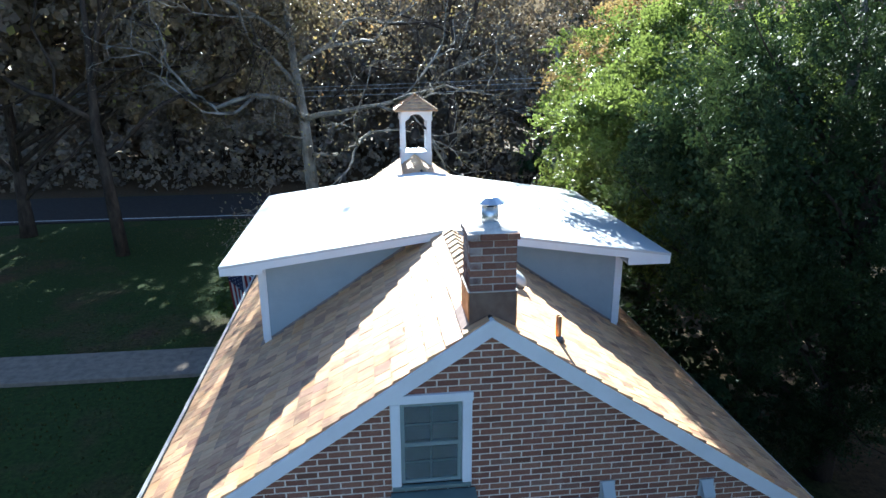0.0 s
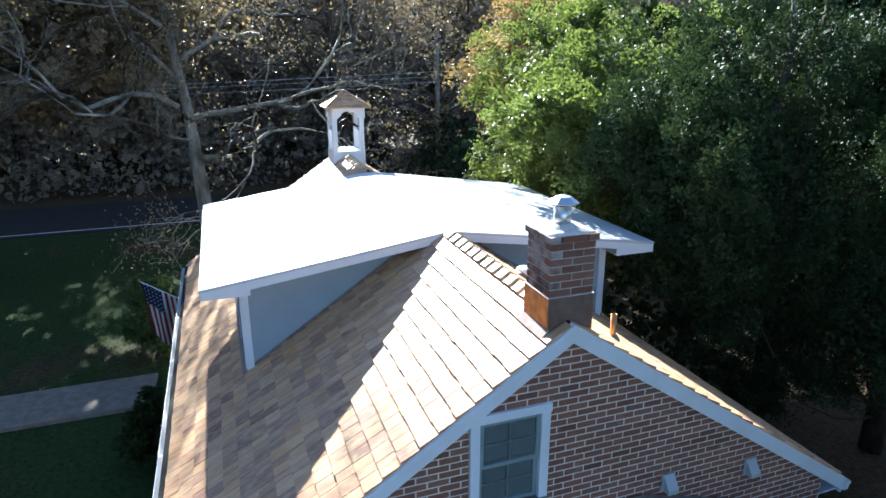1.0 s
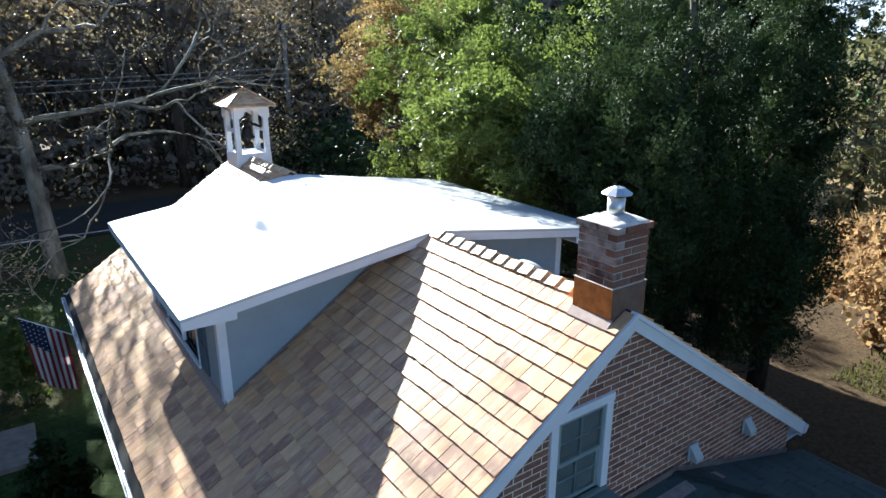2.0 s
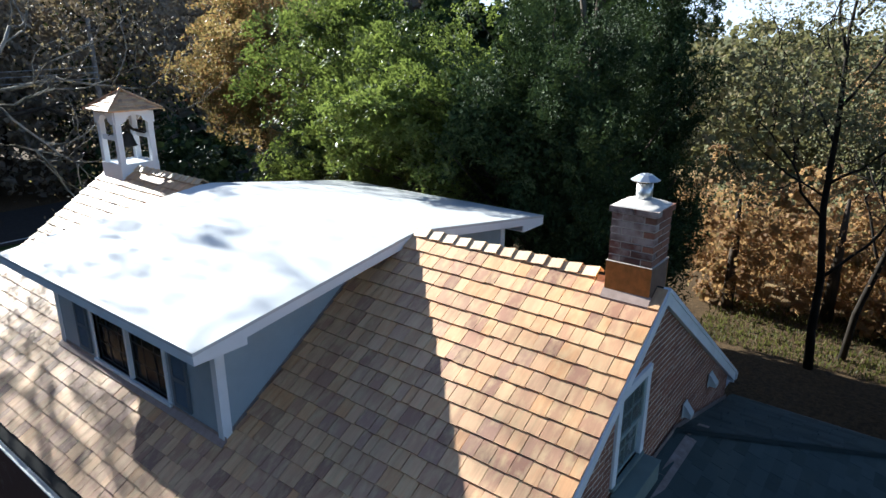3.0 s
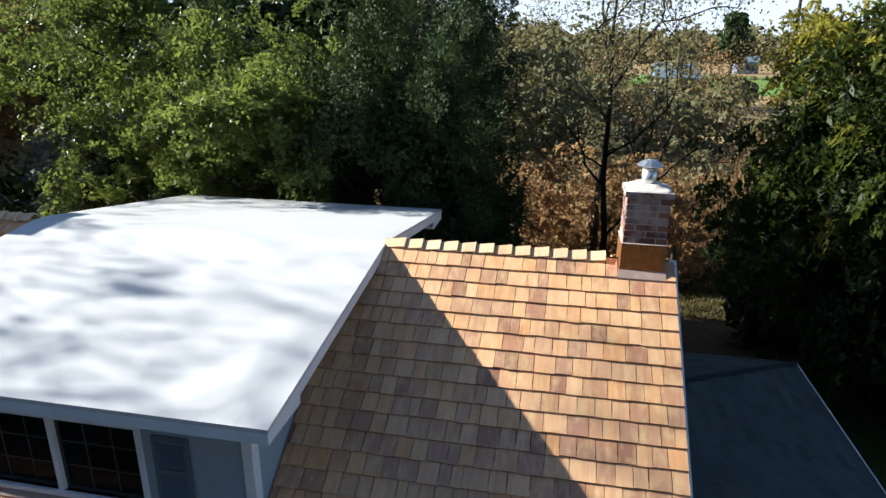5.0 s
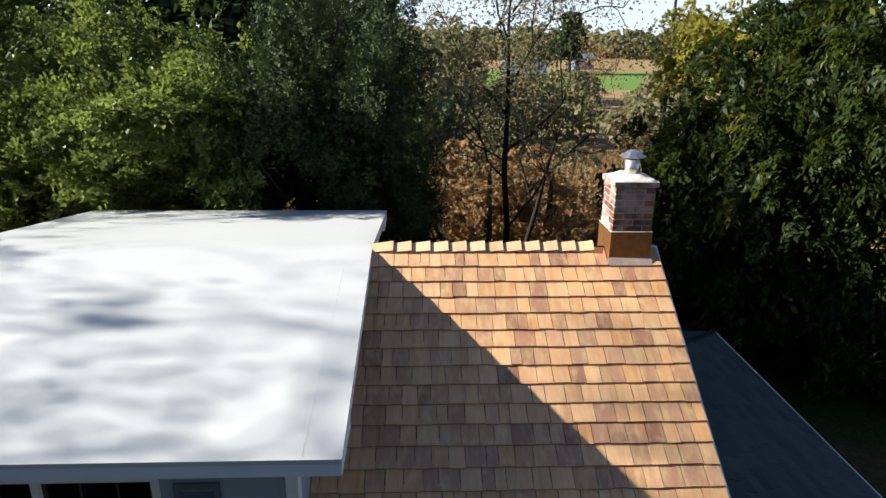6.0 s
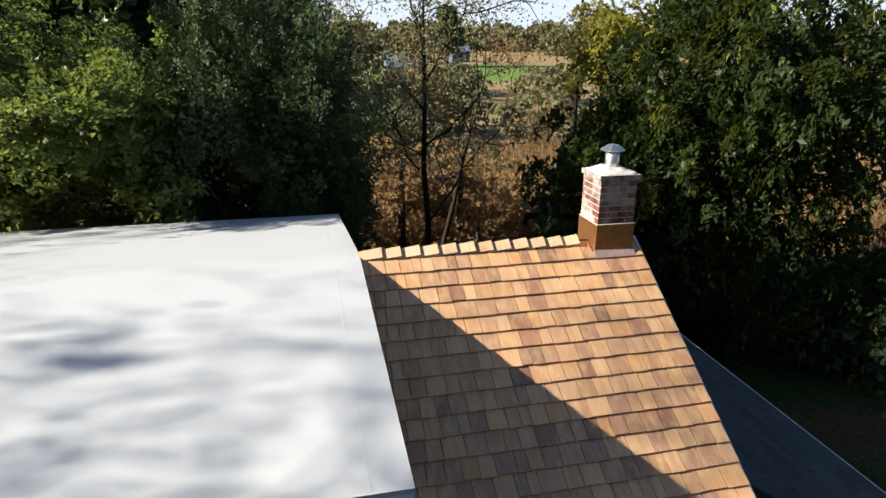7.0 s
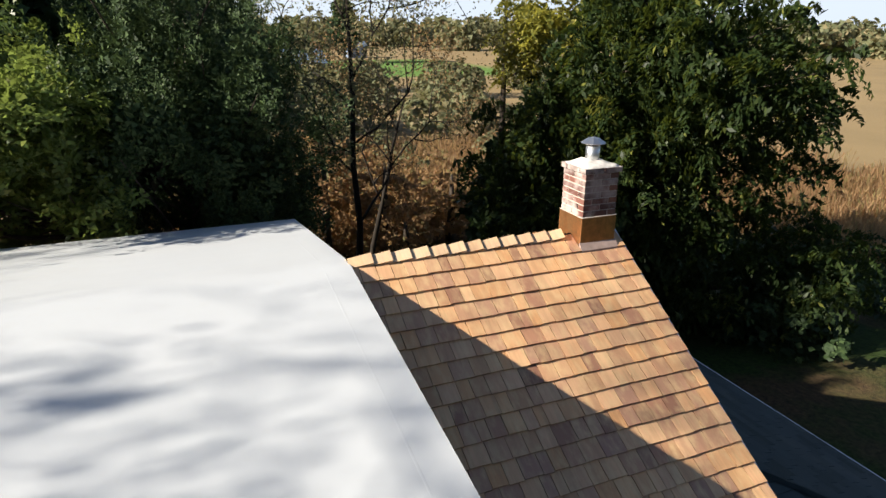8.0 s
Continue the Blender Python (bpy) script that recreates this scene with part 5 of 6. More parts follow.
def bough_tree(name, label, base, trunk_pts, trunk_rad, crowns, leaf, material, barkmat, seed, group="", narrow=0.5, lift=0.2, droop=0.2, face_up=0.6, leaf_droop=0.2, rise=0.5, limbs=30, inner=9000, big=0.12, tri=True, hollows=(), sprigs=None):
    """A trunk, bent boughs out to the edge of the crown, and leafy sprays along each bough with dark gaps between. crowns: (centre, radii, boughs, sprays on each, leaves on each spray, spray length, plume width)."""
    g = np.random.default_rng(seed)
    t = thing(name, label, "tree", group, at=base)
    under(part("trunk", tube(bmesh.new(), trunk_pts, trunk_rad, 10), barkmat, None, "", True), t)
    line = np.array(trunk_pts, float)
    places, facing, core, paths = [], [], [], []
    for centre, radii, boughs, sprays, per, length, plume in crowns:
        tips = spaced(clumps_in(g, centre, radii, boughs * 8, 0.66, 0.22), boughs, plume * 1.25)
        flat_run = np.hypot(tips[:, 0] - base[0], tips[:, 1] - base[1])
        z = np.clip(tips[:, 2] - rise * flat_run, line[0, 2] + 1.2, line[-1, 2] - 0.4)
        starts = np.stack([np.interp(z, line[:, 2], line[:, k]) for k in range(3)], 1)
        p, d = bough_sprays(g, starts, tips, sprays, per, length, plume, lift, droop, face_up)
        places.append(p)
        facing.append(d)
        core.append(clumps_in(g, centre, np.array(radii) * 0.6, max(10, int(inner * boughs / sum(c[2] for c in crowns))), 0.1, 0.2))
        paths += list(zip(starts, tips))
    at, ways, core = np.concatenate(places), np.concatenate(facing), np.concatenate(core)
    for centre, radii in hollows:
        def outside(p):
            return (((p - np.array(centre)) / np.array(radii)) ** 2).sum(axis=1) > g.uniform(0.7, 1.15, size=len(p))
        keep = outside(at)
        at, ways, core = at[keep], ways[keep], core[outside(core)]
    under(new("inner_leaves", leaves_mesh("inner_leaves", core, big, material, seed + 2, leaf_droop, 0.7, 0.35, None, tri)), t)
    for k in g.choice(len(paths), size=min(limbs, len(paths)), replace=False):
        a, b = paths[k]
        far = np.linalg.norm(b - a)
        mid = a + (b - a) * 0.5 + g.normal(size=3) * 0.07 * far - np.array([0, 0, 0.05 * far])
        r = min(0.045, 0.010 + 0.010 * far) * g.uniform(0.8, 1.2)
        under(part("limb", tube(bmesh.new(), [a, a + (mid - a) * 0.5 + g.normal(size=3) * 0.04, mid, mid + (b - mid) * 0.55 + g.normal(size=3) * 0.06, b], [r, r * 0.85, r * 0.6, r * 0.35, 0.006], 6), BARK_DARK, None, "", True), t)
    under(new("crown", leaves_mesh("crown", at, leaf, material, seed + 1, leaf_droop, narrow, 0.4, ways, tri)), t)
    if sprigs:
        # some outermost sprays get a yellow that paints in sunlight through the leaves
        count, turned = sprigs
        ends = g.choice(len(paths), size=count, replace=False)
        a, b = np.array([paths[k][0] for k in ends]), np.array([paths[k][1] for k in ends])
        p, d = bough_sprays(g, b + (a - b) * 0.12, b + (b - a) * 0.06, 7, 15, length * 0.9, plume * 0.4, lift, droop, face_up)
        tagged(under(new("sprig", leaves_mesh("sprig", p, leaf, turned, seed + 5, leaf_droop, narrow, 0.4, d, tri)), t), "outer sprays coloured yellow as if lit through")
    return t


def grow(g, start, way, length, radius, depth, segments, tips, wander=0.35, shrink=0.66, up=0.10):
    """Branches that fork again and again: fills segments with (points, radii) and tips with end places."""
    pts, rad = [np.array(start, float)], [radius]
    d = np.array(way, float)
    steps = 5
    for k in range(steps):
        d = d + g.normal(size=3) * wander * 0.45 + np.array([0, 0, up * 0.3])
        d /= np.linalg.norm(d)
        pts.append(pts[-1] + d * length / steps)
        rad.append(radius * (1 - (k + 1) / steps * (1 - shrink)))
    segments.append((pts, rad, depth))
    if depth == 0:
        tips.extend(pts[1:])
        return
    for k in range(2 if g.uniform() < 0.55 else 3):
        side = g.normal(size=3)
        side -= d * side.dot(d)
        side /= np.linalg.norm(side)
        q = d * g.uniform(0.55, 0.9) + side * g.uniform(0.5, 0.95)
        at = pts[-1] if k == 0 else pts[g.integers(2, steps + 1)]
        grow(g, at, q / np.linalg.norm(q), length * g.uniform(0.6, 0.82), radius * shrink * g.uniform(0.75, 0.95), depth - 1, segments, tips, wander, shrink, up)


def bare_tree(name, label, base, trunk_pts, trunk_rad, boughs, barkmat, leafmat, seed, leaf, per_tip, spread, depth=3, wander=0.35, narrow=0.7, tops=(), sparse=99.0):
    """A tree whose limbs show: trunk, each bough with its twigs, and thin leaves at the twigs."""
    g = np.random.default_rng(seed)
    t = thing(name, label, "tree", at=base)
    under(part("trunk", tube(bmesh.new(), trunk_pts, trunk_rad, 10), barkmat, None, "", True), t)
    tips = []
    for start, way, length, radius in boughs:
        segs = []
        w = np.array(way, float)
        grow(g, start, w / np.linalg.norm(w), length, radius, depth, segs, tips, wander)
        verts, faces = [], []
        for pts, rad, dep in segs:
            v, f = tube_data([tuple(p) for p in pts], [max(0.006, r) for r in rad], 6 if dep > 0 else 4)
            k = len(verts)
            verts.extend(v)
            faces.extend(tuple(k + j for j in q) for q in f)
        under(new("limb", mesh_of("limb", verts, faces, barkmat, True)), t)
    tips = np.array(tips)
    tips = tips[(tips[:, 2] < sparse) | (g.uniform(size=len(tips)) < 0.16)]
    if per_tip > 0:
        n = int(len(tips) * per_tip)
        c = tips[g.integers(0, len(tips), size=n)] + g.normal(size=(n, 3)) * spread
        under(new("crown", leaves_mesh("crown", c, leaf, leafmat, seed + 1, 0.5, narrow)), t)
    for centre, radii, count, per, size in tops:
        c = clump_leaves(g, clumps_in(g, centre, radii, count, 0.2), per, size)
        under(new("crown", leaves_mesh("crown", c, leaf * 1.3, leafmat, seed + 3, 0.5, narrow)), t)
    return t


# evergreens and leafy trees along the far side of the house
SIDE = "trees beside the house"
bough_tree("evergreen_tree", "tall dense dark evergreen beside the house", (8.9, 9.9, 0.3),
           [(8.9, 9.9, 0.1), (8.9, 9.9, 3.0), (8.8, 9.8, 6.0), (8.7, 9.6, 9.0), (8.6, 9.5, 12.0)], [0.27, 0.22, 0.17, 0.10, 0.03],
           # the last two small crowns are added to keep sun off wing and ground
           [((8.4, 9.6, 6.0), (2.8, 2.0, 4.9), 62, 24, 70, 0.46, 0.44), ((6.1, 8.9, 6.9), (1.5, 1.3, 2.3), 20, 24, 66, 0.44, 0.40), ((6.2, 10.6, 7.3), (1.6, 1.0, 1.7), 18, 24, 60, 0.44, 0.40), ((5.7, 9.6, 6.7), (0.9, 1.7, 1.2), 14, 24, 60, 0.40, 0.36), ((5.8, 9.2, 5.4), (0.7, 1.0, 0.6), 8, 22, 50, 0.40, 0.34), ((5.0, 10.2, 7.0), (0.5, 0.8, 0.7), 6, 22, 50, 0.36, 0.28)],
           0.062, LEAF_CEDAR, BARK_DARK, 21, SIDE, 0.5, 0.75, 0.05, 0.25, 0.0, 0.9, 34, 12000, 0.09,
           hollows=(((6.3, 10.2, 5.9), (1.8, 0.65, 1.0)), ((5.6, 10.9, 8.6), (1.6, 0.5, 0.8))))
bough_tree("evergreen_tree", "tall narrow dark evergreen against the sky", (11.0, 8.9, 0.2),
           [(11.0, 8.9, 0.0), (11.0, 8.9, 4.0), (11.0, 8.9, 8.0), (11.0, 8.9, 12.4)], [0.22, 0.18, 0.12, 0.03],
           [((10.9, 9.0, 6.6), (1.35, 1.25, 5.2), 40, 24, 60, 0.46, 0.40), ((9.5, 8.4, 3.9), (1.9, 1.2, 1.6), 22, 24, 50, 0.5, 0.42)],
           0.064, LEAF_CEDAR, BARK_DARK, 33, SIDE, 0.5, 0.8, 0.05, 0.25, 0.0, 1.0, 14, 9000, 0.12)
bough_tree("leafy_tree", "green broadleaf tree with a leaning grey trunk, lit along one edge", (8.6, 12.2, 0.4),
           [(8.6, 12.2, 0.2), (8.4, 11.6, 3.0), (8.1, 10.95, 4.85), (8.0, 10.2, 5.97), (8.0, 9.9, 6.65), (7.9, 9.62, 7.55), (7.9, 9.5, 8.6), (7.9, 9.9, 10.6)], [0.19, 0.15, 0.125, 0.105, 0.095, 0.08, 0.065, 0.02],
           # the last two clumps are added to shade the wing and the slab's east edge
           [((8.1, 13.8, 6.9), (2.9, 2.2, 3.3), 42, 24, 46, 0.50, 0.46), ((5.8, 13.4, 6.9), (1.4, 1.2, 1.9), 20, 24, 50, 0.44, 0.42), ((5.3, 11.0, 5.9), (1.1, 1.3, 0.7), 9, 18, 34, 0.40, 0.32), ((4.7, 12.5, 7.2), (1.2, 0.7, 0.4), 12, 18, 34, 0.40, 0.30), ((4.6, 11.5, 7.4), (0.7, 0.5, 0.35), 10, 22, 40, 0.40, 0.30)],
           0.078, LEAF_GREEN, BARK_GREY, 45, SIDE, 0.62, 0.1, 0.25, 0.75, 0.4, 0.35, 44, 6000, 0.09,
           hollows=(((6.3, 10.2, 5.9), (1.8, 0.65, 1.0)), ((5.6, 10.9, 8.6), (1.6, 0.5, 0.8))))
bough_tree("leafy_tree", "broadleaf tree with bright green leaves at the wood's edge", (8.2, 16.6, 0.4),
           [(8.2, 16.6, 0.2), (8.1, 16.5, 3.5), (8.0, 16.3, 6.5), (7.9, 16.2, 12.0)], [0.22, 0.17, 0.11, 0.03],
           [((7.5, 16.0, 6.4), (2.5, 2.2, 3.6), 44, 24, 46, 0.50, 0.46), ((5.8, 14.5, 5.3), (1.3, 1.4, 1.4), 16, 22, 44, 0.44, 0.40)],
           0.078, LEAF_GREEN, BARK_DARK, 47, SIDE, 0.62, 0.1, 0.25, 0.75, 0.4, 0.35, 30, 5000, 0.09)
bough_tree("holly_tree", "dark holly with glossy leaves catching the sky", (6.9, 15.6, 0.5),
           [(6.9, 15.6, 0.3), (6.8, 15.5, 2.5), (6.6, 15.3, 4.5), (6.5, 15.2, 6.8)], [0.13, 0.10, 0.07, 0.02],
           [((5.8, 15.4, 5.1), (1.1, 1.1, 1.8), 20, 22, 34, 0.42, 0.40)],
           0.085, LEAF_HOLLY, BARK_DARK, 49, SIDE, 0.55, 0.1, 0.15, 0.8, 0.3, 0.3, 14, 2500, 0.12)
bough_tree("autumn_tree", "broadleaf tree turning yellow and rust", (10.6, 23.6, 0.4),
           [(10.6, 23.6, 0.2), (10.5, 23.5, 3.5), (10.4, 23.3, 6.5), (10.3, 23.2, 10.2)], [0.24, 0.19, 0.12, 0.03],
           [((10.0, 22.9, 7.9), (3.0, 2.8, 2.6), 50, 22, 36, 0.66, 0.58)],
           0.11, LEAF_AUTUMN, BARK_DARK, 57, SIDE, 0.65, 0.05, 0.3, 0.7, 0.4, 0.25, 26, 4000, 0.17)
bough_tree("leafy_tree", "yellow-green broadleaf tree behind the evergreen", (12.4, 19.4, 0.3),
           [(12.4, 19.4, 0.1), (12.3, 19.4, 4.0), (12.2, 19.3, 9.0)], [0.20, 0.15, 0.04],
           [((11.0, 19.4, 7.4), (2.2, 2.4, 2.5), 28, 22, 30, 0.75, 0.6)],
           0.11, LEAF_GREEN, BARK_DARK, 63, SIDE, 0.62, 0.1, 0.3, 0.7, 0.4, 0.3, 16, 4000, 0.17)
bough_tree("broadleaf_tree", "large dark broadleaf tree with drooping leaves", (8.9, -0.8, 0.2),
           [(8.9, -0.8, 0.0), (8.8, -0.7, 2.5), (8.6, -0.5, 5.0), (8.5, -0.4, 8.0), (8.4, -0.3, 11.2)], [0.30, 0.24, 0.19, 0.12, 0.03],
           [((8.2, -1.0, 6.7), (4.1, 3.8, 3.2), 84, 26, 28, 0.50, 0.54), ((9.8, 1.7, 4.9), (1.9, 1.9, 2.0), 24, 24, 26, 0.5, 0.5), ((8.0, 0.0, 2.9), (2.8, 2.9, 2.0), 30, 22, 24, 0.55, 0.55), ((7.0, -4.6, 2.2), (2.6, 2.9, 1.8), 34, 20, 22, 0.5, 0.5)],
           0.172, LEAF_WALNUT, BARK_DARK, 71, SIDE, 0.36, -0.15, 0.75, 0.45, 1.4, 0.25, 30, 9000, 0.2, tri=False, sprigs=(16, LEAF_SPRIG))
bough_tree("autumn_tree", "yellowing broadleaf tree in the sun behind the dark one", (11.8, 1.4, 0.1),
           [(11.8, 1.4, -0.1), (11.8, 1.5, 4.0), (11.6, 1.6, 9.4)], [0.16, 0.12, 0.03],
           [((10.7, 0.9, 8.2), (1.2, 0.8, 0.9), 12, 20, 26, 0.5, 0.45)],
           0.13, LEAF_YELLOW, BARK_DARK, 83, SIDE, 0.42, -0.05, 0.6, 0.5, 1.0, 0.4, 10, 800, 0.16, tri=False)

# thin half-bare tree with two stems
bare_tree("thin_tree", "thin half-bare dark tree with a forked stem and brown leaves", (13.6, 5.2, 0.1),
          [(13.6, 5.2, -0.1), (13.5, 5.3, 1.4), (13.3, 5.3, 2.8), (13.0, 5.5, 4.6), (12.8, 5.5, 6.6), (12.6, 5.6, 8.6), (12.6, 5.5, 10.6)],
          [0.13, 0.11, 0.095, 0.08, 0.06, 0.038, 0.014],
          [((13.3, 5.3, 2.8), (0.3, -1.0, 1.2), 2.0, 0.045), ((13.0, 5.5, 4.4), (0.2, 1.0, 1.1), 1.9, 0.038), ((12.9, 5.5, 5.2), (-0.2, -1.0, 1.0), 2.1, 0.038), ((12.9, 5.5, 4.9), (-0.6, 0.8, 0.9), 1.7, 0.03),
           ((12.8, 5.5, 6.2), (0.3, 1.0, 1.3), 2.0, 0.045), ((12.7, 5.5, 7.0), (0.1, -1.0, 1.3), 2.1, 0.04), ((12.7, 5.5, 7.4), (-0.5, 0.9, 0.8), 1.8, 0.03), ((12.6, 5.6, 8.2), (0.5, 0.6, 1.3), 1.8, 0.035), ((12.6, 5.5, 8.9), (-0.2, -0.8, 1.2), 1.7, 0.03), ((12.6, 5.5, 9.6), (0.2, 0.9, 1.0), 1.5, 0.022), ((12.6, 5.5, 10.2), (0.1, -0.7, 1.2), 1.3, 0.018)],
          BARK_BLACK, LEAF_FAR, 91, 0.075, 9.0, 0.28, 4, 0.42)
bare_tree("thin_tree", "thin dark sapling leaning outwards with few brown leaves", (14.9, 4.6, 0.1),
          [(14.9, 4.6, -0.1), (14.8, 4.5, 1.5), (14.6, 4.2, 3.0), (14.5, 3.9, 4.6), (14.4, 3.5, 6.2)],
          [0.10, 0.085, 0.075, 0.05, 0.02],
          [((14.6, 4.2, 3.0), (0.2, 1.0, 1.2), 1.8, 0.04), ((14.5, 3.9, 4.2), (0.3, -1.0, 1.1), 1.8, 0.04), ((14.45, 3.7, 5.2), (-0.2, 0.7, 1.2), 1.5, 0.03)],
          BARK_BLACK, LEAF_DRY, 95, 0.07, 5.0, 0.26, 4, 0.4)

# pale-limbed sycamore on the lawn by the road, and a second trunk beyond
bare_tree("sycamore_tree", "old sycamore with pale crooked limbs and sparse yellow leaves", (-1.95, 26.5, GZ),
          [(-1.8, 26.5, GZ - 0.2), (-1.9, 26.5, 2.8), (-2.0, 26.4, 4.6), (-2.1, 26.5, 6.2), (-2.35, 26.4, 8.4), (-2.5, 26.3, 10.6), (-2.4, 26.2, 13.0), (-2.2, 26.2, 15.4)],
          [0.34, 0.27, 0.23, 0.19, 0.14, 0.11, 0.08, 0.03],
          [((-2.05, 26.4, 5.9), (-1.0, -0.1, 0.85), 3.9, 0.12), ((-2.1, 26.4, 6.0), (1.0, -0.2, 0.55), 4.2, 0.11), ((-2.2, 26.4, 7.2), (-1.0, 0.2, 0.55), 3.6, 0.10),
           ((-2.3, 26.4, 8.0), (1.0, 0.1, 0.7), 4.0, 0.11), ((-2.4, 26.3, 9.0), (-1.0, -0.2, 0.8), 3.6, 0.09), ((-2.0, 26.3, 5.3), (-1.0, -0.2, -0.1), 1.5, 0.05),
           ((-1.95, 26.4, 4.6), (1.0, -0.35, 0.25), 3.8, 0.09), ((-2.4, 26.2, 11.0), (0.6, 0.6, 0.7), 2.4, 0.035),
           ((-2.4, 26.2, 11.4), (1.0, -0.2, 0.6), 2.6, 0.035), ((-2.4, 26.2, 12.2), (-1.0, 0.1, 0.6), 3.2, 0.05), ((-2.3, 26.2, 12.8), (0.8, 0.2, 0.5), 2.2, 0.032), ((-2.3, 26.2, 14.0), (-0.9, -0.2, 0.8), 2.4, 0.035), ((-2.35, 26.2, 12.0), (1.0, 0.0, 0.22), 2.6, 0.035)],
          # the high clumps in tops are added, mostly unseen, to dapple roof and slab
          BARK_PALE, LEAF_SYCAMORE, 103, 0.078, 3.0, 0.42, 5, 0.5, sparse=11.8, tops=(((-1.2, 26.2, 13.3), (1.7, 2.2, 1.0), 19, 30, 0.22), ((0.3, 26.2, 13.25), (1.2, 0.8, 0.35), 10, 13, 0.11), ((1.85, 26.2, 12.75), (0.35, 0.5, 0.15), 3, 20, 0.10), ((-1.7, 26.2, 11.0), (1.8, 1.8, 1.4), 58, 60, 0.34), ((-3.0, 25.6, 9.0), (4.6, 1.6, 2.0), 40, 30, 0.5)))
bare_tree("roadside_tree", "dark-trunked roadside tree with thinning brown leaves", (-9.4, 25.6, GZ),
          [(-9.4, 25.6, GZ - 0.2), (-9.5, 25.5, 3.5), (-9.6, 25.4, 6.0), (-9.4, 25.4, 9.0), (-9.3, 25.3, 12.5)],
          [0.27, 0.22, 0.18, 0.12, 0.04],
          [((-9.55, 25.4, 4.8), (1.0, 0.0, 0.7), 3.8, 0.12), ((-9.6, 25.4, 6.2), (-1.0, 0.2, 0.7), 3.8, 0.12), ((-9.5, 25.4, 7.4), (0.9, -0.4, 0.8), 3.6, 0.11),
           ((-9.4, 25.4, 9.0), (0.6, 0.5, 0.9), 3.2, 0.09), ((-9.4, 25.4, 10.4), (-0.6, -0.3, 0.9), 3.0, 0.08)],
          BARK_DARK, LEAF_SYCAMORE, 109, 0.12, 1.0, 0.4, 5, 0.45)
bare_tree("roadside_tree", "broad tree over the road with rust-brown leaves", (5.6, 39.5, GZ),
          [(5.6, 39.5, GZ - 0.2), (5.6, 39.4, 4.0), (5.5, 39.3, 8.0), (5.4, 39.3, 13.0)], [0.34, 0.27, 0.2, 0.06],
          [((5.6, 39.4, 4.6), (1.0, -0.4, 0.6), 4.4, 0.13), ((5.55, 39.4, 6.0), (-1.0, -0.5, 0.6), 4.6, 0.13), ((5.5, 39.3, 8.0), (0.8, -0.5, 0.8), 4.2, 0.11),
           ((5.5, 39.3, 9.6), (-0.8, -0.4, 0.7), 4.2, 0.10), ((5.4, 39.3, 11.0), (0.2, -0.8, 0.8), 3.8, 0.09)],
          BARK_DARK, LEAF_AUTUMN, 117, 0.24, 2.0, 0.5, 4, 0.4)


tree("roadside_tree", "broad roadside tree with a yellow-brown crown over the lawn's edge", "tree", (-14.5, 29.0, GZ), 13.0,
     # the last crown is added to block sun from the lawn
     [((-13.5, 28.6, 10.6), (5.0, 4.0, 3.6), 70, 210, 0.9), ((-7.0, 30.0, 10.2), (5.5, 3.2, 2.2), 80, 260, 0.85), ((-8.0, 30.4, 7.4), (4.6, 2.6, 1.3), 34, 200, 0.8)],
     0.24, LEAF_SYCAMORE, BARK_DARK, 131, 0.3, 20, droop=0.4, narrow=0.7)


# ---- woods across the road ----
def woods(name, label, spots, leaf, material, seed, per=42, radius=0.9, trunks=0, barkmat=BARK_DARK, inner=6):
    """A stand of trees too many to count: crowns of leaves over thin trunks. spots: (centre, radii, clumps)."""
    g = np.random.default_rng(seed)
    t = thing(name, label, "woods", kind="stuff", at=spots[0][0])
    pts, ways, core = [], [], []
    verts, faces = [], []
    for centre, radii, count in spots:
        c = clumps_in(g, centre, radii, max(6, count // 4), 0.45)
        c[:, 2] = np.maximum(c[:, 2], 0.4)
        p, d = lobed_leaves(g, centre, c, radius * 1.25, per * 4, 0.75)
        pts.append(p)
        ways.append(d)
        inside = clumps_in(g, centre, np.array(radii) * 0.95, max(4, count * inner), 0.1, 0.2)
        inside[:, 2] = np.maximum(inside[:, 2], 0.2)
        core.append(inside)
        for k in range(trunks):
            x, y = centre[0] + g.uniform(-0.5, 0.5) * radii[0], centre[1] + g.uniform(-0.5, 0.5) * radii[1]
            h = centre[2] + radii[2] * 0.6
            v, f = tube_data([(x, y, -0.2), (x + g.uniform(-0.3, 0.3), y, h * 0.5), (x + g.uniform(-0.6, 0.6), y, h)], [0.2, 0.15, 0.05], 6)
            q = len(verts)
            verts.extend(v)
            faces.extend(tuple(q + j for j in w) for w in f)
    ob = under(new("leaves", leaves_mesh("leaves", np.concatenate(pts), leaf, material, seed + 1, 0.2, 0.7, 0.35, np.concatenate(ways))), t)
    tagged(ob, kind="stuff")
    ob = under(new("inner_leaves", leaves_mesh("inner_leaves", np.concatenate(core), leaf * 1.6, material, seed + 2, 0.2, 0.8)), t)
    tagged(ob, kind="stuff")
    if verts:
        tagged(under(new("trunks", mesh_of("trunks", verts, faces, barkmat, True)), t), kind="stuff")
    return t


g = np.random.default_rng(7)
spots = [((x + g.uniform(-1.5, 1.5), 45 + g.uniform(-2.5, 4), 8.4 + g.uniform(-1, 1.5)), (4.4, 4.2, 7.8 + g.uniform(-1, 1.2)), 170) for x in range(-38, 36, 6)]
woods("woods", "brown and olive autumn woodland across the road", spots, 0.19, LEAF_WOODS, 201, 54, 0.85, 2, inner=38)
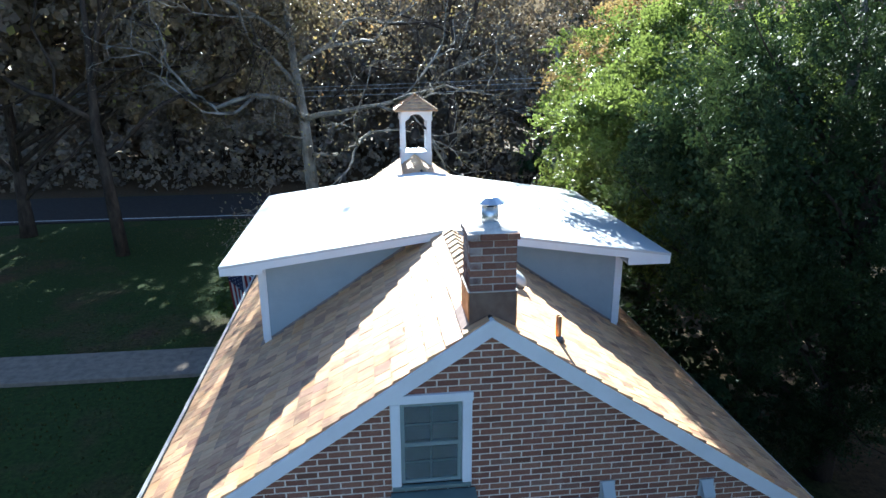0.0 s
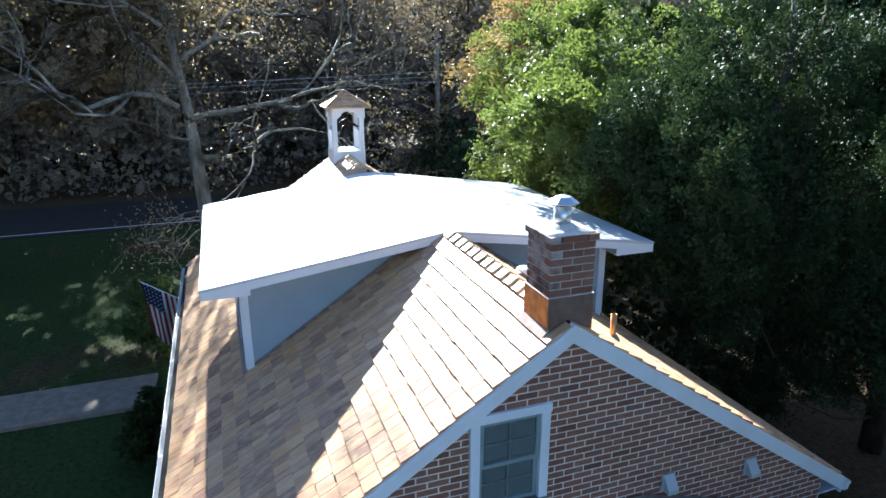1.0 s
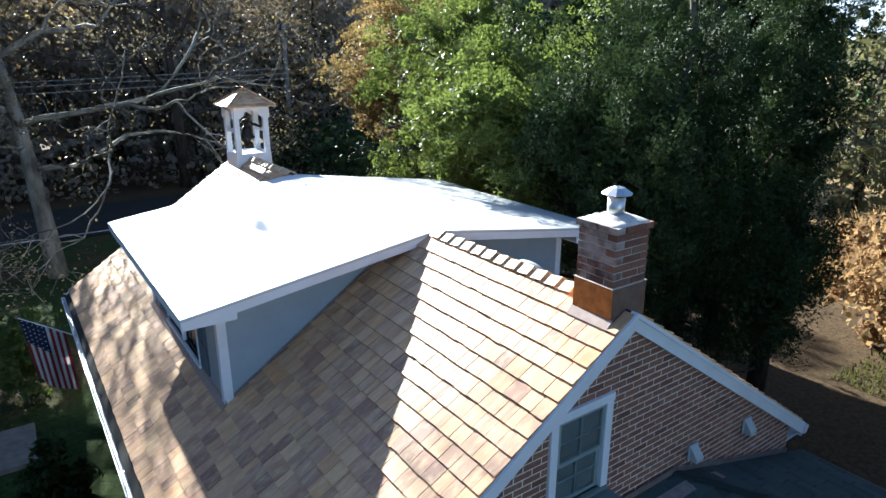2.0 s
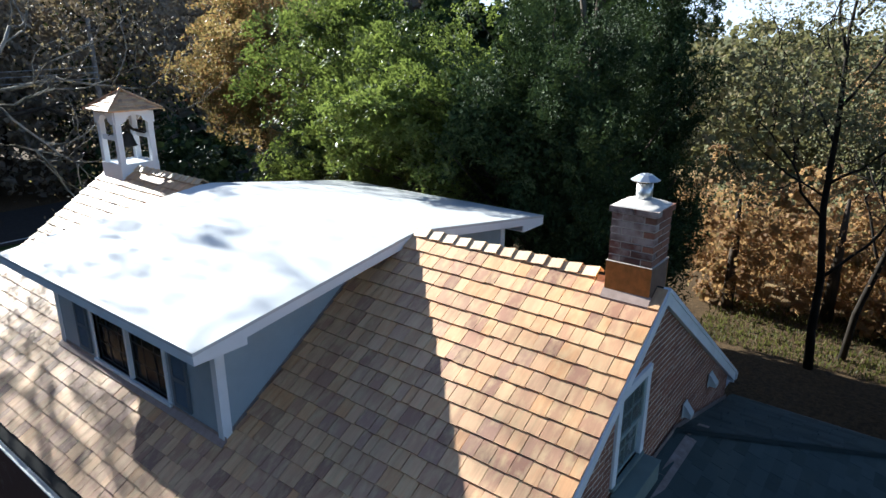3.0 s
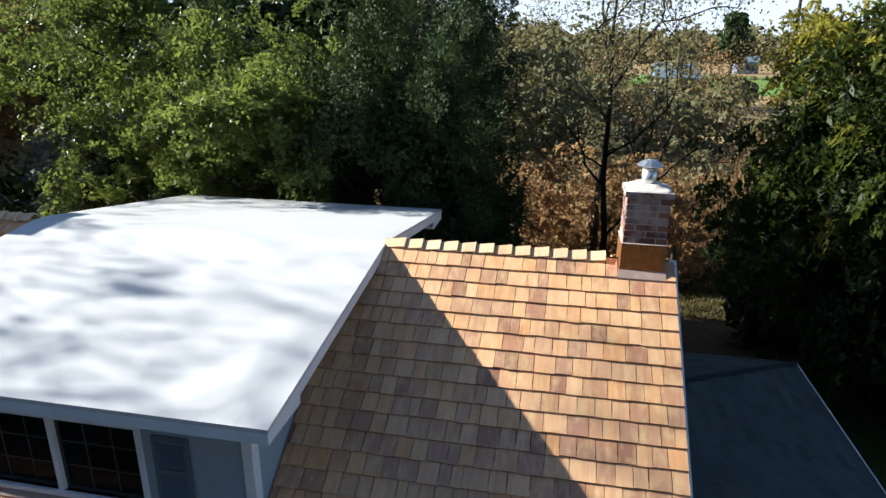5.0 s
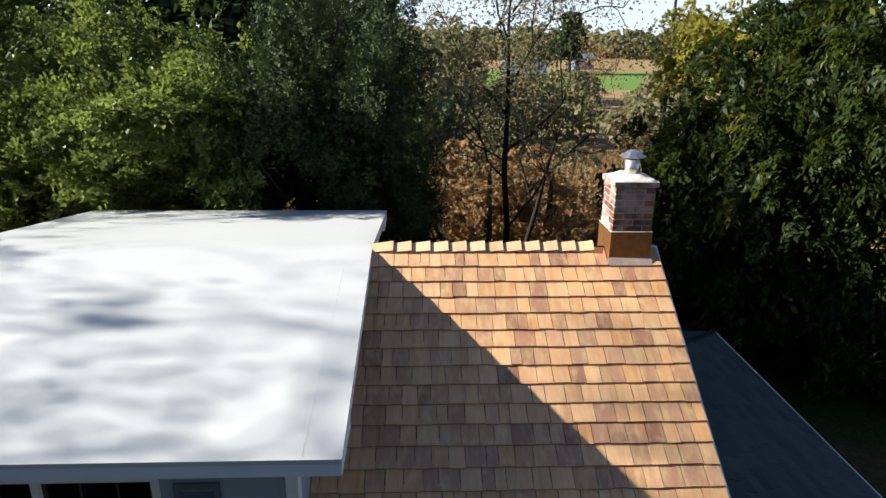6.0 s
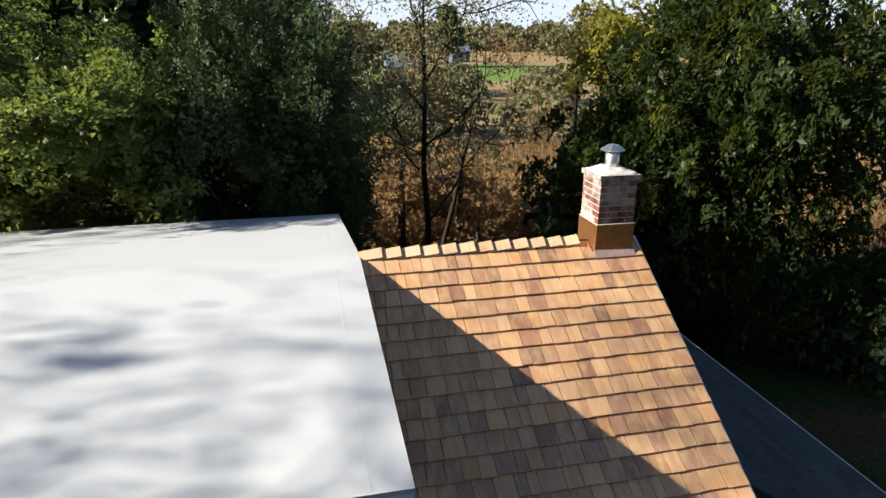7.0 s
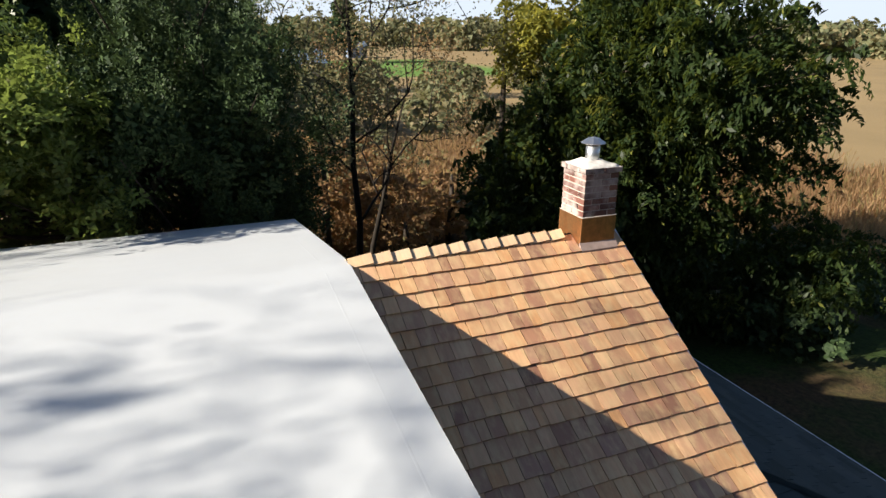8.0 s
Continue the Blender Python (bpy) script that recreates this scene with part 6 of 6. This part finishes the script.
spots = [((x + g.uniform(-2, 2), 58 + g.uniform(-3, 3), 8.5), (6.5, 5.0, 9.0), 84) for x in range(-66, 72, 7)]
woods("woods", "dark depth of the woodland behind", spots, 1.0, LEAF_WOODS, 203, 14, 1.3, 2, inner=16)
spots = [((x + g.uniform(-1, 1), 40.5 + g.uniform(-0.8, 0.8), 1.9), (2.2, 1.4, 2.0 + g.uniform(0, 0.9)), 32) for x in range(-34, 32, 3)]
woods("hedgerow", "dark undergrowth along the far side of the road", spots, 0.22, LEAF_WOODS, 205, 26, 0.42)
spots = [((x, 52.0, 2.6), (4.2, 1.6, 3.2), 26) for x in range(-58, 60, 6)]
woods("hedgerow", "dim thicket inside the woodland", spots, 0.55, LEAF_WOODS, 206, 18, 0.8, inner=5)
spots = [((12 + g.uniform(-1, 1), y, 2.4), (2.4, 2.6, 2.6), 70) for y in range(22, 42, 4)]
woods("undergrowth", "shrubs and saplings filling the wood's edge", spots, 0.22, LEAF_CEDAR, 207, 44, 0.45)
spots = [((17 + g.uniform(-1.5, 1.5), y, 7.0), (4.0, 4.0, 6.5), 150) for y in range(46, 66, 7)]
woods("woods", "dark mixed trees behind the evergreens", spots, 0.30, LEAF_CEDAR, 209, 44, 0.75, 1)
spots = [((7.6 + g.uniform(-0.4, 0.4), y, 1.6), (1.5, 1.7, 1.9), 76) for y in (11.0, 13.4, 16.0)]
spots += [((x, y, 0.6), (1.3, 1.5, 0.9), 50) for x, y in ((7.2, 4.6), (6.6, -3.6))]
spots += [((x, y, 1.2), (1.4, 1.6, 0.8), 60) for x, y in ((2.6, -7.2), (5.6, -8.4), (5.8, -3.6), (3.4, -9.6))]
woods("shrubbery", "dark shrubs under the evergreens", spots, 0.12, LEAF_CEDAR, 211, 50, 0.30)

spots = [((12.5 + g.uniform(-0.3, 0.3), y, 7.2), (1.3, 1.9, 3.2 + g.uniform(-0.5, 0.5)), 52) for y in (13.6, 16.2, 18.8)]
spots += [((12.8, 11.2, 7.0), (1.2, 1.8, 3.2), 60), ((12.0, 12.8, 7.0), (1.2, 1.5, 3.2), 40)]
spots += [((12.8, -3.4, 3.6), (1.8, 2.4, 3.8), 46), ((12.6, 0.2, 2.6), (1.5, 2.0, 2.8), 40)]
woods("woods", "dark tangled depth of leaves behind the near trees", spots, 0.24, LEAF_CEDAR, 213, 40, 0.6, 1, inner=70)

# unseen trees added to the west: they cut skylight and darken window reflections
spots = [((-26 + g.uniform(-2, 2), y, 8.5), (4.5, 5.0, 9.0), 70) for y in range(-24, 30, 8)]
woods("woods", "unseen tall dark trees added to cut skylight from the west", spots, 1.0, LEAF_CEDAR, 215, 14, 1.3, 1)

# ---- towards the fields ----
spots = [((x, y, 1.2), (2.2, 2.4, 1.5), 92) for x, y in ((23.5, 8.6), (24.0, 5.6), (25.5, 2.6), (23.0, 2.2), (26.0, 7.2), (28.0, 4.4), (18.5, 7.5), (19.5, 4.0), (20.0, 0.5), (19.0, -3.5), (18.5, -7.5), (21.5, 10.0), (17.0, -11.5), (15.5, -15.0), (22.5, -6.0))]
woods("brush", "dry brown brush and vines at the field's edge", spots, 0.12, LEAF_DRY, 221, 30, 0.30, inner=0)
spots = [((17.6, 8.6, 2.2), (1.7, 2.0, 2.6), 130), ((18.6, 6.2, 2.4), (1.8, 1.9, 2.6), 130), ((19.4, 3.6, 2.0), (1.8, 1.9, 2.3), 120), ((19.2, 0.8, 1.6), (1.7, 1.9, 2.0), 110), ((17.4, 3.2, 0.8), (1.2, 1.8, 1.2), 70)]
woods("vines", "rust-brown dried vines climbing over saplings", spots, 0.12, LEAF_DRY, 223, 62, 0.32, 1, inner=6)
spots = [((x, y, 1.1), (2.4, 2.6, 1.5), 70) for x, y in ((26.5, 9.5), (30.0, 5.0), (33.5, 0.5), (28.5, 0.0), (31.0, 10.5), (36.0, 5.5), (27.0, -7.0), (25.0, 4.5))]
woods("brush", "olive and brown scrub in the rough ground before the field", spots, 0.17, LEAF_FAR, 219, 34, 0.42, inner=3)
spots = [((x, y, 3.6 + h), (4.4, 4.6, 4.6 + h), 150) for x, y, h in ((34, 15, 0.8), (38, 8.5, 0.6), (44, 20, 0.8), (33, 24, 0.6), (47, 9, 0.4), (52, 15, 0.8), (42, 13.5, 1.0), (36, 32, 0.8), (74, 4, 1.2), (84, -7, 1.2), (70, 13, 1.4), (96, 2, 1.4), (88, 11, 1.6), (64, 20, 1.2))]
woods("woods", "grey-olive trees thinning at the edge of the field", spots, 0.30, LEAF_FAR, 225, 30, 0.75, 2)
spots = [((x, y, 2.0), (4.5, 4.0, 2.4), 90) for x, y in ((44, 2.0), (48, -4.0), (40, -9.0), (54, 6.0), (42, 7.0), (60, 2.0), (66, -4), (58, -16), (70, -22), (80, -12), (76, -36), (52, -26))]
woods("brush", "low olive scrub across the field", spots, 0.34, LEAF_FAR, 227, 40, 0.8)
spots = []
for k in range(54):
    a = radians(-62 + k * 2.1)
    d = 250 + g.uniform(-25, 60)
    spots.append(((d * math.cos(a), 10 + d * math.sin(a), 4.2), (9.5, 9.5, 5.6 + g.uniform(-1.2, 1.6)), 46))
woods("tree_line", "distant line of autumn trees beyond the fields", spots, 1.25, LEAF_FAR, 229, 16, 2.2, inner=14)
spots = []
for k in range(30):
    a = radians(-70 + k * 4.0)
    d = 520 + g.uniform(-60, 120)
    spots.append(((d * math.cos(a), 10 + d * math.sin(a), 6.0), (22, 22, 8.5 + g.uniform(-2, 3)), 44))
woods("tree_line", "far hazy line of trees on the horizon", spots, 3.6, LEAF_FAR, 231, 8, 5.0)
tree("pine_tree", "dark pine standing by the far field", "tree", (148, -27.5, 0.0), 15.0,
     [((148, -27.5, 8.2), (3.2, 3.2, 3.0), 24, 60, 1.2), ((148, -27.5, 11.6), (2.2, 2.2, 2.2), 16, 60, 1.0), ((148, -27.5, 5.4), (3.8, 3.8, 2.0), 20, 60, 1.2)],
     0.7, LEAF_CEDAR, BARK_DARK, 241, 0.35, 8, droop=0.2)


def stalks(name, label, xr, yr, count, height, seed, material):
    """Upright dry blades: dead corn and tall grass."""
    g = np.random.default_rng(seed)
    n = count
    x, y = g.uniform(*xr, size=n), g.uniform(*yr, size=n)
    h = height * g.uniform(0.5, 1.2, size=n)
    a = g.uniform(0, 6.28, size=n)
    w = 0.022 * g.uniform(0.6, 1.5, size=n)
    lean = g.normal(size=(n, 2)) * 0.28 * h[:, None]
    v = np.empty((n, 4, 3))
    z0 = GZ - 0.9 * np.clip((x - 6) / 10.0, 0, 1) - 0.08
    v[:, 0] = np.stack([x - w * np.cos(a), y - w * np.sin(a), z0], 1)
    v[:, 1] = np.stack([x + w * np.cos(a), y + w * np.sin(a), z0], 1)
    v[:, 2] = np.stack([x + lean[:, 0] + w * 0.6 * np.cos(a), y + lean[:, 1] + w * 0.6 * np.sin(a), z0 + h], 1)
    v[:, 3] = np.stack([x + lean[:, 0] - w * 0.6 * np.cos(a), y + lean[:, 1] - w * 0.6 * np.sin(a), z0 + h * 0.97], 1)
    me = bpy.data.meshes.new(name)
    me.vertices.add(4 * n)
    me.vertices.foreach_set("co", v.reshape(-1))
    me.loops.add(4 * n)
    me.loops.foreach_set("vertex_index", np.arange(4 * n, dtype=np.int32))
    me.polygons.add(n)
    me.polygons.foreach_set("loop_start", np.arange(0, 4 * n, 4, dtype=np.int32))
    me.update(calc_edges=True)
    me.materials.append(material)
    return tagged(new(name, me), label, "grass", kind="stuff")


stalks("dry_stalks", "tall dry corn stalks at the field's edge", (20.5, 36), (-26, 14), 26000, 1.45, 301, LEAF_DRY)
stalks("dry_grass", "tall tan grass where the lawn ends", (8, 21), (-30, -11.5), 12000, 0.8, 302, LEAF_DRY)
stalks("tall_grass", "uncut grass in the sun under the thin trees", (13.8, 18.4), (-2, 8.5), 7000, 0.18, 303, GRASS)
stalks("lawn_grass", "shaded lawn grass beside the house", (-14, -2.6), (8, 30), 16000, 0.08, 305, GRASS)
shrub = tree("shrub", "leafy green shrub at the house corner", "shrub", (-3.1, 17.6, GZ), 1.8,
             [((-3.1, 17.6, 2.0), (0.7, 0.8, 1.0), 34, 120, 0.26)], 0.09, LEAF_GREEN, BARK_DARK, 311, 0.05, 8)
tree("shrub", "leafy shrub against the brick wall", "shrub", (-2.9, 13.2, GZ), 1.2,
     [((-2.9, 13.0, 1.4), (0.5, 0.9, 0.6), 26, 110, 0.22)], 0.08, LEAF_WALNUT, BARK_DARK, 313, 0.04, 6)


# ---- utility pole and wires ----
pole = thing("utility_pole", "grey wooden utility pole across the road", "utility pole", at=(11.9, 39.2, GZ))
under(part("mast", tube(bmesh.new(), [(11.9, 39.2, GZ - 0.3), (11.9, 39.2, 5.0), (11.9, 39.2, 9.6)], [0.16, 0.14, 0.11], 10), POLE_WOOD, None, "", True), pole)
arm = under(part("crossarm", box(bmesh.new(), (11.82, 38.3, 8.9), (11.98, 40.1, 9.02), 0.01), POLE_WOOD), pole)
for y in (38.4, 38.9, 39.6, 40.0):
    under(part("insulator", lathe(bmesh.new(), [(0.03, 0.0), (0.05, 0.04), (0.03, 0.1), (0.01, 0.12)], (11.9, y, 9.02), 10), BRONZE), arm)
for k, (z0, z1, sag) in enumerate(((6.6, 5.9, 0.35), (6.9, 6.2, 0.3), (7.2, 6.4, 0.4))):
    pts = [(11.9 - 62 * f, 39.0, z0 + (z1 - z0) * f - 4 * sag * f * (1 - f)) for f in [q / 24 for q in range(25)]]
    tagged(part("overhead_wire", tube(bmesh.new(), pts, 0.02, 5), WIRE, None, "dark overhead wire slung along the road"), category="wire", group="overhead wires")


# ---- glowing ring added to brighten the sky low over the horizon ----
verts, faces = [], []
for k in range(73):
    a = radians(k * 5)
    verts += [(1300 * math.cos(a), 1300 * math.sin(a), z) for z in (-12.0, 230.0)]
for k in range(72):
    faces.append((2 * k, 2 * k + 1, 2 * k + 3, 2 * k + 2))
tagged(new("backdrop", mesh_of("backdrop", verts, faces, SKY_GLOW, True)), "added glowing backdrop ring that brightens the sky low over the horizon", "sky", kind="structure")


# ---- far buildings ----
def far_house(name, label, x, y, w, d, h, rise, wallmat, roofmat):
    z = 0.0
    f = thing(name, label, "house", "far houses", at=(x, y, z))
    under(part("wall", box(bmesh.new(), (x - d / 2, y - w / 2, z - 0.2), (x + d / 2, y + w / 2, z + h)), wallmat), f)
    under(part("roof", prism(bmesh.new(), [(x - d / 2 - 0.3, z + h - 0.1), (x, z + h + rise), (x + d / 2 + 0.3, z + h - 0.1), (x + d / 2 + 0.3, z + h + 0.05), (x, z + h + rise + 0.18), (x - d / 2 - 0.3, z + h + 0.05)], "y", y - w / 2 - 0.3, y + w / 2 + 0.3), roofmat), f)
    gm = prism(bmesh.new(), [(x - d / 2, z + h), (x, z + h + rise), (x + d / 2, z + h)], "y", y - w / 2, y + w / 2)
    under(part("gable", gm, wallmat), f)
    for k in range(3):
        yy = y - w / 2 + w * (k + 0.5) / 3
        win = under(part("window", box(bmesh.new(), (x - d / 2 - 0.06, yy - 0.45, z + 1.0), (x - d / 2 + 0.02, yy + 0.45, z + 2.3)), BRONZE), f)
    return f


PALE_WALL = paint("pale_grey_cladding", (0.15, 0.20, 0.28), (0.12, 0.16, 0.23), 0.6)
PALE_ROOF = paint("pale_metal_roof", (0.13, 0.19, 0.27), (0.11, 0.16, 0.22), 0.6)
far_house("far_house", "white farmhouse with a pale blue-grey roof", 106, -10.0, 6.5, 6.0, 2.4, 2.0, PALE_WALL, PALE_ROOF)
far_house("far_shed", "small white shed by the far green field", 172, -36.5, 5.0, 5.0, 2.8, 1.2, PALE_WALL, PALE_ROOF)
far_house("far_house", "pale house among distant trees", 205, -118.0, 12.0, 8.0, 4.0, 3.0, WHITE, ASPHALT_SHINGLE)


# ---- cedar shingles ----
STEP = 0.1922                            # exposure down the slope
CA, SA = math.cos(ANG), math.sin(ANG)
SLOPE = EAVE / CA + 0.045
rng = random.Random(77)


def on_slope(side, d, y, h):
    """A point d metres down the slope from the ridge, h above the boards."""
    return (XR + side * (d * CA + h * SA), y, ZR - d * SA + h * CA - 0.014)


def course_edges(y0, y1):
    """Random shingle widths from y0 to y1."""
    out, y = [], y0
    while y < y1 - 0.03:
        w = rng.choice((0.10, 0.125, 0.15, 0.15, 0.175, 0.19, 0.21)) * rng.uniform(0.93, 1.07)
        e = min(y + w, y1)
        if y1 - e < 0.05:
            e = y1
        out.append((y, e))
        y = e
    return out


wedge = mesh_of("shingle", [(0, 0, -0.004), (1, 0, 0.002), (1, 1, 0.002), (0, 1, -0.004), (0, 0, 0.003), (1, 0, 0.032), (1, 1, 0.032), (0, 1, 0.003)], CUBE_FACES, CEDAR)
roof = thing("shingle_roof", "new cedar shingle roof in tan and rust, partly in the dormer's shadow", "roof", kind="structure", at=(XR, 10.7, ZR))
FIRST = (1.54 - 1.30) / CA               # butt of the topmost course on the west slope
count = 0
for side in (-1, 1):
    boxes = []
    k = 0
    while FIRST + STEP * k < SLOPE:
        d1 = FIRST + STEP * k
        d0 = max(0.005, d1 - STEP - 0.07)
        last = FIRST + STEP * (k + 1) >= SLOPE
        for y0, y1 in course_edges(Y_S - 0.050, Y_N + 0.09):
            # cut shingles neatly at the dormer's cheeks and at the slab over the ridge
            ends = (DY0 - 0.005, DY1 + 0.005) if d1 * CA - 0.02 < DX else ()
            if d1 * CA - 0.02 < 0.34:
                ends = (SY0 + 0.004, SY1 - 0.004)
            if ends and y0 < ends[0] < y1:
                y1 = ends[0]
            if ends and y0 < ends[1] < y1:
                y0 = ends[1]
            ym = (y0 + y1) / 2
            if y1 - y0 < 0.012 or (ends and ends[0] < ym < ends[1]):
                continue
            if d0 * CA < 0.12:
                # cut round the chimney and its apron
                if y0 < CY0 - 0.02 < y1:
                    y1 = CY0 - 0.02
                elif y0 < CY1 + 0.02 < y1:
                    y0 = CY1 + 0.02
                if y1 - y0 < 0.012 or CY0 - 0.02 < (y0 + y1) / 2 < CY1 + 0.02:
                    continue
            gap = rng.uniform(0.0015, 0.0045)
            j = rng.uniform(-0.004, 0.006)
            lift = rng.uniform(0.0, 0.004)
            skew = rng.uniform(-0.003, 0.003)
            if side == -1 and k < 13 and y1 < DY0 + 0.3 and count < 300:
                count += 1
                ob = new("shingle", wedge)
                ob.matrix_world = Matrix.Translation(on_slope(side, d0, y1 - gap, lift)) @ Matrix.Rotation(math.pi, 4, "Z") @ Matrix.Rotation(ANG, 4, "Y") @ Matrix.Diagonal((d1 + j - d0, y1 - y0 - 2 * gap, 1, 1))
                ob.parent = roof
                ob.matrix_parent_inverse = Matrix.Translation(-Vector(roof.location))
            else:
                a, b = y0 + gap, y1 - gap
                boxes.append([on_slope(side, d0, a, -0.004 + lift), on_slope(side, d1 + j + skew, a, 0.002 + lift), on_slope(side, d1 + j, b, 0.002 + lift), on_slope(side, d0, b, -0.004 + lift),
                              on_slope(side, d0, a, 0.003 + lift), on_slope(side, d1 + j + skew, a, 0.032 + lift), on_slope(side, d1 + j, b, 0.032 + lift), on_slope(side, d0, b, 0.003 + lift)])
        k += 1
    under(joined_boxes("shingles", boxes, CEDAR_JOINED, None), roof)

# ridge caps, lapped pair by pair; their paler cedar paints in sun, with some weathering
cap_mesh = {}
for side in (-1, 1):
    w = 0.115
    a, b = (0.0, 0.0), (side * w * CA, -w * SA)
    up = 0.020
    verts = []
    for y, lift, th in ((0.0, 0.016, up), (0.24, 0.0, 0.006)):
        verts += [(a[0], y, a[1] + lift), (b[0], y, b[1] + lift), (b[0] + side * th * SA, y, b[1] + lift + th * CA), (a[0], y, a[1] + lift + th / CA)]
    cap_mesh[side] = mesh_of("ridge_cap", verts, [(0, 1, 2, 3), (7, 6, 5, 4), (0, 4, 5, 1), (1, 5, 6, 2), (2, 6, 7, 3), (3, 7, 4, 0)], CEDAR_SUNLIT)


def ridge(y0, y1):
    y = y1 - 0.2
    while y > y0 - 0.03:
        for side in (-1, 1):
            ob = new("ridge_cap", cap_mesh[side])
            ob.matrix_world = Matrix.Translation((XR, max(y, y0) + rng.uniform(-0.004, 0.004), ZR + 0.006 + rng.uniform(0, 0.004))) @ Matrix.Rotation(rng.uniform(-0.015, 0.015), 4, "Z")
            ob.parent = roof
            ob.matrix_parent_inverse = Matrix.Translation(-Vector(roof.location))
        y -= 0.197


ridge(CY1 + 0.01, SY0 - 0.03)
ridge(Y_S - 0.06, CY0 - 0.03)
ridge(SY1 - 0.03, 15.24)

# ---- gable bricks ----
BH, BL = 0.0677, 0.2032
boxes = []
rng = random.Random(99)
laid = 0
row = 0
z = 3.05
while z < ZR:
    zc = z + BH / 2
    half = min(HALF, (ZR - 0.12 - zc - BH / 2) / S)
    if half > 0.06:
        x = XR - half - (BL / 2 if row % 2 else 0) - ((XR - half) - (-2)) % BL
        while x < XR + half:
            spans = [(max(x + 0.0075, XR - half), min(x + BL - 0.0075, XR + half))]
            if WZ0 - 0.06 < zc < WZ1 + 0.09:
                xa, xb = WX0 - 0.085, WX1 + 0.085
                spans = [s for a, b in spans for s in ((a, min(b, xa - 0.004)), (max(a, xb + 0.004), b)) if s[1] - s[0] > 0.02]
            for a, b in spans:
                if b - a < 0.02 or zc < wing_z((a + b) / 2) - 0.05:
                    continue
                proud = 0.0035 + rng.uniform(-0.0015, 0.0015)
                if zc > 4.42 and laid < 300:
                    laid += 1
                    lay(gable_brick, ((a + b) / 2, Y_S + 0.03 - proud, zc + rng.uniform(-0.001, 0.001)), (b - a, 0.06, BH - 0.015), wall_south, rng.uniform(-0.006, 0.006))
                else:
                    h = (BH - 0.015) / 2
                    boxes.append([(a, Y_S - proud, zc - h), (b, Y_S - proud, zc - h), (b, Y_S + 0.03, zc - h), (a, Y_S + 0.03, zc - h), (a, Y_S - proud, zc + h), (b, Y_S - proud, zc + h), (b, Y_S + 0.03, zc + h), (a, Y_S + 0.03, zc + h)])
            x += BL
    z += BH
    row += 1
under(joined_boxes("bricks", boxes, BRICK_JOINED, None), wall_south)
